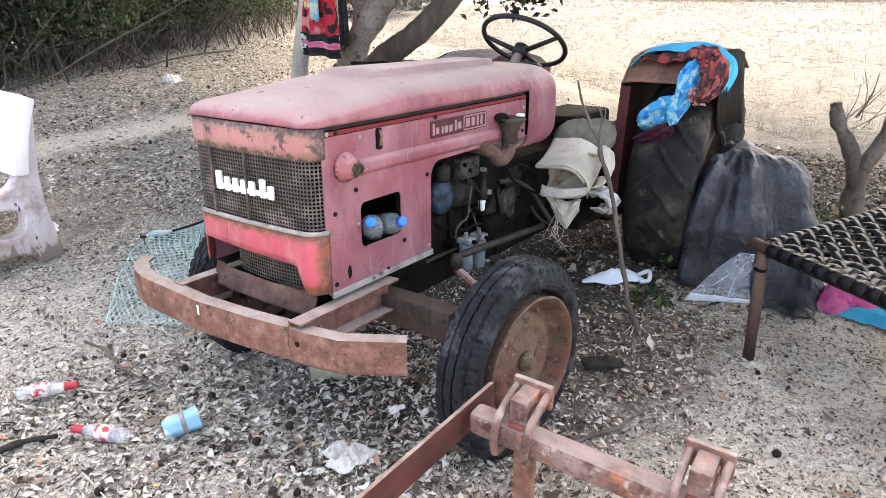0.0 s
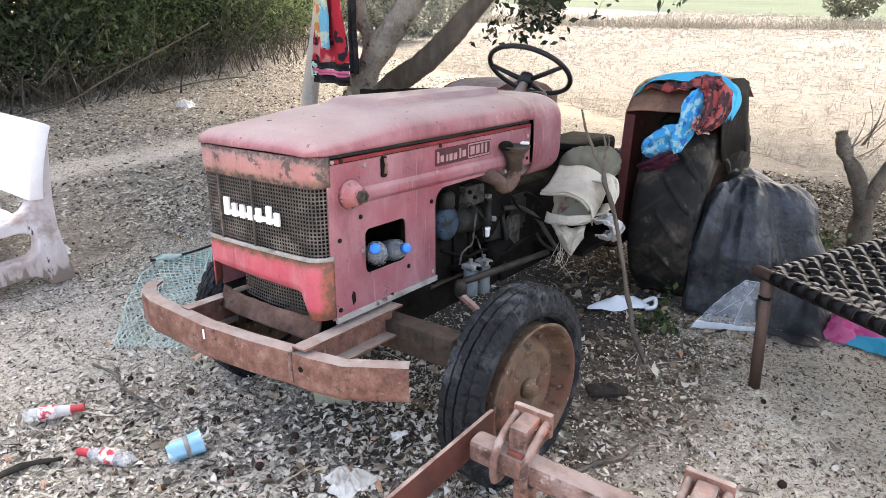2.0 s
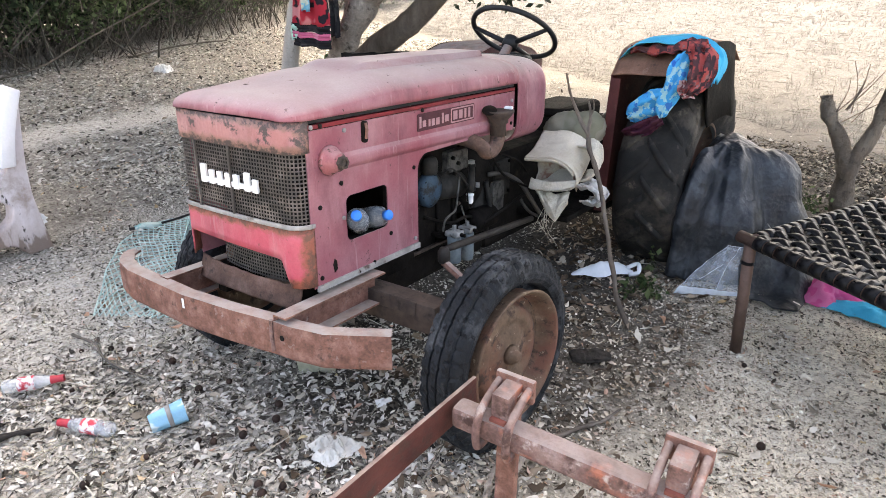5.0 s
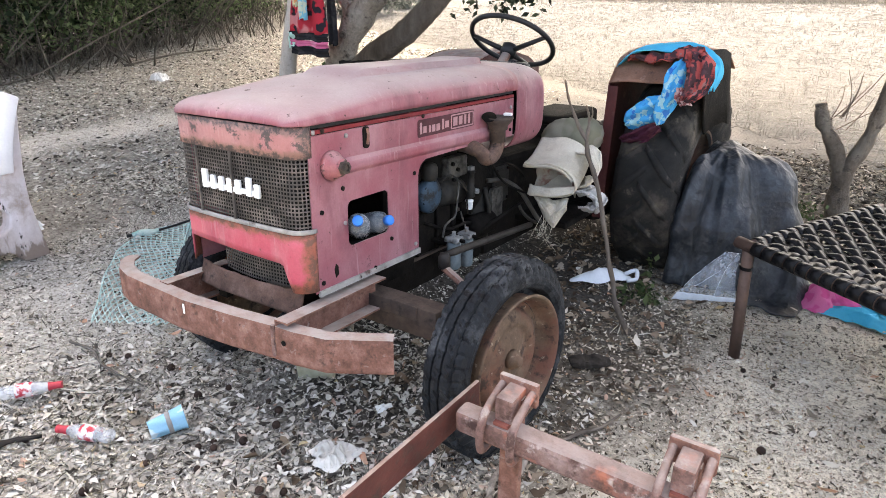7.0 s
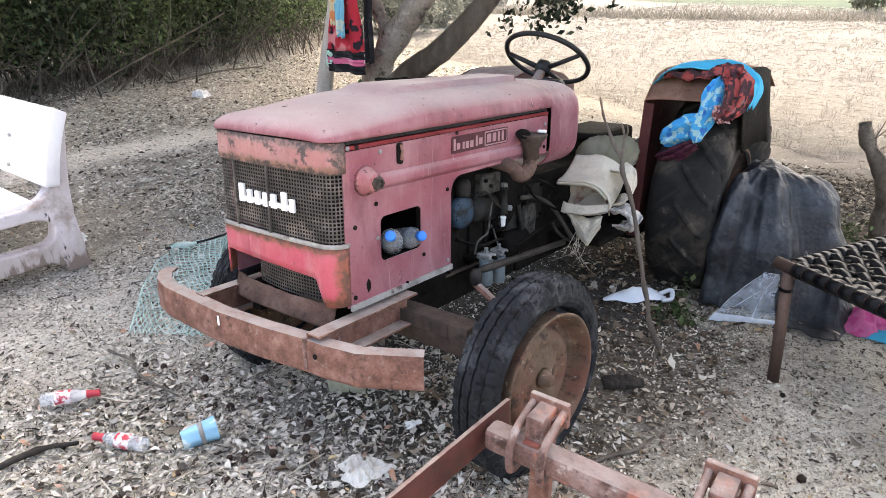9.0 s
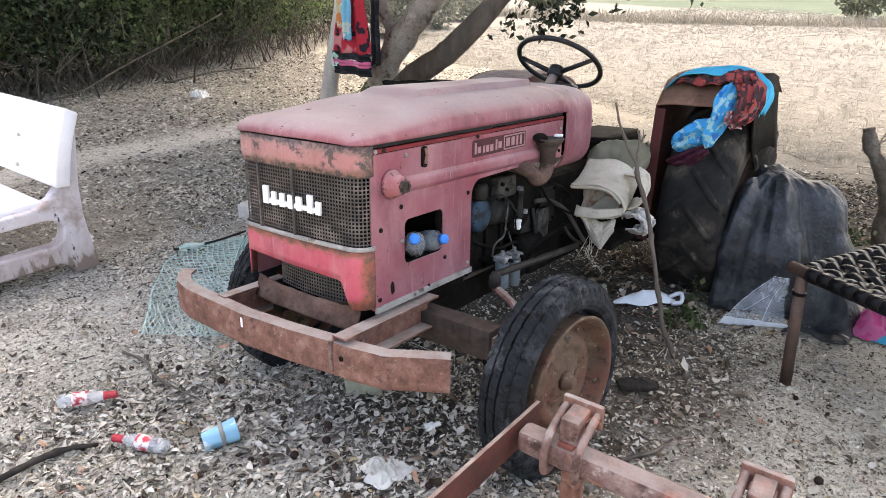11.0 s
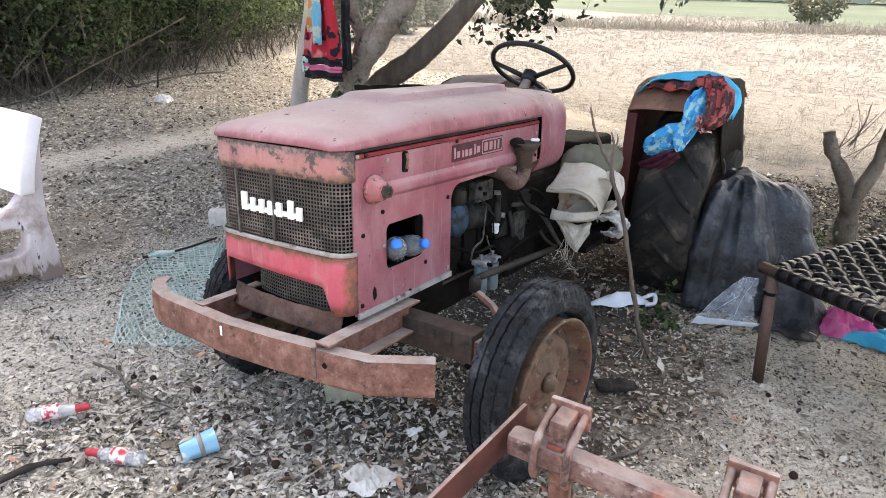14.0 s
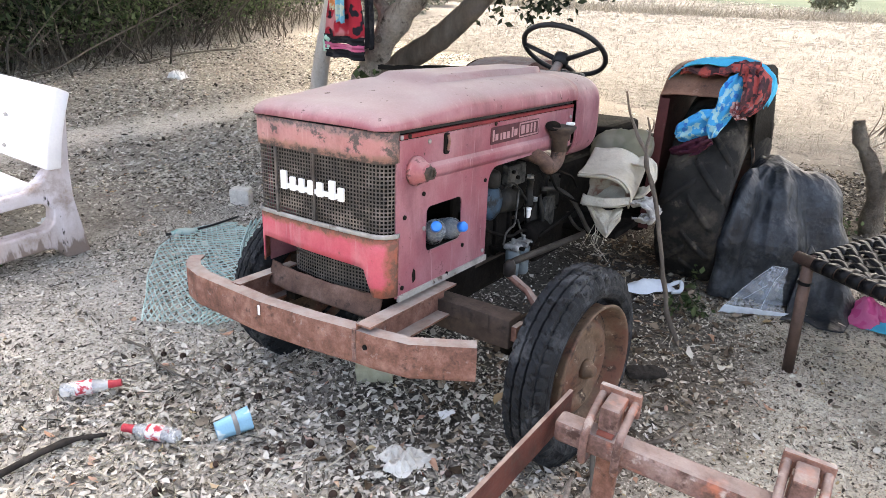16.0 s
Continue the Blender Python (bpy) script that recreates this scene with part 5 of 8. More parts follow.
def twig_leaves(tip, root, count, size, name="drooping_twig"):
    tip, root = Vector(tip), Vector(root)
    mid = (tip + root) / 2 + Vector((0.05, 0.03, 0.06))
    line = curve_pts([root, mid, tip], 8)
    tw = part(name, tube(B(), line, [0.006 - 0.0045 * i / (len(line) - 1) for i in range(len(line))], 5), BARK_DARK, shade_tree)
    pts = []
    for _ in range(count):
        p = line[min(len(line) - 1, int(len(line) * random.random() ** 0.6))]
        pts.append((p.x + random.gauss(0, size * 0.7), p.y + random.gauss(0, size * 0.7), p.z + random.gauss(0, size * 0.7)))
    hang("leaves", leaf_mesh("leaves", np.array(pts), size, rng, 0.2, 2.0, 0.25, (0.1, -0.1, -0.5)), LEAF_SHADE, tw, "dark hanging leaves, backlit shade in their colour")


for tip, root, c in (((-2.33, 5.1, 1.13), (-2.0, 5.15, 1.75), 16), ((-2.02, 5.1, 1.14), (-1.8, 5.15, 1.8), 26), ((-1.85, 5.12, 1.18), (-1.75, 5.2, 1.8), 34), ((-1.62, 5.1, 1.22), (-1.6, 5.2, 1.8), 36), ((-1.38, 5.1, 1.22), (-1.5, 5.15, 1.8), 26),
                     ((-2.2, 5.1, 1.28), (-1.9, 5.15, 1.9), 26), ((-1.72, 5.1, 1.33), (-1.6, 5.2, 1.9), 30), ((-1.5, 5.1, 1.38), (-1.4, 5.2, 1.9), 30), ((-0.9, 4.9, 1.48), (-0.8, 5.0, 2.0), 24)):
    twig_leaves((tip[0] - 0.27, tip[1], tip[2] - 0.12), (root[0] - 0.27, root[1], root[2] - 0.12), int(c * 1.6), 0.078)
twig_leaves((0.45, 2.05, 1.44), (0.5, 2.15, 1.9), 5, 0.03)
twig_leaves((0.52, 2.1, 1.53), (0.6, 2.2, 1.95), 16, 0.03)

# pole with clothes
pole = thing("clothes_pole", "bleached wooden pole standing beside the tree", "pole")
part("shaft", limb([(-2.72, 2.5, -0.05), (-2.63, 2.5, 0.65), (-2.52, 2.5, 1.06), (-2.42, 2.5, 1.42), (-2.3, 2.5, 2.1)], [0.075, 0.07, 0.066, 0.062, 0.055], 14, 0.06), POLE_WOOD, pole, smooth=True)


def pattern_cloth(name, base, second, scale, cut=0.52, third=None, rough=0.85):
    n = Nodes(name)
    v = n.noise(scale, 2, 0.5)
    c = n.mix(n.grade(v, cut, cut + 0.03), base, second)
    if third:
        c = n.mix(n.grade(n.noise(scale * 0.7, 2, 0.4), 0.6, 0.63), c, third)
    g = n.noise(260, 3, 0.6)
    c = n.mix(0.25, c, n.ramp(g, [(0.3, (0.5, 0.5, 0.5)), (0.7, (1, 1, 1))]), "MULTIPLY")
    n.bump(g, 0.2, 0.002)
    return n.done(c, rough, 0.0, 0.15)


def hanging_cloth(name, x0, x1, y, z0, z1, mat, label, phase=0.0, parent=None, fold=0.018, nf=2.3, narrow=0.45):
    def f(u, v):
        w = 1 - narrow * v
        x = (x0 + x1) / 2 + (u - 0.5) * (x1 - x0) * w
        return Vector((x, y + fold * (0.4 + 0.6 * (1 - v)) * math.sin(u * nf * 2 * math.pi + phase) + 0.02 * wav(u * 3, v * 3, phase), z0 + (z1 - z0) * v - 0.006 * (1 - v) * math.sin(u * nf * 4 + phase)))
    return part(name, sheet(B(), f, 48, 16), mat, parent, label, True, 0.004)


CLOTH_RED = pattern_cloth("red_print_cloth", (0.4, 0.025, 0.04), (0.02, 0.015, 0.02), 7, 0.56, (0.55, 0.2, 0.2))
CLOTH_BLACK = pattern_cloth("black_cloth", (0.015, 0.014, 0.016), (0.03, 0.028, 0.03), 9)
CLOTH_PINK = pattern_cloth("pink_cloth", (0.55, 0.12, 0.22), (0.62, 0.2, 0.3), 9)
CLOTH_TEAL = pattern_cloth("pale_blue_cloth", (0.16, 0.42, 0.55), (0.5, 0.55, 0.45), 12, 0.55)
CLOTH_MINT = pattern_cloth("mint_cloth", (0.4, 0.6, 0.5), (0.45, 0.64, 0.54), 9)
cl = thing("hanging_clothes", "red, black and pink printed clothes hung on the pole", "clothes")
hanging_cloth("red_cloth", -2.47, -2.04, 2.42, 1.05, 1.62, CLOTH_RED, "red printed cloth", 0.3, cl)
hanging_cloth("black_band", -2.47, -2.05, 2.415, 1.0, 1.06, CLOTH_BLACK, "", 0.3, cl, narrow=0.0)
hanging_cloth("pink_band", -2.46, -2.05, 2.41, 0.955, 1.0, CLOTH_PINK, "pink striped hem", 0.3, cl, narrow=0.0)
hanging_cloth("black_hem", -2.46, -2.05, 2.415, 0.89, 0.957, CLOTH_BLACK, "", 0.3, cl, narrow=0.0)
hanging_cloth("blue_cloth", -2.31, -2.22, 2.38, 1.16, 1.6, CLOTH_TEAL, "pale blue and cream cloth", 1.0, cl, 0.01, 2, -0.2)
hanging_cloth("cream_cloth", -2.36, -2.31, 2.38, 1.25, 1.6, pattern_cloth("cream_cloth", (0.6, 0.52, 0.35), (0.65, 0.25, 0.1), 14), "", 2.0, cl, 0.01, 2, -0.2)
hanging_cloth("dark_cloth", -2.06, -1.98, 2.44, 0.98, 1.6, CLOTH_BLACK, "", 2.0, cl, 0.015, 2, 0.0)
hanging_cloth("mint_corner", -2.5, -2.42, 2.43, 0.93, 1.05, CLOTH_MINT, "", 1.0, cl, 0.008, 1, 0.0)

# forked stump and roadside trunk
STUMP_BARK = worn("rough_brown_bark", [(0.2, (0.06, 0.048, 0.038)), (0.5, (0.15, 0.122, 0.095)), (0.8, (0.28, 0.24, 0.195))], 12, 0.9, [((0.05, 0.04, 0.032), 18, 0.56, 0.68)], 1.0, 40, 0.02, stretch=(1, 1, 0.3))
stump = thing("forked_stump", "lopped grey forked tree stump with thin shoots", "tree stump")
part("trunk", limb([(1.45, 3.52, -0.05), (1.44, 3.5, 0.15), (1.43, 3.5, 0.36)], [0.09, 0.068, 0.068], 16, 0.25), STUMP_BARK, stump, smooth=True)
part("limb", limb([(1.43, 3.5, 0.33), (1.35, 3.5, 0.5), (1.25, 3.5, 0.66), (1.215, 3.5, 0.76)], [0.058, 0.046, 0.042, 0.036], 14, 0.3), STUMP_BARK, stump, "sawn stub", True)
part("limb", limb([(1.43, 3.5, 0.33), (1.5, 3.5, 0.5), (1.55, 3.5, 0.75), (1.6, 3.48, 1.3), (1.62, 3.5, 2.4)], [0.055, 0.044, 0.044, 0.04, 0.035], 14, 0.25), STUMP_BARK, stump, smooth=True)
for i in range(9):
    a = Vector((1.27 + 0.12 * random.random(), 3.48, 0.6 + 0.1 * random.random()))
    b = a + Vector((random.uniform(-0.05, 0.2), random.uniform(-0.1, 0.1), random.uniform(0.15, 0.35)))
    part("shoot", tube(B(), curve_pts([a, (a + b) / 2 + Vector((0.02, 0, 0.02)), b], 4), [0.0035] * 4 + [0.0025] * 4 + [0.0015], 5), BARK_DARK, stump)
old_trunk = thing("thicket_tree", "grey trunk of a leafy tree beside the thicket", "tree")
part("trunk", limb([(-5.0, 0.62, -0.05), (-5.0, 0.66, 0.7), (-5.0, 0.72, 1.4), (-5.0, 0.8, 2.6), (-5.2, 1.2, 4.4)], [0.14, 0.1, 0.085, 0.08, 0.06], 14, 0.25), BARK, old_trunk, smooth=True)
part("limb", limb([(-4.98, 0.74, 1.15), (-4.95, 0.84, 1.35), (-4.95, 0.9, 1.8)], [0.04, 0.04, 0.03], 8), BARK, old_trunk, smooth=True)
hang("crown", leaf_mesh("shade_canopy", SHADE_CANOPY, 0.34, rng, 0.4, 1.7), LEAF_GREEN, old_trunk, "unseen added leaf canopy shading the thicket")
part("hollow", cap_lathe(B(), [(0.03, 0), (0.025, 0.01)], 10, pose(-4.925, 0.66, 1.2, 0, 90, -40)), BARK_DARK, old_trunk)


# thicket: bushes in a curved row
def bush(x, y, r, h, n, seed, lush, leaf=0.08):
    b = thing("thicket_bush", "tangled dark green scrub bush with dry stems", "bush", pose(x, y, 0), "thicket")
    g = np.random.default_rng(seed)
    n1 = int(n)
    u = g.normal(size=(n1, 3))
    u /= np.linalg.norm(u, axis=1)[:, None]
    rad = g.uniform(0.45, 1.0, n1) ** 0.6
    Q = u * rad[:, None] * np.array([r, r, h * 0.5]) + np.array([0, 0, h * 0.56])
    Q += 0.12 * np.stack([np.sin(Q[:, 2] * 5 + seed), np.cos(Q[:, 0] * 4), np.sin(Q[:, 1] * 4)], 1)
    Q = Q[(Q[:, 2] > 0.05) & (g.uniform(0, 1, n1) < 0.5 + 0.5 * np.clip((Q[:, 2] - 0.15) / 0.8, 0, 1))]
    hang("foliage", leaf_mesh("foliage", Q, leaf, g, 0.2, 2.2), LEAF_GREEN if lush else LEAF_DARK, b, "small dark leaves")["kind"] = "stuff"
    pts, ways = [], []
    for _ in range(120):
        p0 = np.array([g.normal(0, r * 0.45), g.normal(0, r * 0.45), 0.0])
        d = np.array([g.normal(0, 0.4), g.normal(0, 0.4), 1.0])
        for _ in range(4):
            step = d / np.linalg.norm(d) * g.uniform(0.25, 0.55)
            pts.append(p0)
            ways.append(step)
            p0 = p0 + step
            d = d + g.normal(0, 0.45, 3)
    if h < 3.1 and x > -12 and y > -1:
        for _ in range(5):
            a0 = Vector((r * g.uniform(0.5, 0.95), g.uniform(-0.8, 0.8), 0.0))
            way = Vector((g.normal(0.1, 0.25), g.normal(0, 0.5), g.uniform(0.5, 1.0)))
            line = curve_pts([a0, a0 + way * 0.5 + Vector((0, g.normal(0, 0.1), 0.05)), a0 + way + Vector((0, g.normal(0, 0.2), 0)), a0 + way * 1.7 + Vector((-0.2, g.normal(0, 0.3), -0.1))], 4)
            w = g.uniform(0.008, 0.02)
            part("branch", tube(B(), line, [w * (1 - 0.8 * q / (len(line) - 1)) for q in range(len(line))], 6), TWIG, b, smooth=True)
    hang("stem_tangle", blades("stems", np.array(pts), np.array(ways), g.uniform(0.003, 0.009, len(pts)), g), TWIG, b, "bare tangled stems")["kind"] = "stuff"


k = 0
for x, y, r, h in ((-8.9, 0.2, 1.3, 3.0), (-8.9, 1.6, 1.2, 2.8), (-9.0, 2.9, 1.1, 2.6), (-9.3, 4.1, 1.2, 2.8), (-9.9, 5.3, 1.2, 2.9), (-10.4, 6.6, 1.2, 2.7), (-10.9, 8.0, 1.3, 2.9), (-11.6, 9.5, 1.3, 3.0), (-12.6, 11.2, 1.5, 3.0), (-14.0, 13.2, 1.7, 3.2), (-16.0, 15.6, 2.0, 3.4),
                   (-10.6, 1.0, 1.6, 4.2), (-11.2, 3.6, 1.6, 4.4), (-12.0, 6.4, 1.7, 4.4), (-13.5, 9.2, 1.8, 4.4), (-9.0, -1.4, 1.5, 3.6), (-15.5, 12.5, 2.0, 4.6),
                   # these last five are unseen, added to cut low light from behind
                   (-8.6, -3.6, 1.7, 4.0), (-7.2, -5.8, 1.8, 3.4), (-4.6, -8.2, 1.6, 2.2), (5.4, -8.6, 1.6, 2.2), (9.2, -3.0, 1.6, 2.2)):
    bush(x, y, r, h, 7000 if h < 3.5 else 5600, 40 + k, k % 3 != 2)
    k += 1
# a second, closed row behind the first
for i in range(14):
    bush(-10.2 - 0.16 * i - 0.03 * i * i * (i > 6), -0.6 + 1.15 * i, 1.3, 2.5, 2200, 90 + i, False, 0.16)
# fallen branches before the thicket
for pts, r in (([(-8.0, 2.2, 0.02), (-8.0, 2.9, 0.12), (-8.3, 3.7, 0.35), (-8.8, 5.2, 0.75), (-9.0, 6.0, 1.0)], 0.013), ([(-7.6, 1.9, 0.0), (-7.75, 1.8, 0.25), (-7.7, 1.75, 0.4)], 0.02), ([(-7.75, 1.8, 0.25), (-7.9, 1.9, 0.42)], 0.014), ([(-8.4, 4.4, 0.03), (-8.5, 5.4, 0.1), (-8.6, 6.4, 0.08)], 0.015)):
    t = thing("fallen_branch", "dry grey fallen branch lying by the thicket", "branch")
    part("branch", tube(B(), curve_pts(pts, 6), r, 7), TWIG, t, smooth=True)

# stubble field: tufts of cut stalks in rows, and loose straw between them
STRAW = leafy("straw", [(0.0, (0.17, 0.162, 0.149)), (0.5, (0.24, 0.232, 0.219)), (1.0, (0.32, 0.312, 0.298))], 0.7, 0.35)


def field_xy(n, deep, bias):
    D = 0.2 + deep * rng.uniform(0, 1, n) ** bias
    S = rng.uniform(-14, 15, n)
    return D, 0.9 + S * 0.87 * (1 + D / 22) + D * 0.487 - 0.4, 5.5 - S * 0.487 * (1 + D / 22) + D * 0.87


D, X, Y = field_xy(9000, 26, 1.4)
Y = np.round(Y / 0.26 + 0.15 * np.sin(X)) * 0.26 + rng.normal(0, 0.03, len(Y))
D, X, Y = [np.repeat(q, 6) for q in (D, X, Y)]
n = len(X)
P = np.stack([X + rng.normal(0, 0.025, n), Y + rng.normal(0, 0.025, n), np.full(n, -0.01)], 1)
ways = rng.normal(size=(n, 3)) * np.array([0.035, 0.035, 0.03]) + np.array([0, 0, 0.085])
up = blades("stubble", P, ways, 0.0024 * (1 + D / 8), rng)
stuff("stubble", up, STRAW, "tufts of pale dry cut stubble", "stubble")
D, X, Y = field_xy(50000, 30, 1.6)
n = len(X)
P = np.stack([X, Y, 0.006 + rng.uniform(0, 0.012, n)], 1)
ways = rng.normal(size=(n, 3)) * np.array([0.09, 0.09, 0.01]) * ((1 + D / 14) ** 0.5)[:, None]
stuff("loose_straw", blades("loose_straw", P, ways, 0.003 * (1 + D / 7), rng), STRAW, "loose straw lying over the stubble field", "straw")
# far verge and scrub
n = 26000
S = rng.uniform(-34, 34, n)
D = 26 + rng.normal(0, 0.6, n) + 1.2 * np.sin(S * 0.3)
P = np.stack([0.9 + S * 0.94 + D * 0.34 - 13, 5.5 - S * 0.0 + D * 0.94 + S * 0.33, np.zeros(n)], 1)
ways = rng.normal(size=(n, 3)) * 0.16 + np.array([0, 0, 1.0]) * (0.1 + 0.17 * rng.uniform(0, 1, n) * (0.6 + 0.4 * np.sin(S * 1.3)))[:, None]
VERGE = leafy("dry_verge_grass", [(0.0, (0.17, 0.158, 0.135)), (0.5, (0.24, 0.226, 0.195)), (1.0, (0.33, 0.312, 0.272))], 0.8, 0.15)
stuff("verge_grass", blades("verge_grass", P, ways, 0.012, rng), VERGE, "strip of tall dry grass beyond the field", "grass")
for i, (x, y, r, h) in enumerate(((-3.0, 37.5, 1.4, 2.6), (-22.0, 31.0, 1.8, 2.5), (-26.0, 29.5, 2.0, 3.0), (-17.5, 33.0, 1.2, 1.6), (4.0, 40.5, 1.5, 2.2))):
    b = thing("field_bush", "grey-green bush standing on the far verge", "bush", pose(x, y, 0), "far bushes")
    u = rng.normal(size=(1500, 3))
    u /= np.linalg.norm(u, axis=1)[:, None]
    Q = u * (rng.uniform(0.3, 1, 1500) ** 0.5)[:, None] * np.array([r, r, h * 0.5]) + np.array([0, 0, h * 0.5])
    hang("foliage", leaf_mesh("foliage", Q, 0.22, rng, 0.1, 2.0), LEAF_FAR, b)
# scrub running on along the field towards the distance
# scrub leaf colours paled, so distance haze is part of the colour
LEAF_SCRUB = leafy("grey_green_scrub_leaves", [(0.0, (0.11, 0.122, 0.108)), (0.5, (0.21, 0.225, 0.195)), (1.0, (0.33, 0.34, 0.3))], 0.85, 0.35)
for i in range(15):
    t = i / 14
    x, y = -12.3 - 11.2 * t, 14.5 + 19.0 * t
    b = thing("field_bush", "grey-green scrub bush at the side of the field", "bush", pose(x + rng.normal(0, 0.8), y + rng.normal(0, 0.8), 0), "far bushes")
    r, h = rng.uniform(0.9, 1.5), rng.uniform(2.0, 3.2)
    u = rng.normal(size=(4600, 3))
    u /= np.linalg.norm(u, axis=1)[:, None]
    Q = u * (rng.uniform(0.2, 1, 4600) ** 0.5)[:, None] * np.array([r, r, h * 0.5]) + np.array([0, 0, h * 0.5])
    Q += 0.3 * np.stack([np.sin(Q[:, 2] * 3 + i), np.cos(Q[:, 0] * 3), np.sin(Q[:, 1] * 3)], 1)
    hang("foliage", leaf_mesh("foliage", Q, 0.12, rng, 0.1, 2.6), LEAF_SCRUB, b)
# woods closing the distance; haze is put in as pale colour and faint emission
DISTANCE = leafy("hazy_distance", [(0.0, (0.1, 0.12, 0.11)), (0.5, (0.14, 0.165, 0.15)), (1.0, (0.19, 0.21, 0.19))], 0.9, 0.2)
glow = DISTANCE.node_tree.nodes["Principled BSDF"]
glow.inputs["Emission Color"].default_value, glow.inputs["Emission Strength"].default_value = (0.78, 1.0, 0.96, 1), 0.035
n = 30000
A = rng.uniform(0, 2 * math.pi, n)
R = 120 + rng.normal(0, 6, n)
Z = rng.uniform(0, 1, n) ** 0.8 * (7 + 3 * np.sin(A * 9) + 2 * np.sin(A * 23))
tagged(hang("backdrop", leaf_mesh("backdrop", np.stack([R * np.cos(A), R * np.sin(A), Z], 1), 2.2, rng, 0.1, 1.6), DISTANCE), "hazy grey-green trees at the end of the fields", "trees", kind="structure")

# ---- woven straps of the bed ----
def strap(a0, b0, a1, b1, lift, w=0.05):
    """A flat strap across the bed that rises and dips over its neighbours."""
    A, Bv = onbed(a0, b0), onbed(a1, b1)
    d = (Bv - A).normalized()
    s = Vector((-d.y, d.x, 0)) * w / 2
    n = max(8, int((Bv - A).length / 0.03))
    bm = B()
    prev = None
    for i in range(n + 1):
        p = A.lerp(Bv, i / n) + Vector((0, 0, 0.014 + lift(i / n, (Bv - A).length) - 0.05 * math.sin(math.pi * i / n)))
        cur = [bm.verts.new(p - s), bm.verts.new(p + Vector((0, 0, 0.006))), bm.verts.new(p + s)]
        if prev:
            bm.faces.new((prev[0], cur[0], cur[1], prev[1]))
            bm.faces.new((prev[1], cur[1], cur[2], prev[2]))
        prev = cur
    return bm


PITCH = 0.052
k = 0
b = 0.03
while b < BW - 0.02:
    part("strap", strap(0, b, BL, b, lambda t, L, k=k: 0.012 * math.sin(t * L / PITCH * math.pi + k * math.pi)), STRAP, bed, smooth=True, thick=0.003)
    b += PITCH
    k += 1
a = 0.05
k = 0
while a < BL - 0.02:
    part("strap", strap(a, 0, a, BW, lambda t, L, k=k: -0.012 * math.sin(t * L / PITCH * math.pi + k * math.pi), 0.05), STRAP, bed, smooth=True, thick=0.003)
    tie = tube(B(), [onbed(a - 0.023, 0), onbed(a + 0.023, 0)], 0.0285, 12, False)
    part("strap_wrap", tie, STRAP, bed, smooth=True, thick=0.003)
    a += PITCH
    k += 1

b = 0.05
while b < BW - 0.02:
    part("strap_wrap", tube(B(), [onbed(0, b - 0.021), onbed(0, b + 0.021)], 0.0285, 12, False), STRAP, bed, smooth=True, thick=0.003)
    b += PITCH

# ---- sheets, sacks and cloths ----
def make_tarp():
    """Creased plastic sheeting: sharp ridges, dust in the creases."""
    n = Nodes("dark_tarpaulin")
    ridge = None
    for s, w in ((5.0, 0.5), (13.0, 0.3), (34.0, 0.1)):
        r = n.math("MULTIPLY", n.math("ABSOLUTE", n.math("SUBTRACT", n.noise(s, 1.0, 0.4), 0.5)), -w)
        ridge = r if ridge is None else n.math("ADD", ridge, r)
    c = n.ramp(n.noise(7, 6, 0.65), [(0.3, (0.005, 0.007, 0.009)), (0.5, (0.013, 0.016, 0.021)), (0.64, (0.034, 0.04, 0.048)), (0.8, (0.075, 0.083, 0.093))])
    c = n.mix(n.math("MULTIPLY", n.grade(n.noise(55, 5, 0.7), 0.45, 0.7), n.grade(n.noise(4, 4, 0.6), 0.4, 0.65)), c, (0.055, 0.058, 0.062))
    n.bump(ridge, 0.6, 0.09)
    return n.done(c, 0.5, 0.0, 0.35)


TARP = make_tarp()
CANVAS = worn("beige_canvas", [(0.3, (0.58, 0.52, 0.42)), (0.7, (0.76, 0.7, 0.585))], 9, 0.92, [((0.25, 0.2, 0.145), 7, 0.57, 0.76), ((0.66, 0.63, 0.58), 20, 0.62, 0.72)], 0.8, 240, fine=0.5)
WHITE_RAG = worn("dirty_white_rag", [(0.3, (0.42, 0.4, 0.38)), (0.7, (0.62, 0.6, 0.58))], 12, 0.9, [((0.16, 0.14, 0.12), 18, 0.56, 0.66)], 0.5, 150)
PRINT_SACK = pattern_cloth("printed_sack", (0.19, 0.182, 0.13), (0.24, 0.22, 0.17), 5, 0.5, (0.15, 0.148, 0.1))
tarp = thing("tarpaulin_heap", "dark creased tarpaulin thrown over a heap beside the wheel", "tarpaulin")


def crease(w):
    """Flat facets that meet in sharp ridges and valleys."""
    return abs((w % 1.0) * 2 - 1) * 2 - 1


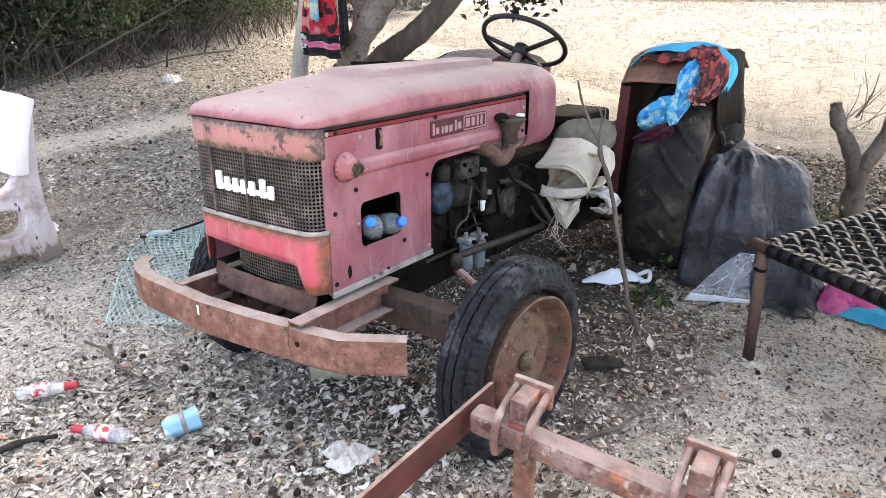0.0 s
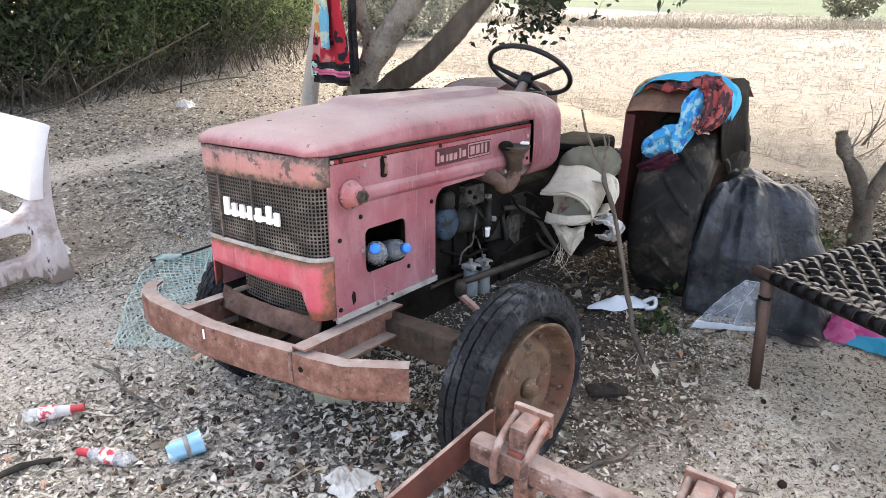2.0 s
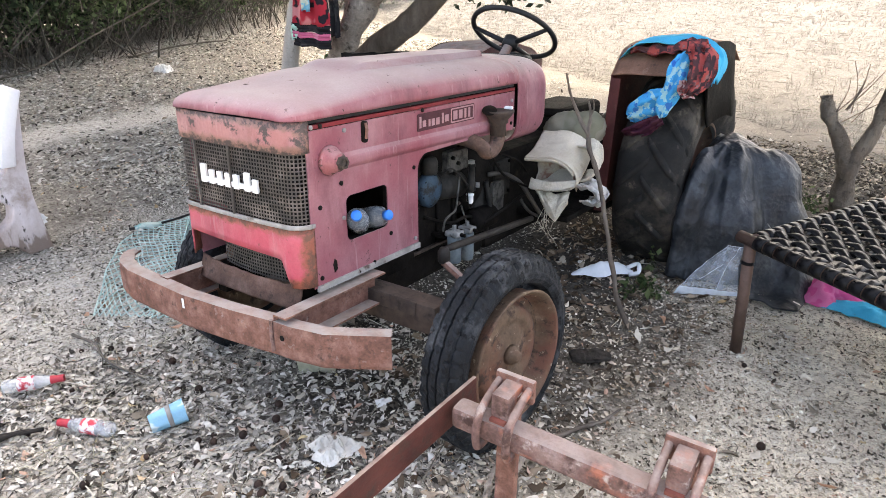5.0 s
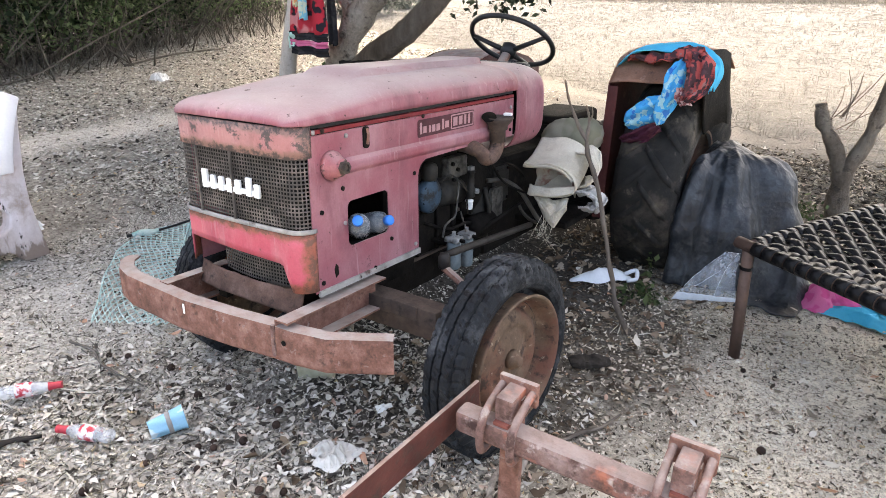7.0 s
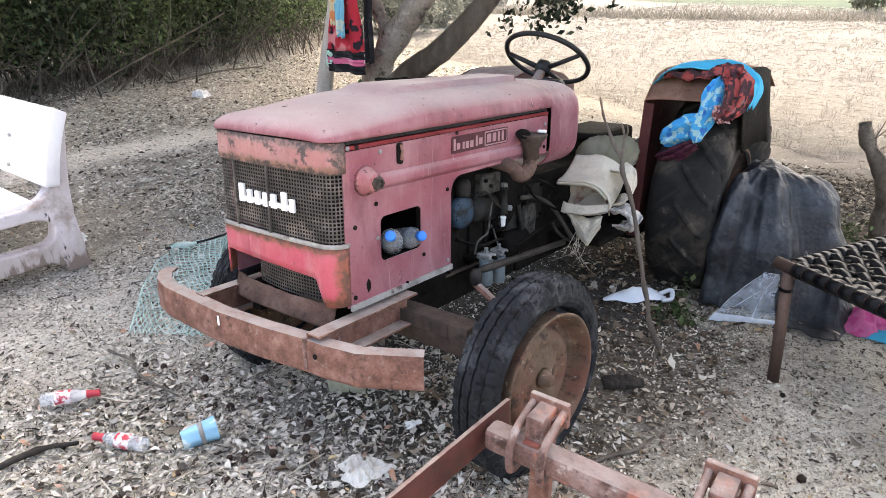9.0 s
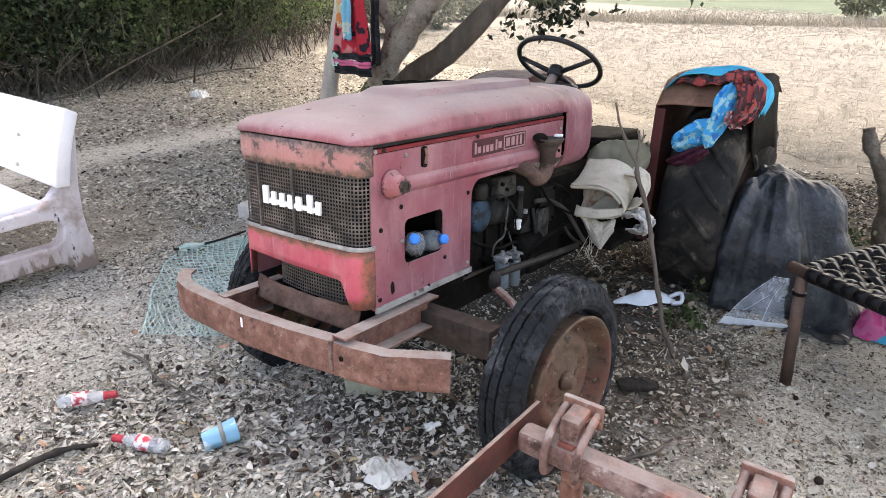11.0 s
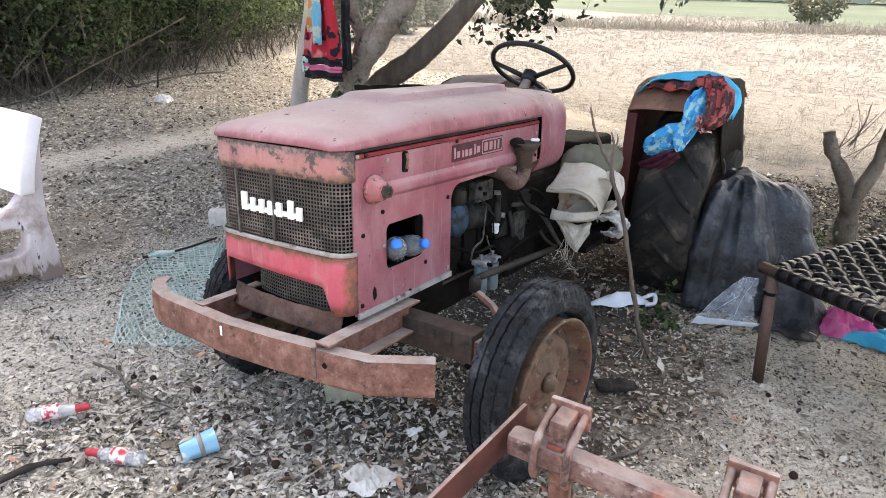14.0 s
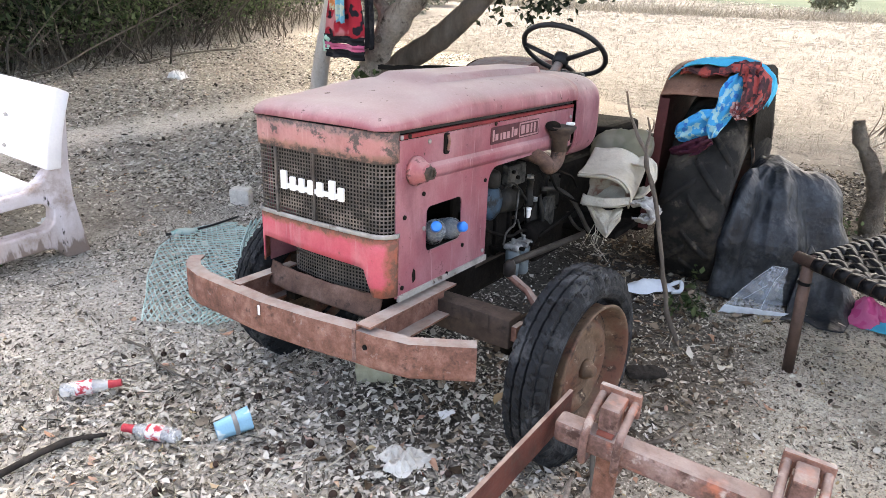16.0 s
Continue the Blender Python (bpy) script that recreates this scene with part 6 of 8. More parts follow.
def tarp_point(u, v):
    a = 2 * math.pi * u
    out = 1 + 0.14 * math.sin(3 * a + 1) + 0.1 * math.sin(5 * a)
    left = sstep(0.2, -0.6, math.cos(a))
    rx = 0.42 if math.cos(a) > 0 else 0.185
    ry = 0.5 if math.sin(a) > 0 else 0.42
    t = u + 0.03 * math.sin(2 * a + 1) + 0.02 * math.sin(3 * a)
    cx, cy = math.cos(a), math.sin(a)
    rough = 1 - 5.5 * abs(fbm(1.3 * cx + 0.4, 1.3 * cy, 1.3 * v, 1.0, 1)) + 0.45 * (1 - 5.5 * abs(fbm(2.6 * cx, 2.6 * cy + 3.0, 2.6 * v + 1.0, 1.0, 1)))
    pleat = 0.4 * rough + 0.22 * crease(5 * t + 0.9 * v) + 0.2 * crease(3 * t - 1.6 * v + 0.3) + 0.1 * crease(16 * t + 2.2 * v)
    bulge = pleat * sstep(0.15, 0.7, v)
    r = v * out * (1 + 0.15 * bulge)
    x = 0.95 + rx * r * math.cos(a)
    y = 2.34 + ry * r * math.sin(a)
    h = 0.68 * (1 - v ** (2.9 + 3.0 * left)) + 0.05 * pleat * sstep(0.2, 0.55, v) * (1 - v)
    h += 0.016 * crease(3.1 * x + 1.7 * y) * (1 - v ** 2) + 0.013 * crease(2.3 * y - 4.1 * x + 0.4) * (1 - v ** 2)
    waist = 0.012 * crease(3.2 * h + 0.25 * math.sin(a) + 0.2) * sstep(0.3, 0.6, v) * sstep(1.0, 0.92, v)
    x, y = x + waist * math.cos(a), y + waist * math.sin(a)
    return Vector((x, y, max(0.014 + 0.008 * (1 + pleat), h)))


part("sheet", sheet(B(), tarp_point, 210, 80, True), TARP, tarp, "dark blue-black creased plastic sheet", True, 0.004)


def tarp_tail(u, v):
    x = 1.2 + 0.28 * u + 0.03 * v
    y = 1.85 + 0.3 * v + 0.06 * u + 0.03 * math.sin(6 * u)
    h = 0.02 + 0.32 * sstep(0.25, 1.0, v) * (0.9 - 0.7 * u) + 0.03 * math.sin(9 * u + 2 * v) * v
    return Vector((x, y, max(0.016, h + 0.012 * fbm(x, y, 2, 8, 2))))


tail = part("tail", sheet(B(), tarp_tail, 28, 20), TARP, tarp, "flap of the sheet spread on the ground", True, 0.004)
part("eyelet", lathe(B(), [(0.012, 0), (0.016, 0.003), (0.02, 0)], 16, pose(1.462, 1.93, 0.045, -20, 15, 0)), ZINC, tail, "steel eyelet", True)

sack = thing("folded_canvas", "folded beige canvas sheet stuffed beside the gearbox", "canvas sheet", pose(0, 0, 0))


def canvas_fold(name, pts, back, mat, label="", seed=0.0, wob=0.012, taper=0.0, nu=60, nv=20):
    """Heavy cloth that follows a folded front edge and runs back from it."""
    line = curve_pts(pts, 10)
    back = Vector(back)

    def f(u, v):
        i = u * (len(line) - 1)
        k = min(int(i), len(line) - 2)
        p = line[k].lerp(line[k + 1], i - k)
        mid = sum(line, Vector()) / len(line)
        p = p + (mid - p) * taper * v
        q = p + back * v + Vector((0, 0, -0.02 * math.sin(math.pi * v)))
        crease = (0.5 - abs(fbm(u * 3 + seed, v * 2.2, seed, 1.5, 2))) - 0.25
        return q + Vector((0.35, -0.5, 0.8)) * wob * (crease * 2 + 0.8 * wav(u * 7 + seed, v * 5, seed))
    ob = part(name, sheet(B(), f, nu, nv), mat, sack, label, True, 0.006)
    return ob


BK = (-0.015, 0.19, 0.088)
canvas_fold("upper_fold", [(0.25, 1.35, 0.702), (0.32, 1.345, 0.714), (0.4, 1.34, 0.724), (0.462, 1.338, 0.712), (0.508, 1.345, 0.672), (0.522, 1.35, 0.628), (0.5, 1.355, 0.592), (0.43, 1.36, 0.565), (0.366, 1.36, 0.557), (0.282, 1.365, 0.546)], BK, CANVAS, "broad hemmed layer folded over", 0.5, 0.006, 0.04)
canvas_fold("side_fold", [(0.46, 1.46, 0.765), (0.525, 1.43, 0.778), (0.575, 1.4, 0.745), (0.582, 1.4, 0.685), (0.548, 1.39, 0.638), (0.5, 1.4, 0.618)], (0.0, 0.1, 0.02), CANVAS, "rolled outer layer", 4.0, 0.01, 0.1)
STAINED = worn("stained_canvas", [(0.3, (0.36, 0.3, 0.24)), (0.7, (0.5, 0.44, 0.36))], 9, 0.92, [((0.24, 0.13, 0.1), 11, 0.52, 0.62)], 0.6, 240, fine=0.4)
part("inner_panel", sheet(B(), lambda u, v: Vector((0.285 + 0.21 * u, 1.42 + 0.1 * math.sin(math.pi * u) + 0.02 * wav(u * 4, v * 3, 2), 0.56 + 0.125 * v + 0.012 * wav(u * 3, v, 5))), 24, 12), STAINED, sack, "stained inner face of the fold", True, 0.005)
canvas_fold("hem", [(0.25, 1.343, 0.698), (0.32, 1.338, 0.709), (0.4, 1.333, 0.719), (0.462, 1.331, 0.707), (0.505, 1.338, 0.67)], (-0.002, 0.03, 0.01), CANVAS, "stitched hem", 0.5, 0.003, nu=30, nv=4)


def drape(u, v):
    """The lower layer: a slack sheet hanging to a pointed corner."""
    top = Vector((0.3, 1.385, 0.54)).lerp(Vector((0.48, 1.385, 0.555)), u)
    low = Vector((0.32, 1.375, 0.515)).lerp(Vector((0.432, 1.35, 0.405)), sstep(0.0, 0.7, u)).lerp(Vector((0.478, 1.38, 0.515)), sstep(0.7, 1.0, u))
    p = top.lerp(low, v)
    return p + Vector((0.2, -1.0, 0.3)) * (0.02 * math.sin(math.pi * v) + 0.012 * fbm(u * 4, v * 3, 2.0, 1.3, 3)) + Vector((0, 0, 0.01 * math.sin(u * 8 + 2 * v)))


part("hanging_layer", sheet(B(), drape, 40, 24), CANVAS, sack, "slack lower layer hanging to a corner", True, 0.006)
part("lower_band", sheet(B(), lambda u, v: Vector((0.28 + 0.235 * u, 1.352 - 0.022 * math.sin(math.pi * u) + 0.02 * v, 0.553 + 0.048 * u ** 1.6 + (0.048 - 0.014 * u) * v + 0.006 * wav(u * 5, v * 2, 4))), 30, 6), CANVAS, sack, "turned lower band of the fold", True, 0.01)
canvas_fold("torn_edge", [(0.49, 1.4, 0.6), (0.56, 1.4, 0.6), (0.61, 1.4, 0.565), (0.6, 1.4, 0.53), (0.52, 1.4, 0.52)], (0.02, 0.08, 0.01), WHITE_RAG, "torn whitish edge", 2.7, 0.03)
for i in range(8):
    x = 0.33 + 0.1 * random.random()
    part("thread", tube(B(), curve_pts([(x, 1.37, 0.46), (x + random.uniform(-0.03, 0.03), 1.34, 0.38), (x + random.uniform(-0.06, 0.06), 1.33, 0.3 + 0.06 * random.random())], 3), 0.0012, 4), CANVAS, sack)
psack = thing("printed_sack", "dusty printed plastic sack lying on the gearbox", "sack")


def sack_blob(u, v):
    """A stuffed sack lying on its side, slack at the ends."""
    a, t = 2 * math.pi * u, 2 * v - 1
    r = 0.098 * (1 - abs(t) ** 3.5) ** 0.5 + 0.012 * fbm(t * 3, math.cos(a) * 1.5, math.sin(a) * 1.5, 1.5, 3)
    return Vector((0.29 + 0.16 * t, 1.79 + 0.02 * t + r * math.cos(a), 0.745 + 0.02 * t + r * math.sin(a)))


part("body", sheet(B(), sack_blob, 40, 20, True), PRINT_SACK, psack, smooth=True)
jt = thing("jute_roll", "dark rolled sack resting behind the cowl", "sack")
part("body", tube(B(), curve_pts([(0.02, 1.9, 0.785), (0.16, 1.9, 0.795), (0.29, 1.9, 0.81)], 6), 0.026, 8), GREASE, jt, smooth=True)


def ribbon(name, pts, widths, side, mat, parent, label="", seed=0.0, wob=0.012, nu=44, nv=12, bulge=0.02, out=(0, -1, 0.3)):
    """Cloth along a line of points, wrinkled across its width."""
    line = curve_pts(pts, 8)

    def f(u, v):
        i = u * (len(line) - 1)
        k = min(int(i), len(line) - 2)
        p = line[k].lerp(line[k + 1], i - k)
        t = u * (len(widths) - 1)
        j = min(int(t), len(widths) - 2)
        w = widths[j] + (widths[j + 1] - widths[j]) * (t - j)
        wr = wob * (math.sin(v * 14 + 5 * u + seed) * 0.6 + fbm(u * 4 + seed, v * 4, seed, 1.3, 3))
        return p + Vector(side) * (v - 0.5) * w + Vector(out) * (wr + bulge * math.sin(math.pi * v))
    return part(name, sheet(B(), f, nu, nv), mat, parent, label, True, 0.004)


BLUE_FLORAL = pattern_cloth("blue_floral_cloth", (0.04, 0.34, 0.66), (0.3, 0.55, 0.62), 26, 0.54, (0.03, 0.17, 0.5))
BLUE_PLAIN = pattern_cloth("bright_blue_cloth", (0.03, 0.38, 0.6), (0.05, 0.43, 0.65), 4, 0.5)
MAROON_CLOTH = pattern_cloth("maroon_cloth", (0.06, 0.015, 0.03), (0.09, 0.03, 0.045), 9)


def make_plaid():
    n = Nodes("red_plaid_cloth")
    vor = n.node("ShaderNodeTexVoronoi", Scale=26.0)
    vor.distance = "CHEBYCHEV"
    n.link(n.co, vor.inputs["Vector"])
    c = n.mix(n.grade(vor.outputs["Distance"], 0.4, 0.5), (0.34, 0.07, 0.065), (0.045, 0.026, 0.03))
    c = n.mix(n.grade(n.noise(24, 3), 0.6, 0.66), c, (0.22, 0.13, 0.13))
    c = n.mix(n.grade(n.noise(13, 3), 0.5, 0.58), c, (0.07, 0.035, 0.04))
    n.bump(n.noise(200, 3), 0.2, 0.002)
    return n.done(c, 0.9, 0.0, 0.1)


PLAID = make_plaid()
PLAID_PALE = pattern_cloth("faded_hem_cloth", (0.5, 0.33, 0.32), (0.3, 0.1, 0.1), 30, 0.55)
cloth = thing("blue_floral_cloth", "bright blue floral cloth draped over the rusty fender", "cloth")
ribbon("top_drape", [(0.42, 2.1, 1.09), (0.49, 2.08, 1.155), (0.62, 2.08, 1.19), (0.74, 2.08, 1.19), (0.84, 2.06, 1.165), (0.9, 2.03, 1.1), (0.9, 1.98, 1.02)], [0.2, 0.26, 0.28, 0.25, 0.22, 0.17, 0.08], (0.1, 1.0, 0.05), BLUE_PLAIN, cloth, "plain blue drape", 0.5, 0.014, out=(0, -0.3, 1.0))
ribbon("front_fall", [(0.76, 1.96, 1.16), (0.75, 1.905, 1.1), (0.745, 1.89, 1.02), (0.725, 1.885, 0.955), (0.71, 1.885, 0.9), (0.705, 1.89, 0.85)], [0.1, 0.13, 0.13, 0.13, 0.1, 0.03], (0.74, 0.6, 0.3), BLUE_FLORAL, cloth, "blue floral fold hanging down the front", 1.9, 0.018)
ribbon("side_lobe", [(0.72, 1.895, 0.96), (0.66, 1.9, 0.925), (0.6, 1.91, 0.88), (0.545, 1.92, 0.845), (0.52, 1.93, 0.82)], [0.09, 0.13, 0.13, 0.11, 0.05], (0.42, 0.3, -0.85), BLUE_FLORAL, cloth, "", 0.7, 0.014)
mc = thing("maroon_cloth", "dark maroon cloth tucked under the fender", "cloth")
ribbon("fold", [(0.5, 1.945, 0.735), (0.56, 1.925, 0.755), (0.63, 1.915, 0.79), (0.7, 1.905, 0.84)], [0.04, 0.08, 0.09, 0.05], (0.35, 0.3, -0.88), MAROON_CLOTH, mc, "", 3.0, 0.02)
pc = thing("plaid_cloth", "crumpled red and black checked cloth lying on the blue cloth", "cloth")
ribbon("top_fold", [(0.47, 2.0, 1.13), (0.58, 1.985, 1.135), (0.68, 1.97, 1.155), (0.76, 1.955, 1.19), (0.84, 1.945, 1.185)], [0.025, 0.035, 0.06, 0.1, 0.1], (0.2, 0.8, 0.3), PLAID, pc, "", 0.0, 0.022, out=(0, -0.5, 1))
ribbon("front_fold", [(0.81, 1.955, 1.19), (0.85, 1.9, 1.15), (0.862, 1.875, 1.08), (0.85, 1.86, 1.02), (0.825, 1.855, 0.975)], [0.1, 0.14, 0.14, 0.12, 0.08], (0.78, 0.6, 0.08), PLAID, pc, "", 2.2, 0.03, bulge=0.03)
ribbon("frill", [(0.785, 1.865, 1.04), (0.8, 1.855, 1.0), (0.825, 1.85, 0.965)], [0.04, 0.07, 0.05], (0.78, 0.6, 0.08), PLAID_PALE, pc, "pale faded hem", 4.0, 0.02)
PINK2 = pattern_cloth("bright_pink_cloth", (0.55, 0.08, 0.24), (0.6, 0.14, 0.3), 9)
for nm, lab, mat, cx, cy, rx, ry, h, sd in (("pink_cloth", "bright pink cloth heaped on the ground under the bed", PINK2, 1.57, 2.14, 0.15, 0.12, 0.12, 1.0), ("blue_cloth", "sky-blue cloth spread on the ground under the bed", BLUE_PLAIN, 1.8, 2.1, 0.28, 0.14, 0.05, 4.0)):
    t = thing(nm, lab, "cloth")

    def heap(u, v, cx=cx, cy=cy, rx=rx, ry=ry, h=h, sd=sd):
        a = 2 * math.pi * u
        r = v * (1 + 0.2 * math.sin(3 * a + sd))
        x, y = cx + rx * r * math.cos(a), cy + ry * r * math.sin(a)
        return Vector((x, y, 0.015 + h * (1 - v ** 2) * (0.7 + 0.5 * fbm(x, y, sd, 12, 3)) + 0.012 * abs(math.sin(9 * a))))
    part("cloth", sheet(B(), heap, 48, 16, True), mat, t, smooth=True)

# plastic bags
def thin_film(name, colour, cover, rough):
    """Thin clear plastic: part of the light goes straight through, creases catch the rest."""
    n = Nodes(name)
    n.done(n.ramp(n.noise(30, 4), [(0.35, tuple(0.8 * q for q in colour)), (0.65, colour)]), rough, 0.0, 0.9)
    tr = n.node("ShaderNodeBsdfTransparent", Color=(0.95, 0.96, 0.97, 1))
    ms = n.t.nodes.new("ShaderNodeMixShader")
    n.link(n.grade(n.noise(14, 5, 0.6), 0.35, 0.7, cover * 0.6, min(1.0, cover * 1.6)), ms.inputs[0])
    n.link(tr.outputs[0], ms.inputs[1])
    n.link(n.p.outputs[0], ms.inputs[2])
    n.link(ms.outputs[0], n.t.nodes["Material Output"].inputs["Surface"])
    return bpy.data.materials[name]


CLEAR_M = thin_film("thin_clear_plastic", (0.66, 0.73, 0.82), 0.28, 0.1)
poly = thing("plastic_sheet", "clear crumpled plastic bag leaning on the tarpaulin", "plastic bag")


def poly_point(u, v):
    base = Vector((0.93, 1.74, 0.012)).lerp(Vector((1.21, 1.9, 0.012)), u)
    peak = Vector((1.10, 1.97, 0.24)).lerp(Vector((1.17, 2.0, 0.235)), u)
    p = base.lerp(peak, v) + Vector((-0.3, -0.9, 0.3)) * (0.03 * math.sin(math.pi * v) + 0.03 * (0.4 - abs(fbm(u * 5, v * 5, 0, 1.2, 3))) * (0.3 + v))
    p.z = max(0.012, p.z)
    return p


part("film", sheet(B(), poly_point, 50, 40), CLEAR_M, poly, "", True)
BAG_EDGE = worn("milky_fold", [(0.3, (0.55, 0.6, 0.66)), (0.7, (0.75, 0.79, 0.84))], 20, 0.35, bump=0.2, fine=0.1)
part("base_fold", sheet(B(), lambda u, v: poly_point(u, 0.0) + Vector((0.02 * v, 0.01 * v, 0.004 + 0.045 * v * (1 - 0.6 * u) + 0.006 * wav(u * 9, v * 3))), 30, 6), BAG_EDGE, poly, "milky folded bottom edge", True, 0.001)
# pale thin tubes put the bright edge glints of the film into shape
for pts in ([poly_point(0, k / 12) for k in range(13)], [poly_point(k / 12, 1) for k in range(13)], [poly_point(0.62 + 0.1 * k / 12, k / 12) for k in range(13)], [poly_point(0.2 + 0.5 * k / 12, 0.3 + 0.5 * k / 12) for k in range(9)]):
    part("crease", tube(B(), [p + Vector((0, -0.002, 0.002)) for p in pts], 0.0009, 5), BAG_EDGE, poly)
BAG_WHITE = worn("thin_white_plastic", [(0.3, (0.6, 0.65, 0.7)), (0.7, (0.75, 0.78, 0.82))], 7, 0.4, bump=0.2, fine=0.1)
bag = thing("carrier_bag", "flattened white plastic carrier bag on the dirt", "plastic bag")


def bag_point(u, v):
    a = 2 * math.pi * u
    r = v * (1 + 0.16 * math.sin(2 * a) + 0.1 * math.sin(5 * a + 1))
    x = 0.545 + 0.11 * r * math.cos(a) + 0.03 * r * math.sin(a)
    y = 1.76 + 0.1 * r * math.sin(a) + 0.05 * r * math.cos(a)
    return Vector((x, y, 0.018 + 0.05 * (1 - v ** 2) + 0.02 * fbm(x, y, 0, 14, 3) * (1 - v * 0.6)))


part("body", sheet(B(), bag_point, 44, 14, True), BAG_WHITE, bag, smooth=True)
part("handle", tube(B(), curve_pts([(0.64, 1.84, 0.035), (0.69, 1.87, 0.06), (0.71, 1.83, 0.03), (0.67, 1.8, 0.02)], 5), 0.012, 6), BAG_WHITE, bag, "", True)


# crumpled wrapper in the foreground
def crumple(name, label, cat, cx, cy, rx, ry, h, mat, seed, rot=0.0):
    t = thing(name, label, cat, pose(cx, cy, 0.006, 0, 0, rot))

    def f(u, v):
        a = 2 * math.pi * u
        r = v * (1 + 0.22 * math.sin(3 * a + seed) + 0.12 * math.sin(7 * a))
        x, y = rx * r * math.cos(a), ry * r * math.sin(a)
        rid = 0.5 - abs(fbm(x + seed, y, seed, 14, 3))
        fine = 0.5 - abs(wav(x + seed, y, seed, 60))
        return Vector((x, y, 0.006 + h * (1 - v ** 4) * max(0.1, 1.5 * rid + 0.3 * fine)))
    part("body", sheet(B(), f, 64, 26, True), mat, t)
    return t


PAPER = worn("dirty_white_wrapper", [(0.3, (0.5, 0.47, 0.43)), (0.7, (0.68, 0.66, 0.62))], 6, 0.75, bump=0.3, fine=0.15)
crumple("crumpled_wrapper", "crumpled dirty-white plastic wrapper on the leaf litter", "litter", 0.345, -0.1, 0.09, 0.065, 0.05, PAPER, 0.6, 38)
crumple("paper_scrap", "torn white scrap of paper", "litter", 0.31, 0.205, 0.035, 0.022, 0.02, WHITE, 2.2, 70)
crumple("rag", "white rag lying near the thicket", "litter", -6.95, 4.05, 0.14, 0.1, 0.12, WHITE, 4.2, 10)
crumple("white_litter", "white plastic litter lying behind the bench", "litter", -2.72, 0.3, 0.14, 0.07, 0.06, BAG_WHITE, 3.3, 20)

# bottles
RED_LABEL = worn("red_white_label", [(0.46, (0.45, 0.04, 0.06)), (0.54, (0.7, 0.66, 0.66))], 34, 0.5, bump=0.1, fine=0.1)
RED_CAP = worn("red_plastic", [(0.3, (0.36, 0.025, 0.045)), (0.7, (0.46, 0.06, 0.07))], 10, 0.45, bump=0.1, fine=0.1)
BLUE_CAP = worn("blue_plastic", [(0.3, (0.02, 0.17, 0.6)), (0.7, (0.03, 0.22, 0.7))], 10, 0.4, bump=0.1, fine=0.1)
PET_M = thin_film("clear_pet", (0.82, 0.84, 0.86), 0.35, 0.12)


def bottle(x, y, yaw, label):
    t = thing("soft_drink_bottle", label, "bottle", pose(x, y, 0.037, 0, 90, yaw), "discarded bottles")
    s = 0.95
    prof = [(0.006, 0), (0.022, 0.0), (0.029, 0.008), (0.03, 0.03), (0.028, 0.05), (0.03, 0.07), (0.03, 0.12), (0.027, 0.15), (0.016, 0.185), (0.0135, 0.2), (0.0135, 0.215)]
    part("body", lathe(B(), [(r * s, h * s) for r, h in prof], 24), PET_M, t, "clear dented body", True)
    part("label", lathe(B(), [(0.0295 * s, 0.058 * s), (0.0305 * s, 0.062 * s), (0.0305 * s, 0.118 * s), (0.0295 * s, 0.122 * s)], 24), RED_LABEL, t, "red and white wrapper", True)
    part("neck_sleeve", lathe(B(), [(0.0185 * s, 0.178 * s), (0.015 * s, 0.2 * s), (0.0148 * s, 0.212 * s)], 20), RED_CAP, t, "", True)
    part("cap", cap_lathe(B(), [(0.0155 * s, 0.212 * s), (0.0155 * s, 0.228 * s)], 20), RED_CAP, t, "red screw cap")
    return t


bottle(-0.93, -0.62, 53, "clear dented soft drink bottle with a red label, lying")
bottle(-0.345, -0.505, 205, "clear soft drink bottle with red label, lying on leaves")
cup = thing("paper_cup", "crushed pale blue paper cup lying on the leaf litter", "cup", pose(-0.262, -0.412, 0.04, 0, 84, 66) @ Matrix.Scale(1.22, 4))
CUPM = pattern_cloth("pale_blue_card", (0.28, 0.52, 0.68), (0.6, 0.7, 0.74), 16, 0.56)
part("body", lathe(B(), [(0.001, 0.002), (0.03, 0.0), (0.031, 0.004), (0.041, 0.1), (0.043, 0.102), (0.041, 0.103), (0.037, 0.09)], 26, None, lambda a, r, h: -0.3 * r * abs(math.sin(a)) - 0.003 * math.sin(5 * a + 40 * h)), CUPM, cup, "", True)
part("band", lathe(B(), [(0.0375, 0.05), (0.0395, 0.052), (0.0405, 0.062), (0.0385, 0.064)], 26, None, lambda a, r, h: -0.3 * r * abs(math.sin(a))), ZINC, cup, "", True)


def water_bottle(cap_at, way):
    """A used water bottle lying inside the side opening, cap outwards."""
    way = Vector(way).normalized()
    m = way.to_track_quat("Z", "Y").to_matrix().to_4x4()
    m.translation = Vector(cap_at) - way * 0.16
    t = thing("water_bottle", "scuffed clear water bottle with a blue cap, stowed in the tractor", "bottle", m, "stowed bottles")
    part("body", lathe(B(), [(0.001, 0), (0.036, 0.0), (0.04, 0.01), (0.04, 0.09), (0.036, 0.115), (0.02, 0.138), (0.015, 0.148)], 24), PET_DARK, t, "smoky clear body", True)
    part("cap", cap_lathe(B(), [(0.0185, 0.148), (0.0185, 0.166), (0.016, 0.17)], 24), BLUE_CAP, t, "bright blue screw cap", True)


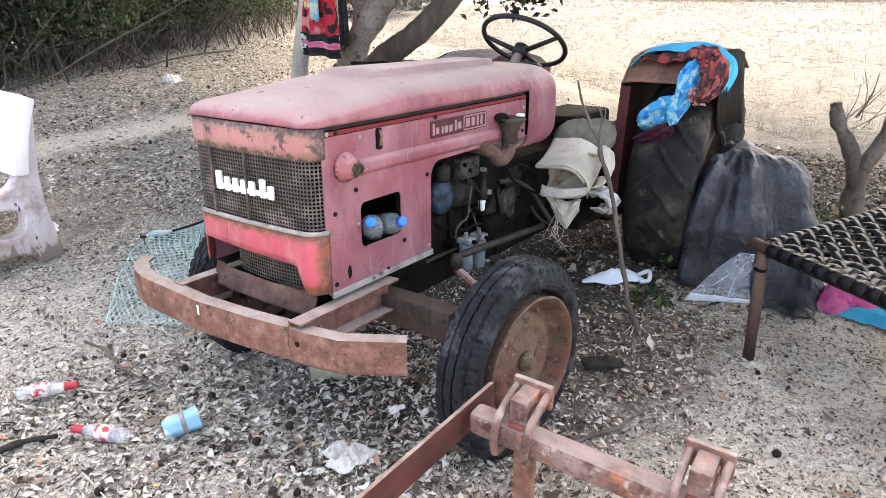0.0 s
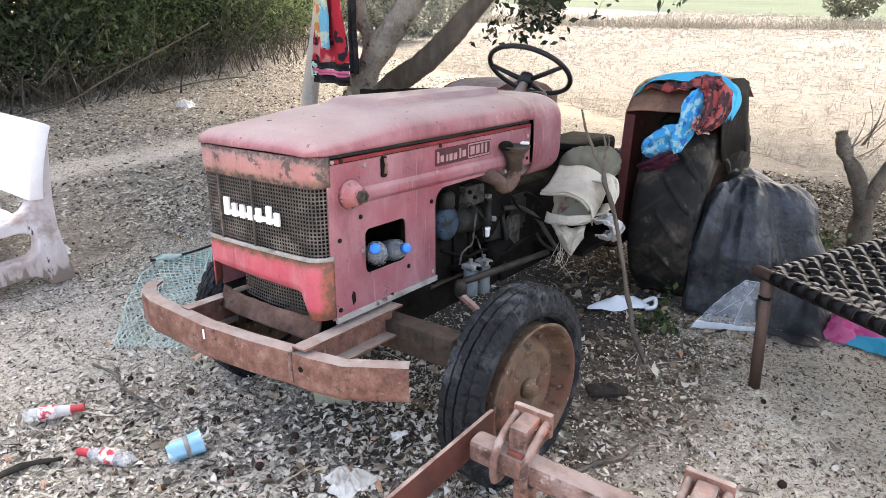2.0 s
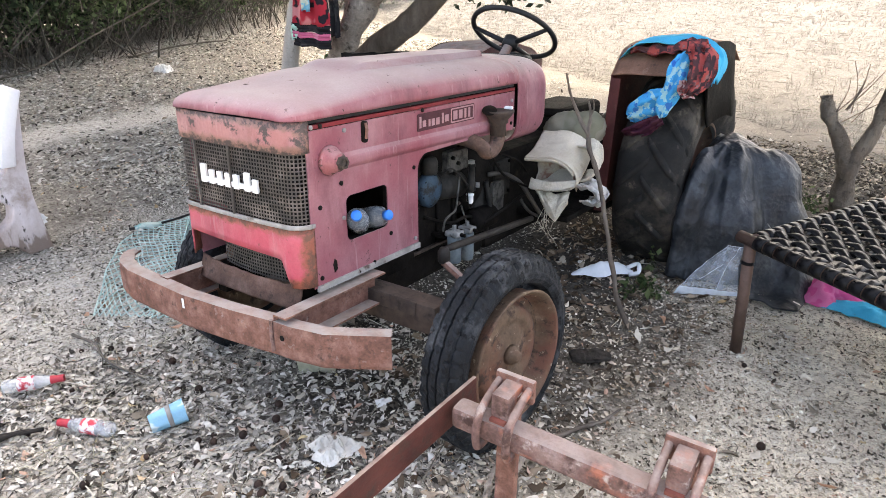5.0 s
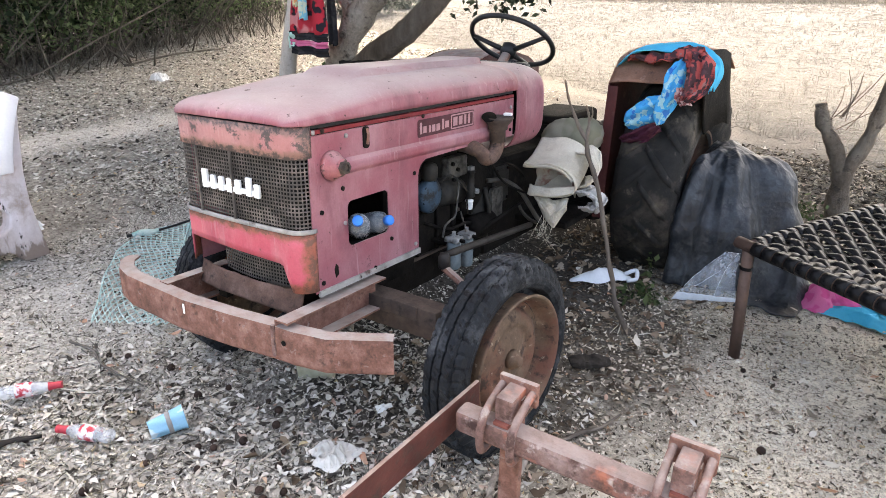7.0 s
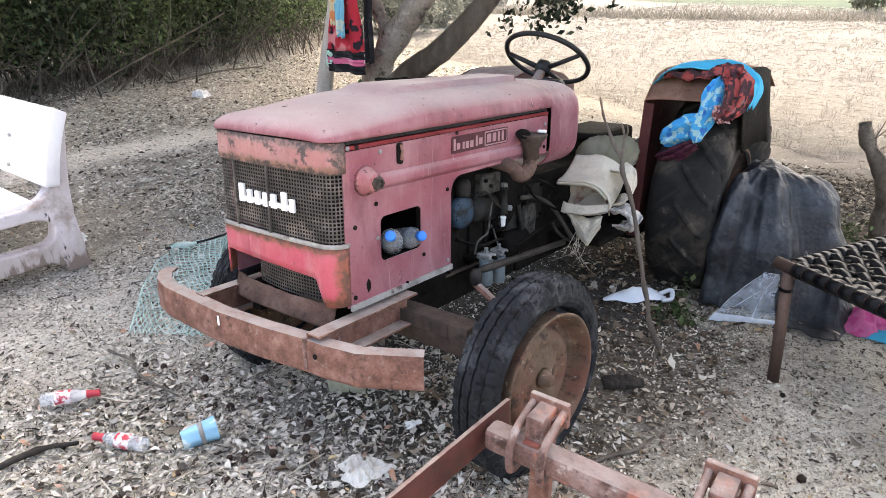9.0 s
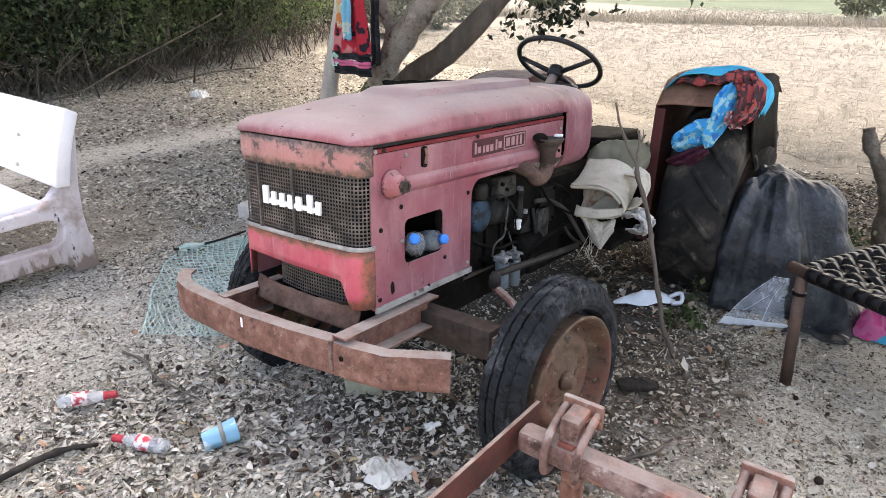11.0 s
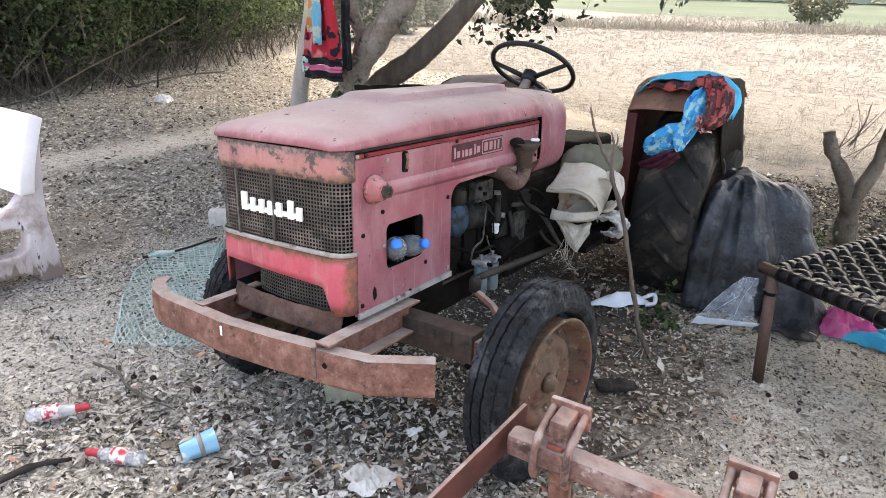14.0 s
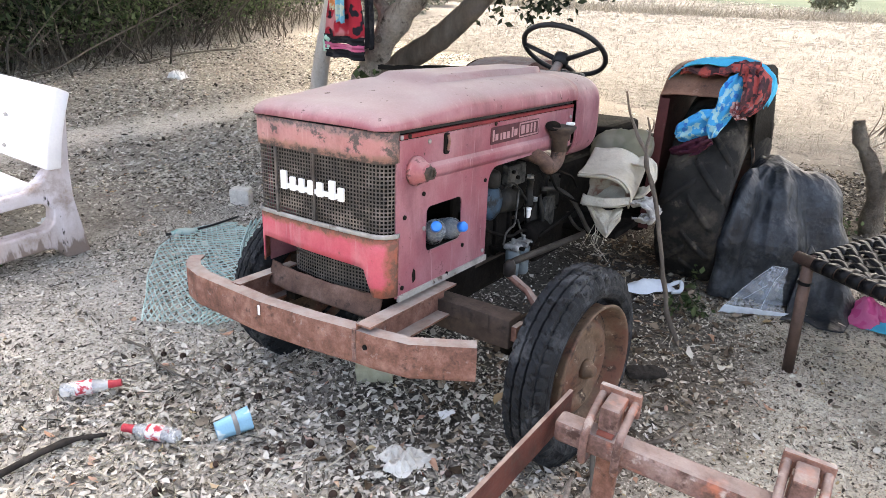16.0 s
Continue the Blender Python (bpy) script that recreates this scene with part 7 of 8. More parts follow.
PET_DARK = worn("smoky_pet", [(0.3, (0.1, 0.12, 0.14)), (0.7, (0.25, 0.28, 0.31))], 14, 0.25, bump=0.15, spec=0.6)
water_bottle((0.272, 0.155, 0.79), (0.52, -0.6, 0.5))
water_bottle((0.28, 0.308, 0.746), (0.9, -0.15, 0.35))
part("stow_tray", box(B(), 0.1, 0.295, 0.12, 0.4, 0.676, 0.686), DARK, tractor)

BLACK_BARK = worn("blackened_wood", [(0.3, (0.012, 0.01, 0.009)), (0.7, (0.05, 0.043, 0.038))], 14, 0.85, (), 0.8, 60)
# stick leaning by the sacks
stick = thing("leaning_stick", "crooked grey stick standing upright by the wheel", "stick")
part("stem", limb([(0.862, 1.32, -0.01), (0.8, 1.33, 0.1), (0.762, 1.33, 0.19), (0.704, 1.33, 0.434), (0.64, 1.33, 0.65), (0.578, 1.33, 0.8), (0.562, 1.33, 0.859), (0.515, 1.335, 0.923), (0.46, 1.34, 1.022), (0.438, 1.33, 1.115)], [0.014, 0.013, 0.0125, 0.0115, 0.0115, 0.012, 0.009, 0.0075, 0.006, 0.004], 8, 0.35), BARK_DARK, stick, smooth=True)
part("branch", limb([(0.572, 1.33, 0.81), (0.563, 1.33, 0.872), (0.562, 1.335, 0.95), (0.54, 1.34, 1.01)], [0.009, 0.008, 0.007, 0.003], 7, 0.4), BARK_DARK, stick, smooth=True)
part("branch", limb([(0.562, 1.335, 0.94), (0.576, 1.33, 0.975), (0.572, 1.33, 1.01)], [0.005, 0.004, 0.002], 6, 0.4), BARK_DARK, stick, smooth=True)
for nm, lab, pts, r, mat in (("black_pipe", "black crooked stick lying on the ground", [(-0.64, -1.1, 0.02), (-0.655, -0.92, 0.022), (-0.645, -0.75, 0.02), (-0.58, -0.64, 0.015)], 0.013, BLACK_BARK),
                             ("dry_twig", "thin pale twig on the leaf litter", [(-1.12, -0.25, 0.02), (-0.95, -0.24, 0.03), (-0.81, -0.27, 0.02), (-0.56, -0.25, 0.015)], 0.006, TWIG),
                             ("curved_stick", "curved brown stick on the dirt", [(0.94, 0.4, 0.015), (0.99, 0.5, 0.02), (1.05, 0.57, 0.03), (1.07, 0.69, 0.02)], 0.008, BARK_DARK),
                             ("split_stick", "grey split stick leaning behind the tine", [(1.0, -0.02, 0.02), (0.97, 0.06, 0.06), (0.93, 0.14, 0.11), (0.89, 0.22, 0.17)], 0.011, TWIG),
                             ("split_stick", "grey split stick lying behind the tine", [(0.93, -0.1, 0.015), (0.91, 0.0, 0.03), (0.88, 0.08, 0.045), (0.86, 0.16, 0.05)], 0.012, BARK),
                             ("dry_stick", "short grey stick beside the tine", [(0.93, -0.02, 0.02), (0.92, 0.2, 0.05), (0.9, 0.35, 0.12)], 0.012, BARK)):
    t = thing(nm, lab, "stick")
    part("stem", limb(pts, [r * 1.15, r, r * 0.85, r * 0.5], 8, 0.45), mat, t, smooth=True)
BARK_BLACKENED = worn("rotten_wood", [(0.3, (0.016, 0.013, 0.011)), (0.6, (0.045, 0.037, 0.031)), (0.85, (0.09, 0.076, 0.064))], 16, 0.9, (), 1.0, 50, 0.01, stretch=(1, 1, 3))
log = thing("short_log", "dark weathered piece of wood behind the front wheel", "log")
bm = limb([(0.76, 0.9, 0.03), (0.8, 0.935, 0.034), (0.85, 0.97, 0.034), (0.89, 1.0, 0.028)], [0.03, 0.047, 0.046, 0.026], 14, 0.15)
for v in bm.verts:
    v.co.z = 0.02 + (v.co.z - 0.03) * 0.5 + 0.008 * fbm(v.co.x, v.co.y, v.co.z, 22, 2)
part("wood", bm, BARK_BLACKENED, log)
block = thing("stone_block", "pale greenish stone block under the bumper", "stone", pose(-0.08, 0.24, 0.03, 4, -6, 38))
bm = box(B(), -0.075, 0.075, -0.05, 0.05, -0.06, 0.055)
part("stone", bm, worn("pale_stone", [(0.3, (0.3, 0.29, 0.2)), (0.7, (0.46, 0.45, 0.34))], 12, 0.9, (), 0.6, 40), block, bevel=0.015)
brick = thing("cement_block", "pale broken cement block on the ground", "block", pose(-2.2, 1.28, 0.058, 0, 0, 30) @ Matrix.Scale(0.62, 4))
part("block", box(B(), -0.11, 0.11, -0.08, 0.08, -0.1, 0.09), worn("pale_cement", [(0.3, (0.48, 0.46, 0.43)), (0.7, (0.68, 0.66, 0.62))], 14, 0.9, [((0.2, 0.18, 0.16), 12, 0.6, 0.72)], 0.5, 60), brick, bevel=0.015)

# net hung over the far front wheel
NET = worn("pale_green_net_cord", [(0.3, (0.28, 0.43, 0.41)), (0.7, (0.58, 0.74, 0.72))], 9, 0.6, bump=0.1)
net = thing("plastic_net", "pale green plastic net thrown over the wheel and ground", "net")


def net_point(u, v):
    """u from the far corner to the near one, v from beside the bumper out over the ground."""
    c = [Vector((-0.58, 0.75, 0.4)), Vector((-1.9, 1.0, 0.02)), Vector((-0.72, 0.16, 0.05)), Vector((-1.22, -0.1, 0.01))]
    p = c[0].lerp(c[2], u).lerp(c[1].lerp(c[3], u), v)
    p = p + Vector((-0.42, 0.1, 0)) * math.sin(math.pi * u) * v
    p.z = p.z * (1 - v) ** 0.8 + 0.02 * fbm(u * 4, v * 4, 2, 1.2, 2) * (1 - 0.7 * v) + 0.014
    p.x += 0.02 * wav(u * 6, v * 6, 1)
    p.y += 0.03 * wav(u * 6, v * 6, 4)
    d = 0.37 ** 2 - (p.y - 0.24) ** 2
    if d > 0:
        p.z = max(p.z, (0.35 + 0.6 * math.sqrt(d)) * sstep(-0.86, -0.7, p.x))
    p.z = max(p.z, ground_z(p.x, p.y) + 0.006 - 0.022 * sstep(-0.3, 0.4, fbm(u * 3, v * 3, 7, 1.4, 2) + 0.4 * v) * sstep(0.25, 0.6, v))
    return p


bm = B()
NU, NV = 24, 18
for i in range(-NV, NU + 1):
    for way in (1, -1):
        line = []
        for j in range(NV + 1):
            u = (i + j) / NU if way > 0 else 1 - (i + j) / NU
            if 0 <= u <= 1:
                line.append(net_point(u, j / NV))
        if len(line) > 1:
            tube(bm, line, 0.0032, 4, False)
part("netting", bm, NET, net, "knotted cords")["kind"] = "stuff"
part("edge_cord", tube(B(), [net_point(i / 30, 1.0) for i in range(31)], 0.004, 5), NET, net, "thicker edge cord")
pk = thing("torn_packet", "torn teal packet wrapped on a thin black rod by the net", "litter", pose(-2.043, 0.591, 0.022, 0, 0, 65))
part("packet", limb([(0.02, 0, 0.0), (0.07, 0.006, 0.004), (0.12, -0.004, 0.002), (0.175, 0.004, 0.0)], [0.013, 0.02, 0.019, 0.012], 10, 0.2), worn("teal_packet", [(0.4, (0.12, 0.4, 0.38)), (0.55, (0.5, 0.6, 0.55))], 12, 0.5), pk, smooth=True)
part("rod", limb([(-0.012, 0.0, 0.0), (0.03, 0, 0.0), (0.16, 0.004, 0.003), (0.3, 0.035, 0.008), (0.45, 0.1, 0.012)], [0.012, 0.009, 0.008, 0.008, 0.007], 8, 0.15), BLACK, pk, "thin black rod", True)
board = thing("dark_board", "charred dark board propped behind the tractor", "board")
part("board", sheet(B(), lambda u, v: Vector((-1.66 + 0.72 * u, 2.12 + 0.22 * v, 0.915 + 0.07 * u - 0.03 * v + 0.012 * wav(u * 9, v * 3))), 20, 6), GREASE, board, "", False, 0.03)
for x, y in ((-1.6, 2.2), (-1.02, 2.2)):
    part("leg", tube(B(), [(x, y, 0), (x, y, 0.93)], 0.025, 8), BARK_DARK, board)

# ---- leaf litter, gravel, weeds ----
LITTER = leafy("dry_leaves", [(0.0, (0.035, 0.03, 0.026)), (0.12, (0.13, 0.113, 0.097)), (0.27, (0.36, 0.328, 0.285)), (0.58, (0.6, 0.565, 0.505)), (0.9, (0.74, 0.71, 0.655)), (0.94, (0.8, 0.775, 0.73)), (0.96, (0.56, 0.37, 0.29)), (0.985, (0.54, 0.45, 0.27)), (1.0, (0.26, 0.12, 0.08))], 0.8, 0.15)
LITTER_DARK = leafy("damp_leaves", [(0.0, (0.02, 0.017, 0.015)), (0.2, (0.09, 0.078, 0.067)), (0.4, (0.33, 0.3, 0.262)), (0.78, (0.64, 0.605, 0.545)), (0.95, (0.76, 0.735, 0.685)), (1.0, (0.44, 0.27, 0.2))], 0.8, 0.1)
LITTER_FAR = leafy("grey_far_leaves", [(0.0, (0.03, 0.027, 0.025)), (0.16, (0.1, 0.093, 0.086)), (0.3, (0.32, 0.305, 0.282)), (0.7, (0.52, 0.502, 0.47)), (0.95, (0.68, 0.665, 0.635)), (1.0, (0.4, 0.3, 0.24))], 0.85, 0.12)
LITTER_EARTH = leafy("earthy_leaf_bits", [(0.0, (0.05, 0.04, 0.032)), (0.2, (0.2, 0.165, 0.125)), (0.45, (0.43, 0.37, 0.295)), (0.85, (0.64, 0.57, 0.465)), (0.96, (0.74, 0.675, 0.57)), (1.0, (0.42, 0.25, 0.16))], 0.85, 0.1)
CRUMBS = leafy("dry_leaf_crumbs", [(0.0, (0.03, 0.026, 0.023)), (0.25, (0.14, 0.125, 0.11)), (0.4, (0.47, 0.435, 0.385)), (0.8, (0.74, 0.7, 0.635)), (1.0, (0.84, 0.815, 0.765))], 0.9, 0.0)
LITTER_TAN = leafy("tan_leaf_bits", [(0.0, (0.03, 0.025, 0.02)), (0.25, (0.12, 0.097, 0.075)), (0.42, (0.52, 0.46, 0.375)), (0.85, (0.8, 0.74, 0.64)), (0.95, (0.4, 0.25, 0.18)), (1.0, (0.5, 0.4, 0.22))], 0.85, 0.1)
GRAVEL = leafy("grit", [(0.0, (0.08, 0.073, 0.065)), (0.3, (0.33, 0.31, 0.28)), (0.8, (0.64, 0.615, 0.57)), (1.0, (0.82, 0.8, 0.76))], 0.9, 0.0)
GRAVEL_TAN = leafy("sandy_grit", [(0.0, (0.06, 0.05, 0.04)), (0.25, (0.42, 0.37, 0.3)), (0.7, (0.7, 0.64, 0.54)), (1.0, (0.84, 0.8, 0.71))], 0.9, 0.0)
FRUIT = worn("dry_brown_fruit", [(0.3, (0.022, 0.015, 0.012)), (0.7, (0.085, 0.048, 0.036))], 20, 0.8, (), 0.5, 80, vary=0.6)
WEED = leafy("weed_leaves", [(0.0, (0.03, 0.05, 0.02)), (0.6, (0.065, 0.095, 0.04)), (1.0, (0.15, 0.18, 0.085))], 0.6, 0.3)
DRYGRASS = leafy("dry_grass", [(0.0, (0.2, 0.18, 0.12)), (0.5, (0.4, 0.37, 0.27)), (1.0, (0.6, 0.57, 0.46))], 0.8, 0.15)
lr = np.random.default_rng(11)


def zs(P):
    """Height of the ground sheet under each point."""
    gx, gy, gz = GRID["x"], GRID["y"], GRID["z"]
    i = np.clip(np.searchsorted(gx, P[:, 0]) - 1, 0, len(gx) - 2)
    j = np.clip(np.searchsorted(gy, P[:, 1]) - 1, 0, len(gy) - 2)
    u, v = (P[:, 0] - gx[i]) / (gx[i + 1] - gx[i]), (P[:, 1] - gy[j]) / (gy[j + 1] - gy[j])
    return (gz[i, j] * (1 - u) + gz[i + 1, j] * u) * (1 - v) + (gz[i, j + 1] * (1 - u) + gz[i + 1, j + 1] * u) * v


def patchy(x, y, s, k):
    """Smooth value noise from -1 to 1, uneven in every direction."""
    g = np.random.default_rng(int(k * 10) + 77).uniform(-1, 1, (64, 64))
    out, a = 0.0, 0.65
    for o in (1.0, 2.3):
        u, v = (x * 0.9 - y * 0.43) * s * o * 0.5 + 20, (x * 0.43 + y * 0.9) * s * o * 0.5 + 20
        i, j = np.floor(u).astype(int), np.floor(v).astype(int)
        f, h = u - i, v - j
        f, h = f * f * (3 - 2 * f), h * h * (3 - 2 * h)
        i, j, i2, j2 = i % 64, j % 64, (i + 1) % 64, (j + 1) % 64
        out = out + a * ((g[i, j] * (1 - f) + g[i2, j] * f) * (1 - h) + (g[i, j2] * (1 - f) + g[i2, j2] * f) * h)
        a *= 0.5
    return out * 1.5


def scatter(n, x0, x1, y0, y1, density):
    X, Y = lr.uniform(x0, x1, n), lr.uniform(y0, y1, n)
    keep = lr.uniform(0, 1, n) < density(X, Y)
    return np.stack([X[keep], Y[keep]], 1)


def beneath(x, y):
    """1 under the tractor, where soil is coloured for shade, 0 elsewhere."""
    return np.exp(-(((x - 0.26 - 0.12 * patchy(x, y, 3.0, 11.0)) / 0.6) ** 4 + ((y - 1.75) / 1.3) ** 4))


def oily(x, y):
    return np.exp(-((x - 0.12) ** 2 / 0.2 + (y - 0.08) ** 2 / 0.13))


def wheel_earth(x, y):
    """1 on the dark earth beside and behind the front wheel."""
    return np.exp(-(((x - 0.86) / 0.24) ** 2 + ((y - 0.85) / 0.6) ** 2))


def flakes(name, P, size, rng, corners=6, curl=0.5, spread=0.4):
    """Dry curled leaf pieces: an uneven outline round a sunken or raised middle."""
    n = len(P)
    a = np.linspace(0, 2 * np.pi, corners, endpoint=False)[None] + rng.uniform(-0.3, 0.3, (n, corners))
    s = size * np.exp(np.clip(rng.normal(0, spread, (n, 1)), -0.9, 0.65))
    r = s * rng.uniform(0.75, 1.15, (n, corners))
    long = rng.uniform(0.3, 0.7, (n, 1))
    x, y = r * np.cos(a), r * np.sin(a) * (1 - 0.45 * np.abs(np.cos(a))) * long
    c1, c2 = curl * rng.normal(0, 0.8, (n, 1)), curl * rng.normal(0, 1.0, (n, 1))
    z = (c1 * x * x + c2 * y * y / long) / s + s * rng.uniform(-0.1, 0.1, (n, corners))
    x, y, z = [np.concatenate([q, np.zeros((n, 1))], 1) for q in (x, y, z)]
    t1, t2, yaw = rng.normal(0, 0.17, (n, 1)), rng.normal(0, 0.17, (n, 1)), rng.uniform(0, 2 * np.pi, (n, 1))
    y, z = y * np.cos(t1) - z * np.sin(t1), y * np.sin(t1) + z * np.cos(t1)
    x, z = x * np.cos(t2) - z * np.sin(t2), x * np.sin(t2) + z * np.cos(t2)
    x, y = x * np.cos(yaw) - y * np.sin(yaw), x * np.sin(yaw) + y * np.cos(yaw)
    z = z - z.min(1, keepdims=True) * 0.8
    V = np.stack([x, y, z], 2) + P[:, None, :]
    k = np.arange(corners)
    tri = np.stack([k, (k + 1) % corners, np.full(corners, corners)], 1)
    F = (np.arange(n) * (corners + 1))[:, None, None] + tri[None]
    return raw_np(name, V.reshape(-1, 3), F.reshape(-1, 3))


def whole_leaves(name, P, size, rng, lift=0.5):
    """Whole dry leaves: pointed, folded along the midrib, bent and lying askew."""
    n = len(P)
    L = size * np.exp(np.clip(rng.normal(0, 0.5, (n, 1)), -0.9, 0.55))
    W = L * rng.uniform(0.28, 0.62, (n, 1))
    st = np.array([[-1, -0.5, -0.5, -0.5, 0.05, 0.05, 0.05, 0.55, 0.55, 0.55, 1.0]])
    sd = np.array([[0, -0.72, 0, 0.72, -1, 0, 1, -0.66, 0, 0.66, 0]])
    x = L * (st + rng.uniform(-0.08, 0.08, (n, 11)))
    y = W * (sd * rng.uniform(0.6, 1.3, (n, 11))) + rng.normal(0, 0.2, (n, 1)) * L * st ** 2
    fold, bend, wave = rng.normal(0, 0.55, (n, 1)), rng.normal(0, lift, (n, 1)), rng.normal(0, 0.12, (n, 11))
    z = np.abs(sd) * W * fold + L * bend * st ** 2 * 0.5 + W * wave
    t1, t2, yaw = rng.normal(0, 0.28, (n, 1)), rng.normal(0, 0.22, (n, 1)), rng.uniform(0, 2 * np.pi, (n, 1))
    y, z = y * np.cos(t1) - z * np.sin(t1), y * np.sin(t1) + z * np.cos(t1)
    x, z = x * np.cos(t2) - z * np.sin(t2), x * np.sin(t2) + z * np.cos(t2)
    x, y = x * np.cos(yaw) - y * np.sin(yaw), x * np.sin(yaw) + y * np.cos(yaw)
    z = z - z.min(1, keepdims=True) * 0.85
    V = np.stack([x, y, z], 2) + P[:, None, :]
    tri = np.array([(0, 1, 2), (0, 2, 3), (1, 4, 5), (1, 5, 2), (2, 5, 6), (2, 6, 3), (4, 7, 8), (4, 8, 5), (5, 8, 9), (5, 9, 6), (7, 10, 8), (8, 10, 9)])
    F = (np.arange(n) * 11)[:, None, None] + tri[None]
    return raw_np(name, V.reshape(-1, 3), F.reshape(-1, 3))


def on_ground(pts, lo, hi):
    return np.concatenate([pts, (zs(pts) + lr.uniform(lo, hi, len(pts)))[:, None]], 1)


def heavy(x, y):
    """Thick litter before the tractor and towards the thicket, thinner on the trodden earth."""
    d = 0.3 + 0.6 * np.exp(-((x + 0.15) ** 2 / 0.7 + (y + 0.2) ** 2 / 0.45))
    d = d + 0.45 * np.clip((-0.9 - x) / 0.8, 0, 1) * np.clip((y - 0.1) / 0.7, 0, 1)
    d = d * (1 - 0.65 * np.clip((-0.75 - x) / 0.4, 0, 1) * np.clip((0.3 - y) / 0.5, 0, 1))
    d = d * (1 - 0.55 * np.clip((x - 0.75) / 0.4, 0, 1))
    d = d * (1 - 0.6 * np.exp(-((x + 1.0) / 0.4) ** 2 - ((y - 0.0) / 0.35) ** 2))
    return np.clip(d * (0.85 + 0.75 * patchy(x, y, 3.0, 1.0) + 0.3 * patchy(x, y, 9.0, 2.0)), 0.03, 1) * (1 - 0.75 * beneath(x, y))


def far_bed(x, y):
    d = np.where((y - (5.5 - 0.56 * (x - 0.9)) > -0.3 + 0.6 * patchy(x, y, 2.0, 5.0)) | ((x > -3.3) & (y < 4.5)), 0.0, 0.85 - 0.75 * np.exp(-((x - 1.2) ** 2 + (y - 4.4) ** 2) / 1.6))
    d = d * (1 - 0.9 * np.clip((y - (3.6 - 0.56 * (x - 0.9))) / 1.2, 0, 1) * np.clip((x + 4.0) / 1.5, 0, 1))
    path = np.exp(-((x + 4.75 + 0.2 * patchy(x, y, 1.5, 6.0)) / 0.42) ** 4)
    return d * (1 - 0.85 * path) * np.clip(0.75 + 0.5 * patchy(x, y, 1.6, 3.0), 0.1, 1)


pts = scatter(130000, -3.4, 2.6, -1.5, 4.6, heavy)
earthy = pts[:, 0] + 0.25 * patchy(pts[:, 0], pts[:, 1], 3.0, 8.0) > 0.68
stuff("broken_leaves", flakes("broken_leaves", on_ground(pts[~earthy], 0.0, 0.006), 0.0105, lr, 6, 0.6, 0.5), LITTER_DARK, "broken bits of dark and grey fallen leaf", "leaf litter")
stuff("earthy_broken_leaves", flakes("earthy_broken_leaves", on_ground(pts[earthy], 0.0, 0.006), 0.0105, lr, 6, 0.6, 0.5), LITTER_EARTH, "broken brown leaf bits on the sandy dirt", "leaf litter")
pts = scatter(80000, -3.4, 2.6, -1.5, 4.6, lambda x, y: heavy(x, y) * (1 - 0.6 * oily(x, y)))
earthy = pts[:, 0] + 0.25 * patchy(pts[:, 0], pts[:, 1], 3.0, 8.0) > 0.68
stuff("leaf_litter", whole_leaves("leaf_litter", on_ground(pts[~earthy], 0.002, 0.012), 0.0125, lr, 0.8), LITTER, "grey and brown dry fallen leaves strewn on the soil", "leaf litter")
stuff("brown_leaf_litter", whole_leaves("brown_leaf_litter", on_ground(pts[earthy], 0.002, 0.012), 0.0125, lr, 0.8), LITTER_EARTH, "brown dry leaves on the sandy dirt", "leaf litter")
pts = scatter(9000, -0.9, 1.0, -0.9, 0.8, lambda x, y: np.clip(1.3 * oily(x, y) + 0.3, 0, 1))
stuff("dark_leaf_litter", whole_leaves("dark_leaf_litter", on_ground(pts, 0.001, 0.01), 0.012, lr, 0.8), LITTER_DARK, "dark curled leaves on the oily soil", "leaf litter")
pts = scatter(125000, -10.0, 2.5, -0.5, 12.0, far_bed)
stuff("far_leaf_litter", whole_leaves("far_leaf_litter", on_ground(pts, 0.002, 0.02), 0.0195, lr, 0.6), LITTER_FAR, "dry fallen leaves spread up to the thicket", "leaf litter")
pts = scatter(90000, -10.0, 2.5, -0.5, 12.0, far_bed)
stuff("far_broken_leaves", flakes("far_broken_leaves", on_ground(pts, 0.001, 0.012), 0.013, lr, 5, 0.5, 0.4), LITTER_DARK, "broken dark leaves between the whole ones", "leaf litter")
pts = scatter(26000, -0.2, 2.6, 3.0, 5.3, lambda x, y: np.clip(1.2 - np.hypot((x - 1.15) * 0.8, y - 4.2), 0, 1) * (0.7 + 0.4 * patchy(x, y, 3.0, 9.0)))
stuff("edge_litter", whole_leaves("edge_litter", on_ground(pts, 0.0, 0.012), 0.016, lr, 0.6), leafy("brown_edge_leaves", [(0.0, (0.02, 0.017, 0.014)), (0.5, (0.1, 0.085, 0.068)), (0.85, (0.3, 0.265, 0.215)), (1.0, (0.55, 0.5, 0.42))], 0.85, 0.1), "dark brown litter along the field's edge", "leaf litter")
pts = scatter(2600, 0.1, 1.2, -0.5, 2.4, lambda x, y: 0.15 + 0.85 * beneath(x, y))
stuff("brown_scraps", whole_leaves("brown_scraps", on_ground(pts, 0.001, 0.01), 0.019, lr, 0.5), leafy("brown_scraps", [(0.0, (0.05, 0.036, 0.026)), (0.5, (0.17, 0.125, 0.09)), (0.9, (0.36, 0.29, 0.22)), (1.0, (0.5, 0.45, 0.38))], 0.85, 0.15), "brown leaf and bark scraps under the tractor", "leaf litter")
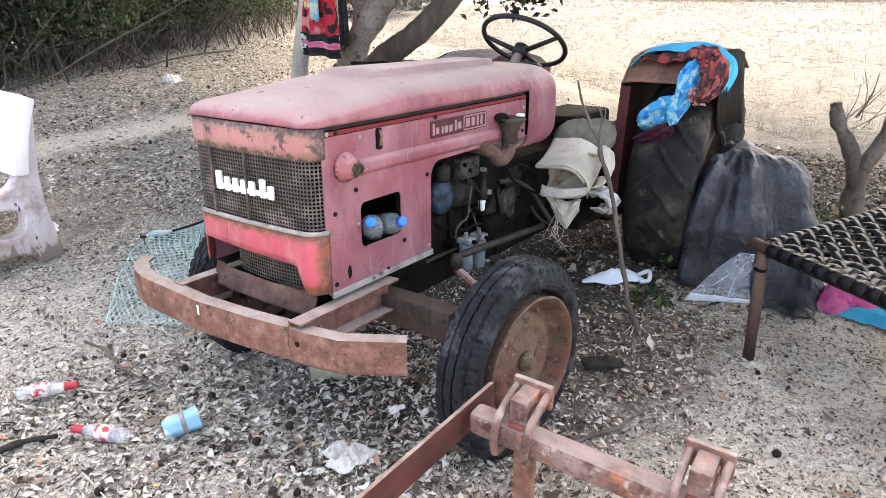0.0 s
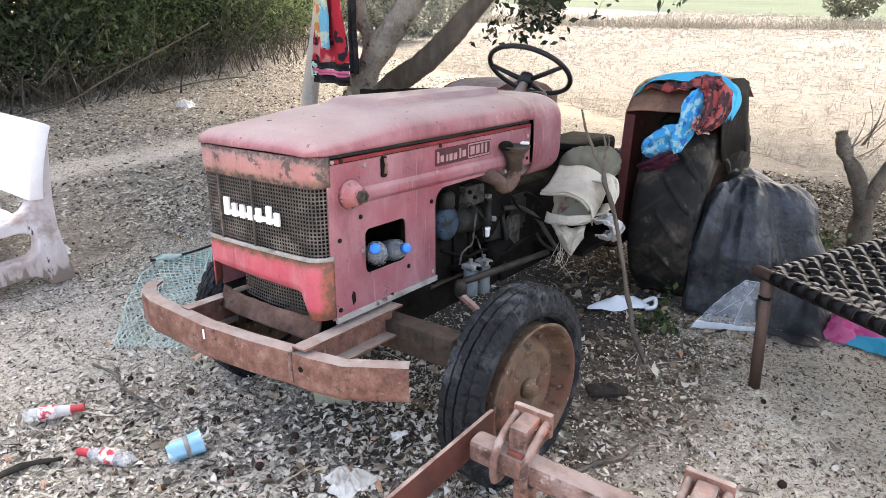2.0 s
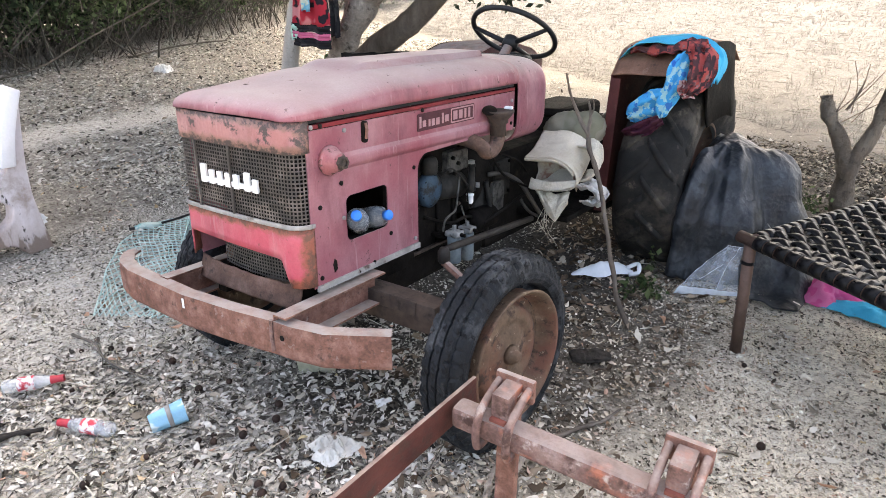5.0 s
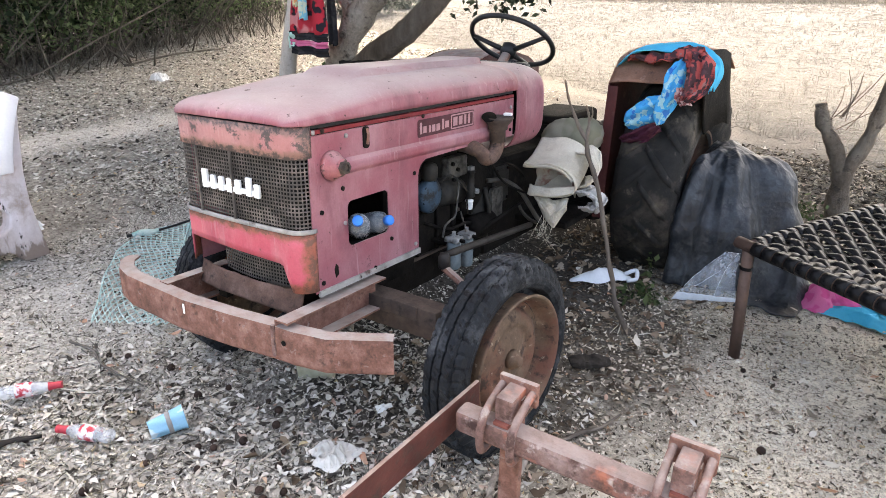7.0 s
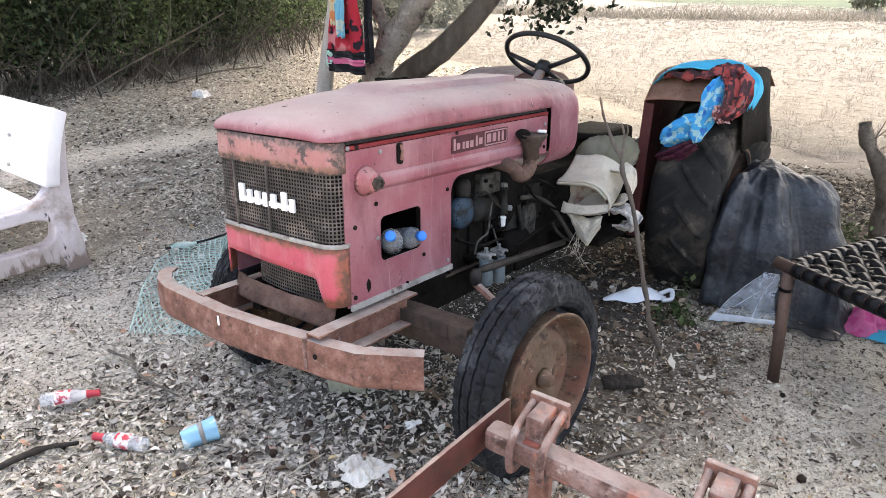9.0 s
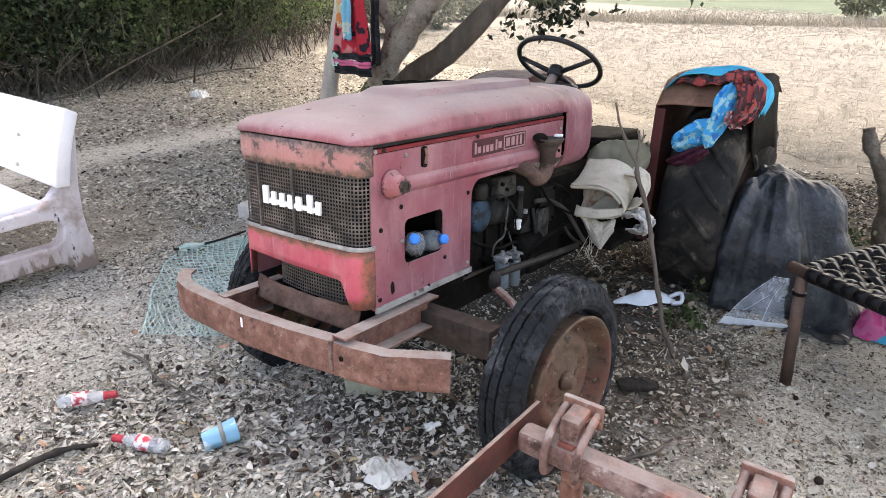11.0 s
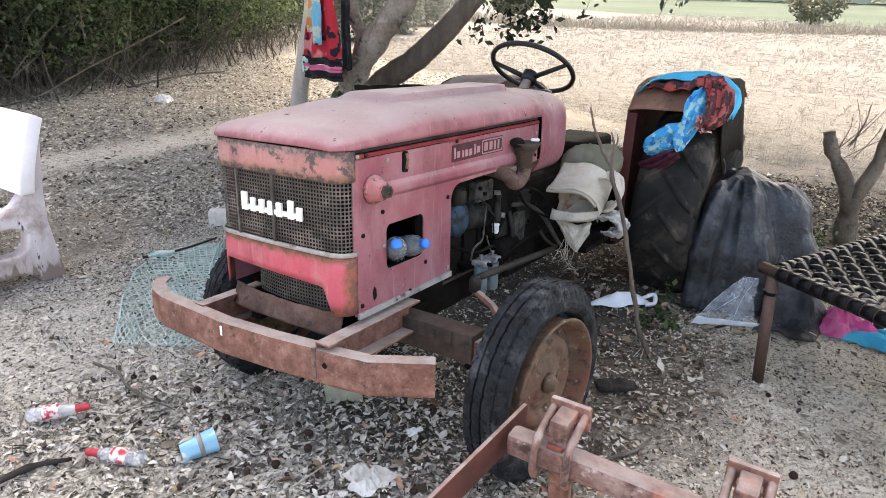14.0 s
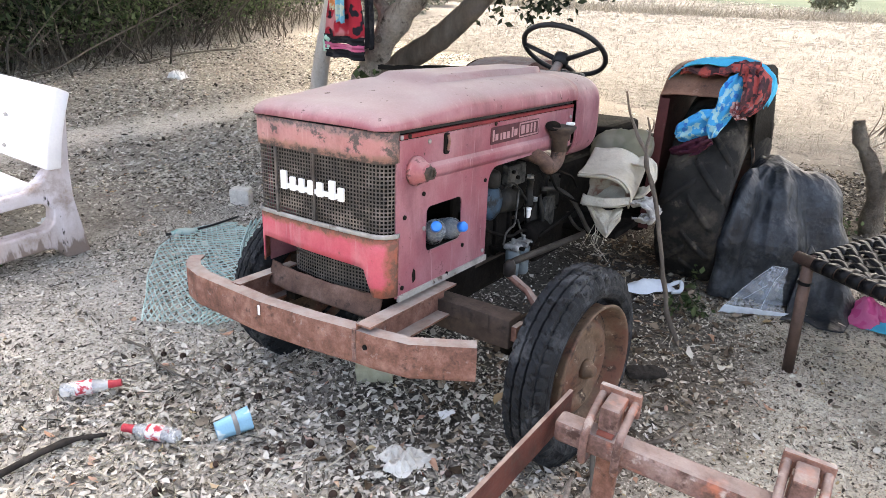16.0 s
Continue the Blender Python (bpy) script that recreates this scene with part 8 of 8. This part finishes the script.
# crumbs and broken bits of leaf, much smaller
pts = scatter(220000, -2.4, 2.2, -1.4, 3.0, lambda x, y: np.clip(0.5 + 0.45 * patchy(x, y, 4.0, 4.0) + 0.2 * (x > 0.6), 0, 1) * (1 - 0.85 * beneath(x, y)) * (1 - 0.75 * oily(x, y)))
near = pts[pts[:, 0] < 0.62]
stuff("leaf_crumbs", flakes("leaf_crumbs", on_ground(near, 0.0, 0.003), 0.0055, lr, 4, 0.7, 0.5), CRUMBS, "crumbled bits of dry leaf", "leaf litter")
sandy = pts[pts[:, 0] >= 0.62]
sandy = sandy[lr.uniform(0, 1, len(sandy)) > 0.55 * wheel_earth(sandy[:, 0], sandy[:, 1])]
stuff("sandy_crumbs", flakes("sandy_crumbs", on_ground(sandy, 0.0, 0.003), 0.006, lr, 4, 0.7, 0.55), LITTER_TAN, "crumbled tan and brown leaf bits on sand", "leaf litter")
# single large leaves, some yellow or russet, on the open dirt
BIG_LEAF = leafy("faded_leaves", [(0.0, (0.2, 0.165, 0.13)), (0.3, (0.5, 0.44, 0.36)), (0.6, (0.68, 0.63, 0.55)), (0.78, (0.74, 0.71, 0.66)), (0.84, (0.56, 0.34, 0.25)), (0.95, (0.5, 0.3, 0.2)), (1.0, (0.5, 0.43, 0.22))], 0.75, 0.2)
pts = scatter(320, -1.6, 2.4, -1.2, 2.6, lambda x, y: 1 - beneath(x, y))
stuff("large_leaves", whole_leaves("large_leaves", on_ground(pts, 0.004, 0.012), 0.021, lr, 0.3), BIG_LEAF, "large faded and yellowed fallen leaves", "leaf litter")
# thin broken twigs and leaf stalks
pts = scatter(42000, -2.6, 2.3, -1.4, 3.2, lambda x, y: heavy(x, y) * (1 - 0.65 * np.clip((x - 0.75) / 0.4, 0, 1)))
way = lr.normal(size=(len(pts), 3)) * np.array([0.035, 0.035, 0.008])
stuff("twig_litter", blades("twig_litter", on_ground(pts, 0.004, 0.012), way, lr.uniform(0.0008, 0.003, len(pts)), lr), TWIG, "thin broken twigs and stalks lying about", "twigs")


pts = scatter(3200, -2.2, 2.0, -1.3, 2.2, heavy)
way = lr.normal(size=(len(pts), 3)) * np.array([0.09, 0.09, 0.012])
stuff("dry_stalks", blades("dry_stalks", on_ground(pts, 0.006, 0.016), way, lr.uniform(0.0012, 0.0032, len(pts)), lr), leafy("bleached_stalks", [(0.0, (0.16, 0.14, 0.11)), (0.5, (0.42, 0.38, 0.31)), (1.0, (0.66, 0.62, 0.53))], 0.85, 0.0), "bleached grass stalks lying on the litter", "twigs")


def pebbles(name, pts, size, material, label):
    n = len(pts)
    base = np.array([(1, 0, 0), (-1, 0, 0), (0, 1, 0), (0, -1, 0), (0, 0, 1), (0, 0, -1)], float)
    tri = np.array([(0, 2, 4), (2, 1, 4), (1, 3, 4), (3, 0, 4), (2, 0, 5), (1, 2, 5), (3, 1, 5), (0, 3, 5)])
    s = size * np.exp(lr.normal(0, 0.45, n))
    V = base[None] * s[:, None, None] * lr.uniform(0.55, 1.2, (n, 6, 1))
    a = lr.uniform(0, 6.28, n)
    c, d = np.cos(a)[:, None], np.sin(a)[:, None]
    V = np.stack([V[..., 0] * c - V[..., 1] * d, V[..., 0] * d + V[..., 1] * c, V[..., 2] * 0.7], 2)
    V += np.concatenate([pts, (zs(pts) + s * 0.25)[:, None]], 1)[:, None, :]
    F = (np.arange(n) * 6)[:, None, None] + tri[None]
    return stuff(name, raw_np(name, V.reshape(-1, 3), F.reshape(-1, 3)), material, label, "gravel")


pts = scatter(48000, -2.4, 0.9, -1.4, 3.0, lambda x, y: (0.3 + 0.3 * np.clip((-0.5 - x) / 0.7, 0, 1)) * (1 - 0.85 * beneath(x, y)) * (1 - 0.8 * oily(x, y)))
pebbles("gravel", pts, 0.0036, GRAVEL, "loose grit and small stones on the soil")
pts = scatter(45000, 0.55, 2.3, -0.8, 2.6, lambda x, y: np.clip((x - 0.7) / 0.6, 0, 1) * np.clip(0.45 + 0.6 * patchy(x, y, 4.0, 0.5), 0.05, 1) * (1 - 0.7 * wheel_earth(x, y)))
pebbles("sandy_gravel", pts, 0.0042, GRAVEL_TAN, "pale sandy grit and chippings on the dirt")

# dry round fruit lying about
fruit_at = [(-0.9, -0.2), (-1.0, -0.28), (-0.82, -0.16), (-0.28, -0.35), (0.18, -0.18), (0.1, -0.25), (0.22, -0.24), (0.5, -0.05), (0.02, -0.42), (-0.62, -0.68), (0.33, -0.32), (0.26, -0.36), (0.3, -0.38), (1.38, 1.28), (1.5, 1.3), (1.62, 0.4), (1.55, 0.8),
            (-0.35, -0.15), (-0.6, -0.1), (0.05, -0.1), (-0.15, -0.5), (-0.75, -0.45), (0.42, -0.2), (-0.05, -0.3)]
fr = random.Random(4)
fruit_at += [(fr.gauss(-0.1, 0.4), fr.gauss(-0.15, 0.28)) for _ in range(14)]
first = None
for x, y in fruit_at:
    s = fr.uniform(0.6, 1.05)
    m = pose(x, y, ground_z(x, y) + 0.012 * s, fr.uniform(0, 90), fr.uniform(0, 90), 0) @ Matrix.Scale(s, 4)
    if first is None:
        first = part("dry_fruit", cap_lathe(B(), [(0.005, -0.015), (0.011, -0.012), (0.0155, -0.003), (0.0155, 0.004), (0.011, 0.012), (0.005, 0.0145)], 12), FRUIT, None, "", True)
        tagged(first, "small round dry brown fruit lying on the litter", "fruit", "fallen fruit")
        first.matrix_basis = m
    else:
        o = first.copy()
        scene.collection.objects.link(o)
        o.matrix_basis = m

# a leafy shoot at the foot of the shade tree
shoot = thing("leafy_shoot", "small green leafy shoot growing at the tree's foot", "weed", pose(-1.93, 2.42, ground_z(-1.93, 2.42)))
part("stem", tube(B(), curve_pts([(0, 0, 0), (-0.05, 0.02, 0.4), (-0.1, 0, 0.72)], 5), 0.006, 6), BARK_DARK, shoot)
Q = np.stack([lr.normal(-0.08, 0.07, 26), lr.normal(0, 0.05, 26), lr.uniform(0.55, 0.86, 26)], 1)
hang("leaves", leaf_mesh("shoot_leaves", Q, 0.085, lr, 0.2, 1.7, 0.3, (0, 0, -0.4)), WEED, shoot)

# sparse dry grass and weeds
pts = scatter(9000, -1.4, 0.9, -1.1, 0.6, lambda x, y: 0.6 * np.exp(-((x + 0.35) ** 2 / 0.35 + (y + 0.55) ** 2 / 0.08)) + 0.1)
P = np.concatenate([pts, zs(pts)[:, None]], 1)
stuff("dry_grass", blades("dry_grass", P, lr.normal(size=(len(P), 3)) * np.array([0.035, 0.035, 0.012]) + np.array([0, 0, 0.02]), 0.0014, lr), DRYGRASS, "thin dry grass blades in the litter", "grass")
for x, y, r, c, h in ((0.78, 1.72, 0.09, 46, 0.07), (0.86, 1.66, 0.07, 26, 0.05), (0.72, 1.62, 0.07, 20, 0.04), (1.18, 3.4, 0.22, 160, 0.12), (-2.45, -0.35, 0.16, 120, 0.05), (-0.1, 0.3, 0.07, 30, 0.06), (0.75, 1.9, 0.03, 14, 0.16), (-2.2, 2.3, 0.05, 20, 0.1)):
    w = thing("weed", "small green leafy weed growing from the dirt", "weed", pose(x, y, ground_z(x, y)), "weeds")
    Q = np.stack([lr.normal(0, r * 0.5, c), lr.normal(0, r * 0.5, c), lr.uniform(0.01, h, c)], 1)
    hang("leaves", leaf_mesh("leaves", Q, 0.032, lr, 0.4, 1.7), WEED, w)
    hang("stem", blades("stem", Q * np.array([0.3, 0.3, 0]), Q * np.array([0.7, 0.7, 1]), 0.0012, lr), WEED, w)
